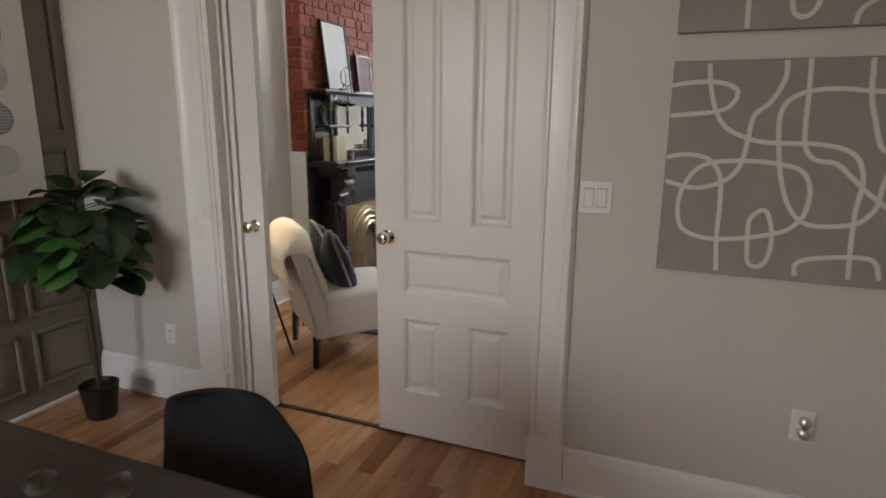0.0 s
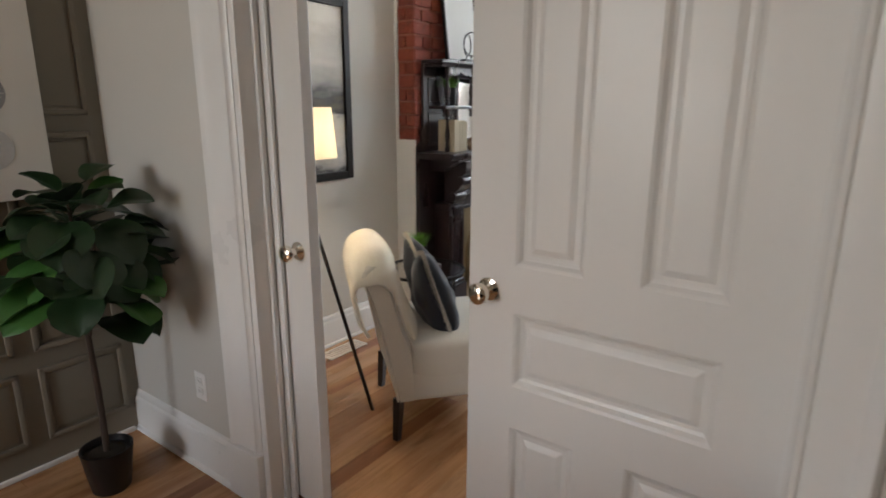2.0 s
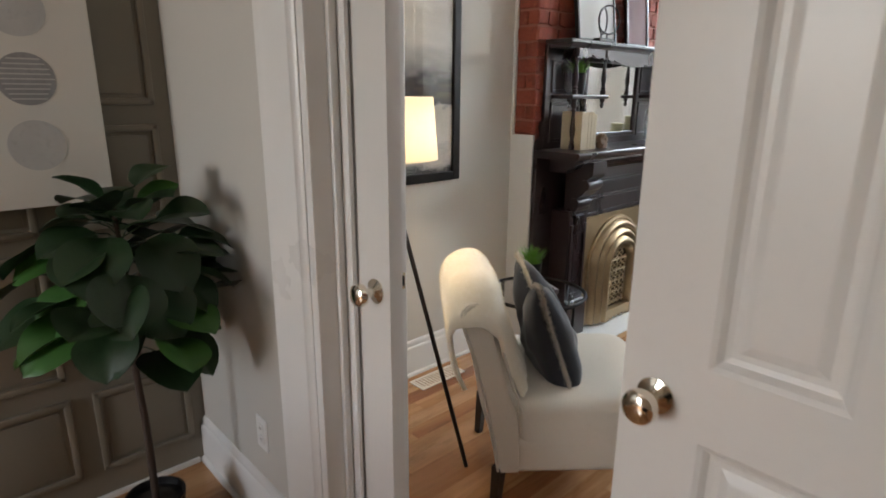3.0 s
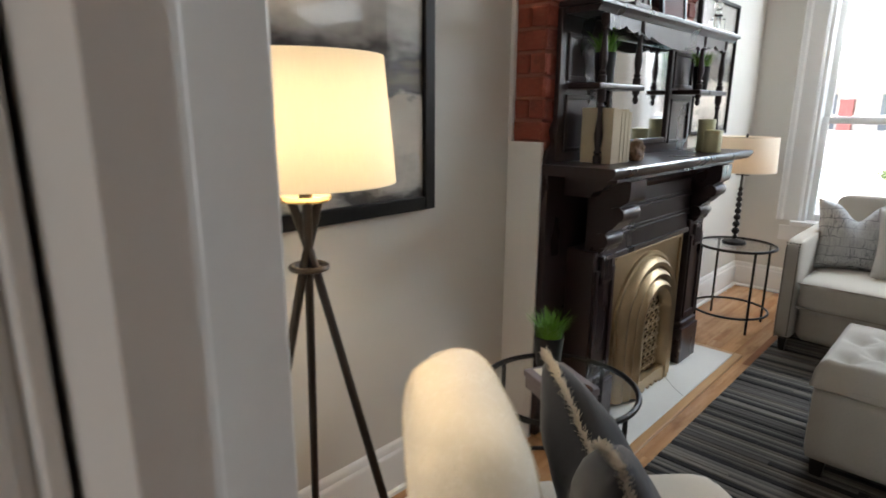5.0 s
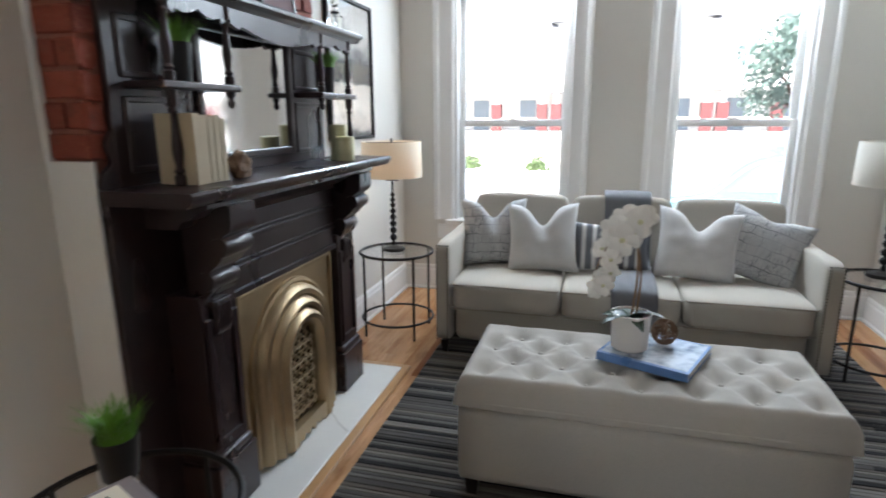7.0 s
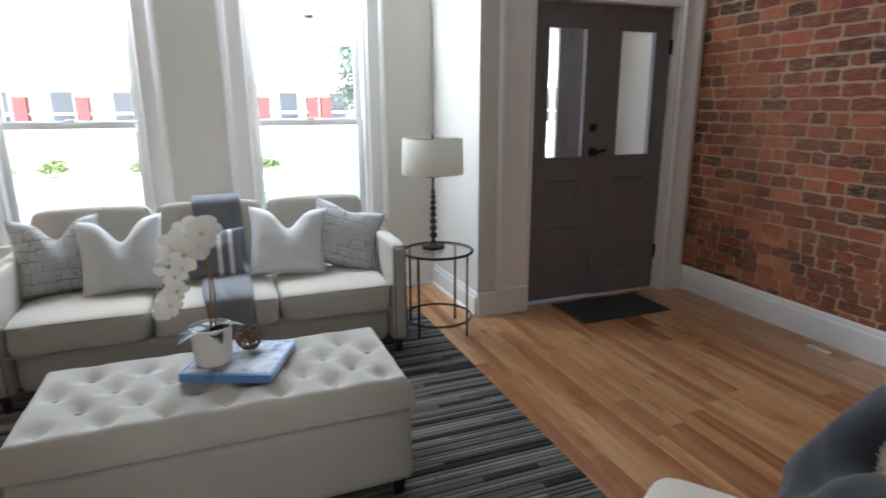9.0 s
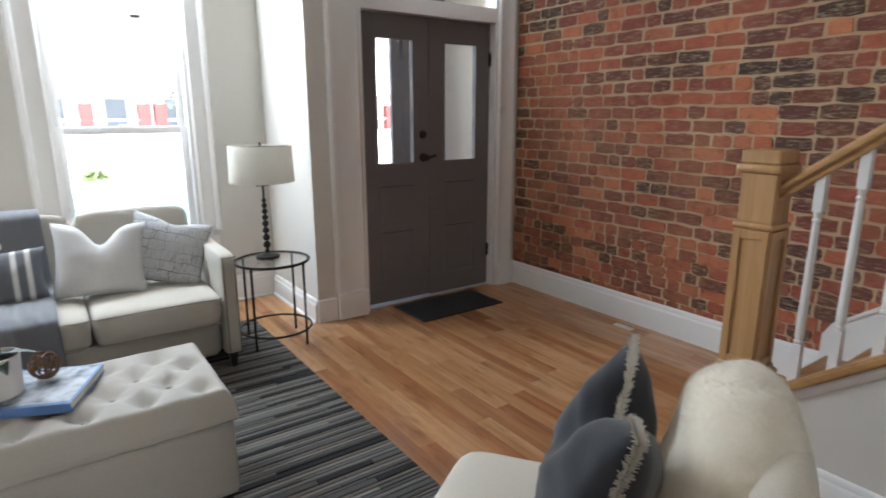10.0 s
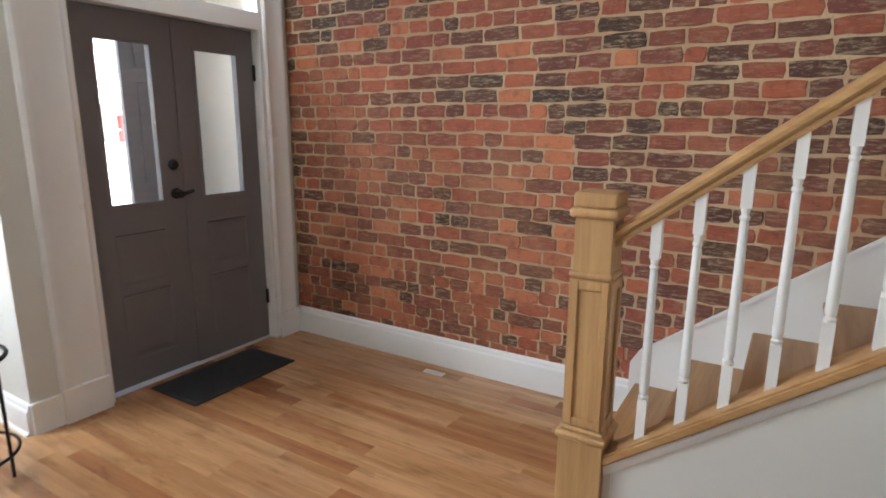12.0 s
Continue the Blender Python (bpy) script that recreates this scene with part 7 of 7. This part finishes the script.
for i in range(NLEAF):
    u = i / (NLEAF - 1)
    z = 0.745 + 0.42 * u + rn.uniform(-0.03, 0.03)
    a = i * 2.399 + rn.uniform(-0.3, 0.3)
    L = rn.uniform(0.15, 0.20) * (1.0 if u < 0.8 else 0.8)
    reach = (0.05 + 0.15 * math.sin(math.pi * min(1, u * 0.8 + 0.22))) * rn.uniform(0.5, 1.1)
    pitch = rn.uniform(-15, 28) if u < 0.8 else rn.uniform(-50, 0)
    k0 = Vector((-0.01, 0.005, z - 0.04))
    k1 = Vector((0.03 + reach * math.cos(a), 0.01 + reach * math.sin(a), z))
    x_lim = -2.43 + k1.x + L * math.cos(a)
    if x_lim < XL + 0.03:
        L *= max(0.5, 1 - (XL + 0.03 - x_lim) / L)
    lf = part("leaf", leaf_bm(L, L * rn.uniform(0.80, 1.0), rn.uniform(0.35, 0.9), 0.13, 12, 0.035, i, 1.5), "leaf_light" if rn.random() < 0.17 else "leaf", fig, smooth="all")
    mm = Matrix.Translation(k1) @ pose(0, 0, 0, rn.uniform(-25, 25), pitch, math.degrees(a))
    lf.matrix_local = mm
    part("leaf_stalk", tb([k0, k0.lerp(k1, 0.5) + Vector((0, 0, 0.01)), k1], 0.0022, 5), "leaf", lf, m=mm.inverted())

# black shell chair
ch_ = thing("dining_chair", "matt black moulded shell dining chair on thin legs", "dining chair", pose(-0.752, 0.955, 0, 0, 0, -4) @ Matrix.Diagonal((1.08, 1.0, 1.012, 1.0)))
b = bmesh.new()
rows = []
side = catmull([(0.0, 0.825, 0), (-0.012, 0.74, 0), (-0.035, 0.60, 0), (-0.07, 0.49, 0), (-0.14, 0.445, 0), (-0.26, 0.435, 0), (-0.36, 0.44, 0), (-0.40, 0.425, 0)], 4)
for k, p in enumerate(side):
    s = k / (len(side) - 1)
    hw_ = 0.195 + 0.045 * min(1, s * 2.2) if s < 0.75 else 0.225 - 0.03 * (s - 0.75) / 0.25
    if s < 0.14:
        hw_ *= 0.80 + 0.20 * (s / 0.14) ** 0.5
    row = []
    for i in range(17):
        u = i / 8 - 1
        curl = 0.075 * u * u
        back = max(0.0, 1 - s * 2)
        row.append(b.verts.new((u * hw_, p.x - curl * back, p.y + curl * 0.55 * (1 - back) * min(1, s * 2) - 0.012 * abs(u) ** 4 * (s < 0.06))))
    rows.append(row)
for a, c in zip(rows, rows[1:]):
    for i in range(16):
        b.faces.new((a[i], a[i + 1], c[i + 1], c[i]))
sh = part("shell", b, "black_plastic", ch_, "one-piece moulded seat and back", "all")
sh.modifiers.new("thick", "SOLIDIFY").thickness = 0.008
for sx_, y0_, y1_ in ((-1, -0.08, -0.02), (1, -0.08, -0.02), (-1, -0.32, -0.39), (1, -0.32, -0.39)):
    part("leg", tb([(sx_ * 0.13, y0_, 0.43), (sx_ * 0.20, y1_, 0.0)], [0.013, 0.009], 10), "black_metal", ch_, smooth=True)

# dining table
tab = thing("dining_table", "dark brown wooden dining table", "dining table")
part("tabletop", bx(-2.05, -0.43, -0.22, 0.735, 0.715, 0.752, 0.008), "table_wood", tab)
for x in (-1.95, -0.53):
    for y in (-0.12, 0.635):
        part("leg", bx(x - 0.04, x + 0.04, y - 0.04, y + 0.04, 0, 0.715, 0.006), "table_wood", tab)
part("apron", bx(-1.91, -0.57, 0.62, 0.645, 0.62, 0.715, 0.003), "table_wood", tab)
for x, y in ((-0.968, 0.585), (-0.812, 0.635)):
    t = thing("glass_dome", "clear glass tealight dome on the dining table", "glass", pose(x, y, 0.7525), "glass domes on the dining table")
    part("glass", ln([(0.026, 0), (0.030, 0.008), (0.030, 0.022), (0.024, 0.030), (0.010, 0.034), (0.001, 0.0345)], 24, caps=False), "glass", t, smooth=True)

# ---- outside ----
GZ = -0.85
b = bmesh.new()
g = [b.verts.new((x, y, GZ)) for x, y in ((-600, 7.6), (600, 7.6), (600, 900), (-600, 900))]
b.faces.new(g)
structure("ground", b, "pale_ground", "pale ground across the street with glare in its colour", "ground")
structure("front_yard", bx(-40, 40, 7.15, 10.2, GZ - 0.1, GZ + 0.03), "concrete", "pale concrete front pavement", "pavement")
structure("road", bx(-80, 80, 11.2, 18.5, GZ, GZ + 0.02), "asphalt", "grey asphalt street", "road")
structure("kerb", bx(-80, 80, 10.2, 11.2, GZ, GZ + 0.14, 0.02), "concrete", "pale concrete kerb strip", "pavement")
structure("far_pavement", bx(-80, 80, 18.5, 20.5, GZ, GZ + 0.14, 0.02), "concrete", "pale concrete pavement across the street", "pavement")
structure("porch_step", bx(0.2, 2.8, 6.9, 8.0, GZ, -0.03, 0.01), "concrete", "concrete entrance step", "pavement")


def row_house(x, w, h, y, label):
    t = thing("row_house", label, "house", pose(x, y, GZ), "row houses across the street")
    part("wall", bx(-w / 2, w / 2, 0, 8, 0, h), "facade", t, "white painted front")
    rf = part("roof", prism([(-0.5, h), (4, h + 2.2), (8.4, h)], 0, -w / 2 - 0.2, w / 2 + 0.2), "roof", t)
    part("porch_floor", bx(-w / 2, w / 2, -2.2, 0, 0, 1.35), "concrete", t)
    part("porch_roof", prism([(-2.5, 3.35), (-2.5, 3.5), (0, 4.0), (0, 3.35)], 0, -w / 2, w / 2), "facade", t)
    n = 4
    for k in range(n):
        xx = -w / 2 + 0.35 + k * (w - 0.7) / (n - 1)
        part("porch_column", bx(xx - 0.27, xx + 0.27, -2.2, -1.75, 1.35, 2.75, 0.02), "facade_red", t, "red painted porch pier")
        part("porch_post", bx(xx - 0.10, xx + 0.10, -2.1, -1.9, 2.75, 3.35), "facade", t)
    part("porch_rail", bx(-w / 2 + 0.35, w / 2 - 0.35, -2.02, -1.96, 1.95, 2.05), "facade", t)
    for k in range(3):
        xx = -w / 2 + w * (k + 0.5) / 3
        for z0, z1 in ((1.3, 3.0), (4.5, 6.1)):
            wd_ = part("window", bx(xx - 0.55, xx + 0.55, -0.06, 0.0, z0 - 0.08, z1 + 0.08), "trim", t)
            part("pane", bx(xx - 0.45, xx + 0.45, -0.08, -0.06, z0, z1), "dark_window", wd_)
    return t


for x, w, h in ((-24, 7.98, 6.8), (-16, 7.98, 7.0), (-8.0, 7.98, 6.7), (0.0, 7.98, 7.0), (8.0, 7.98, 6.8), (16.0, 7.98, 7.0), (24, 7.98, 6.7)):
    row_house(x, w, h, 36.0, "white two-storey row house with red porch piers")


def tree(x, y, h, r, seed):
    t = thing("street_tree", "leafy street tree across the road", "tree", pose(x, y, GZ))
    rnd_ = random.Random(seed)
    part("trunk", tb([(0, 0, 0), (0.05, 0, h * 0.3), (0.0, 0.1, h * 0.55)], [0.20, 0.15, 0.10], 10), "bark", t, smooth=True)
    clumps = []
    for k in range(9):
        a = k * 2.4
        e = Vector((math.cos(a) * r * rnd_.uniform(0.4, 0.9), math.sin(a) * r * rnd_.uniform(0.4, 0.9), h * rnd_.uniform(0.55, 0.95)))
        part("limb", tb([(0, 0, h * 0.35), e * 0.5 + Vector((0, 0, h * 0.22)), e], [0.08, 0.05, 0.02], 6), "bark", t)
        clumps.append((e, r * rnd_.uniform(0.35, 0.6)))
    vs, fs = [], []
    for i in range(5200):
        c, q = rnd_.choice(clumps)
        d = Vector((rnd_.gauss(0, 1), rnd_.gauss(0, 1), rnd_.gauss(0, 0.8))).normalized() * q * rnd_.uniform(0.3, 1.0)
        p = c + d
        n1 = Vector((rnd_.gauss(0, 1), rnd_.gauss(0, 1), rnd_.gauss(0, 1))).normalized()
        s1 = n1.orthogonal().normalized() * 0.09
        s2 = n1.cross(s1)
        k = len(vs)
        vs += [p - s1, p - s2 * 0.6, p + s1, p + s2 * 0.6]
        fs.append((k, k + 1, k + 2, k + 3))
    me_ = bpy.data.meshes.new("crown")
    me_.from_pydata(vs, [], fs)
    me_.materials.append(M["foliage"])
    c_ = new("crown", me_)
    c_.parent = t
    tagged(c_, kind="stuff")


tree(4.3, 21.5, 4.9, 1.6, 3)
tree(-13, 22, 6.5, 2.3, 6)
tree(12.5, 21.0, 5.5, 2.0, 9)


def shrub(x, y, r, seed):
    t = thing("shrub", "low green flowering shrub on the far lawn", "shrub", pose(x, y, GZ + 0.14), "shrubs across the street")
    rnd_ = random.Random(seed)
    vs, fs = [], []
    for i in range(500):
        p = Vector((rnd_.gauss(0, 0.45), rnd_.gauss(0, 0.35), abs(rnd_.gauss(0, 0.45)))) * r
        n1 = Vector((rnd_.gauss(0, 1), rnd_.gauss(0, 1), rnd_.gauss(0, 1))).normalized()
        s1 = n1.orthogonal().normalized() * 0.05
        s2 = n1.cross(s1)
        k = len(vs)
        vs += [p - s1, p - s2, p + s1, p + s2]
        fs.append((k, k + 1, k + 2, k + 3))
    me_ = bpy.data.meshes.new("leaves")
    me_.from_pydata(vs, [], fs)
    me_.materials.append(M["lawn"])
    l_ = new("leaves", me_)
    l_.parent = t
    tagged(l_, kind="stuff")


for k in range(7):
    shrub(-10.5 + k * 2.3 + 0.5 * math.sin(k * 2.1), 24.8 + 0.4 * math.sin(k), 0.55, k)

# parked car
car = thing("parked_car", "pale teal hatchback parked at the kerb", "car", pose(1.5, 12.6, GZ + 0.02) @ Matrix.Scale(1.1, 4))
body = catmull([(-2.1, 0.35, 0), (-2.15, 0.62, 0), (-2.0, 0.86, 0), (-1.2, 0.95, 0), (-0.6, 1.40, 0), (0.2, 1.50, 0), (1.2, 1.42, 0), (1.85, 0.98, 0), (2.1, 0.85, 0), (2.12, 0.40, 0)], 5)
b = prism([(p.x, p.y) for p in body] + [(2.1, 0.25), (-2.05, 0.25)], 1, -0.85, 0.85)
bmesh.ops.recalc_face_normals(b, faces=b.faces[:])
bmesh.ops.bevel(b, geom=[e for e in b.edges if abs(e.verts[0].co.y - e.verts[1].co.y) < 0.01], offset=0.07, segments=3, affect="EDGES")
part("body", b, "car_paint", car, smooth=True)
for s in (-1, 1):
    for x0, x1 in ((-0.75, 0.15), (0.25, 1.25)):
        part("side_window", prism([(x0 - (0.15 if x0 < 0 else 0), 0.98), (x0 + 0.25 if x0 < 0 else x0, 1.36), (x1, 1.38), (x1 + (0.2 if x1 > 1 else 0), 0.98)], 1, s * 0.852 - 0.004, s * 0.852 + 0.004), "dark_window", car)
for x in (-1.35, 1.35):
    for s in (-1, 1):
        w_ = part("wheel", ln([(0.20, -0.10), (0.31, -0.09), (0.32, 0.0), (0.31, 0.09), (0.20, 0.10)], 28, pose(x, s * 0.80, 0.32, 90, 0, 0)), "tyre", car, smooth=True)
        part("rim", ln([(0.19, 0), (0.17, 0.012), (0.04, 0.02), (0.002, 0.022)], 24, pose(x, s * 0.80 + s * 0.10, 0.32, 90 * s, 0, 0)), "steel", w_, smooth=True)

# ---- floor boards, last ----
structure("floor", bx(XL, 2.6, YB, YW, -0.0215, -0.012), "gap", "dark gap bed under the oak boards", "floor")


def plank_mesh(L, w=0.0804):
    b = bx(-w / 2, w / 2, -L / 2, L / 2, -0.012, 0.0, 0.0003, 1)
    me = bpy.data.meshes.new("plank")
    b.to_mesh(me)
    b.free()
    me.materials.append(M["floor_wood"])
    return me


fl = bpy.data.objects["floor"]
tagged(fl, "narrow honey oak strip floor boards with dark streaks", "floor")
PL = {L: plank_mesh(L) for L in (0.6, 0.9, 1.2, 1.5, 1.9)}
rnd = random.Random(5)
W, count = 0.0805, 0
rest_v, rest_f = [], []
x = XL + W / 2
while x < 2.6:
    y = YB - rnd.uniform(0, 1.0)
    while y < YW:
        L = rnd.choice((0.6, 0.9, 1.2, 1.5, 1.9))
        if y + L > YB + 0.05:
            c = y + L / 2
            near = (0.0 < x < 2.25 and 3.4 < c < 6.4) or (x < -0.1 and 0.9 < c < 3.6) or (x < -2.0 and 4.8 < c)
            if near and count < 300:
                share("plank", PL[L], fl, (x, c, rnd.uniform(-0.0002, 0.0)))
                count += 1
            else:
                k = len(rest_v)
                h2 = W / 2 - 0.0001
                z = rnd.uniform(-0.0002, 0.0)
                y0, y1 = y + 0.0005, y + L - 0.0005
                rest_v += [(x - h2, y0, z), (x + h2, y0, z), (x + h2, y1, z), (x - h2, y1, z), (x - h2, y0, z - 0.012), (x + h2, y0, z - 0.012), (x + h2, y1, z - 0.012), (x - h2, y1, z - 0.012)]
                rest_f += [(k, k + 1, k + 2, k + 3), (k, k + 4, k + 5, k + 1), (k + 1, k + 5, k + 6, k + 2), (k + 2, k + 6, k + 7, k + 3), (k + 3, k + 7, k + 4, k)]
        y += L
    x += W
me = bpy.data.meshes.new("planks")
me.from_pydata(rest_v, [], rest_f)
me.materials.append(M["floor_wood"])
ob = new("planks", me)
ob.parent = fl
tagged(ob, kind="stuff")


# ---- bricks, last ----
def brick_rings(hl, hh, back, face, out, r):
    """Three uneven outlines of a brick: at its back, at its arris and on its face."""
    pts = [(-hl + 0.003, -hh + 0.003), (-hl / 3, -hh), (hl / 3, -hh), (hl - 0.003, -hh + 0.003), (hl, 0), (hl - 0.003, hh - 0.003), (hl / 3, hh), (-hl / 3, hh), (-hl + 0.003, hh - 0.003), (-hl, 0)]
    pts = [(y + r.uniform(-0.0055, 0.0055), z + r.uniform(-0.0046, 0.0046)) for y, z in pts]
    k1, k2 = 1 - 0.0030 / hl, 1 - 0.0030 / hh
    ring = [(back, y, z) for y, z in pts] + [(face - out * 0.0028, y, z) for y, z in pts]
    return ring + [(face + out * r.uniform(-0.0015, 0.0015), y * k1, z * k2) for y, z in pts]


def brick_faces(k):
    fs = [(k + q + i, k + q + (i + 1) % 10, k + q + 10 + (i + 1) % 10, k + q + 10 + i) for q in (0, 10) for i in range(10)]
    return fs + [tuple(range(k + 20, k + 30))]


def brick_mesh(L, H, D, material, seed):
    me = bpy.data.meshes.new("brick")
    me.from_pydata(brick_rings(L / 2, H / 2, -D, 0.0, 1, random.Random(seed)), [], brick_faces(0))
    me.materials.append(M[material])
    return me


def brick_wall(parent, x, out, y0, y1, z0, z1, course, material, near, cap, seed, length=0.205, headers=lambda y, z, row: 0.24, other="", share_of=lambda y, z: 0.0, low_course=1.0):
    """Bricks on the face x, standing out along out; near(y, z) says which are pieces of their own, share_of(y, z) how many are of the other batch."""
    r = random.Random(seed)
    Hb = course - 0.0108
    kinds = {}
    sizes = (1, 0.92, 0.82, 0.60, 0.52, 0.46)
    for L in [length * k for k in sizes]:
        for batch in (material, other or material):
            kinds[round(L, 3), batch] = [brick_mesh(L - 0.0095, Hb, 0.03, batch, seed + i) for i in range(8)]
    vs, fs, ids, made, z, row = [], [], [], 0, z0 + course / 2, 0
    while z < z1:
        y = y0 - (length / 2 if row % 2 else 0) - r.uniform(0, 0.04)
        while y < y1:
            head = r.random() < headers(y, z, row)
            L = round(length * (r.choice(sizes[3:]) if head else r.choice(sizes[:3])), 3)
            a, c = max(y, y0), min(y + L, y1)
            if c - a > 0.03:
                cy, zz, dx, tilt = (a + c) / 2, z + 0.009 * noise.noise(Vector(((a + c) * 0.9, z * 2.5, seed))), r.uniform(-0.003, 0.003), r.uniform(-0.012, 0.012)
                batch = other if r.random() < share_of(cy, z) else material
                if c - a > L - 0.001 and near(cy, z) and made < cap:
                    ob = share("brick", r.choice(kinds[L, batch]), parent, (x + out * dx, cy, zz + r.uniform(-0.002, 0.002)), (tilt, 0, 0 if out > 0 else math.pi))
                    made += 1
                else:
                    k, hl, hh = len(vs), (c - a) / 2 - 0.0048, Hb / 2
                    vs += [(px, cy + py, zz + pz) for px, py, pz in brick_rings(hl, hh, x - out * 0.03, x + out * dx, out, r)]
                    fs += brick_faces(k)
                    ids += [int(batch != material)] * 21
            y += L
        z += course * (low_course if z < 0.6 else 1.0)
        row += 1
    me = bpy.data.meshes.new("bricks")
    me.from_pydata(vs, [], fs)
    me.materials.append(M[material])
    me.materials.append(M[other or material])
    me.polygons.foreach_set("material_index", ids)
    me.update()
    ob = new("bricks", me)
    ob.parent = parent
    tagged(ob, kind="stuff")


# plum share rises up the stairs: partly real bricks, partly painted-in dimmer light
brick_wall(bpy.data.objects["wall_brick_backing"], XR, -1, -1.4, YD, 0.0, 5.4, 0.0785, "brick", lambda y, z: 2.75 < y < 5.3 and 0.15 < z < 1.95, 300, 11, 0.21, lambda y, z, row: (0.8 if z < 0.62 else 0.85 if row % 6 == 2 else 0.42 if z < 1.7 and y > 4.0 else 0.22), "brick_plum_dim",
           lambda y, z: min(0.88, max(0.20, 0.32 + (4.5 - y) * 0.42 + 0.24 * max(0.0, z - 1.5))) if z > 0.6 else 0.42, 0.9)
ch = bpy.data.objects["wall_chimney_backing"]
brick_wall(ch, CX, 1, CY0, CY1, 1.225, CEIL, 0.081, "brick_chimney", lambda y, z: z < 2.3, 120, 21)
# bricks of the chimney's cheek
r = random.Random(8)
z, row = 1.225 + 0.040, 0
while z < CEIL:
    cuts = (XL + 0.02, XL + 0.085, CX) if row % 2 else (XL + 0.02, CX)
    for a, c in zip(cuts, cuts[1:]):
        b = bx(a + 0.004, c - 0.003, CY0 + r.uniform(-0.003, 0.003), CY0 + 0.03, z - 0.0345, z + 0.0345, 0.004, 1)
        for v in b.verts:
            v.co += Vector((r.uniform(-0.002, 0.002), r.uniform(-0.002, 0.002), r.uniform(-0.002, 0.002)))
        part("brick", b, "brick_chimney", ch)
    z += 0.081
    row += 1
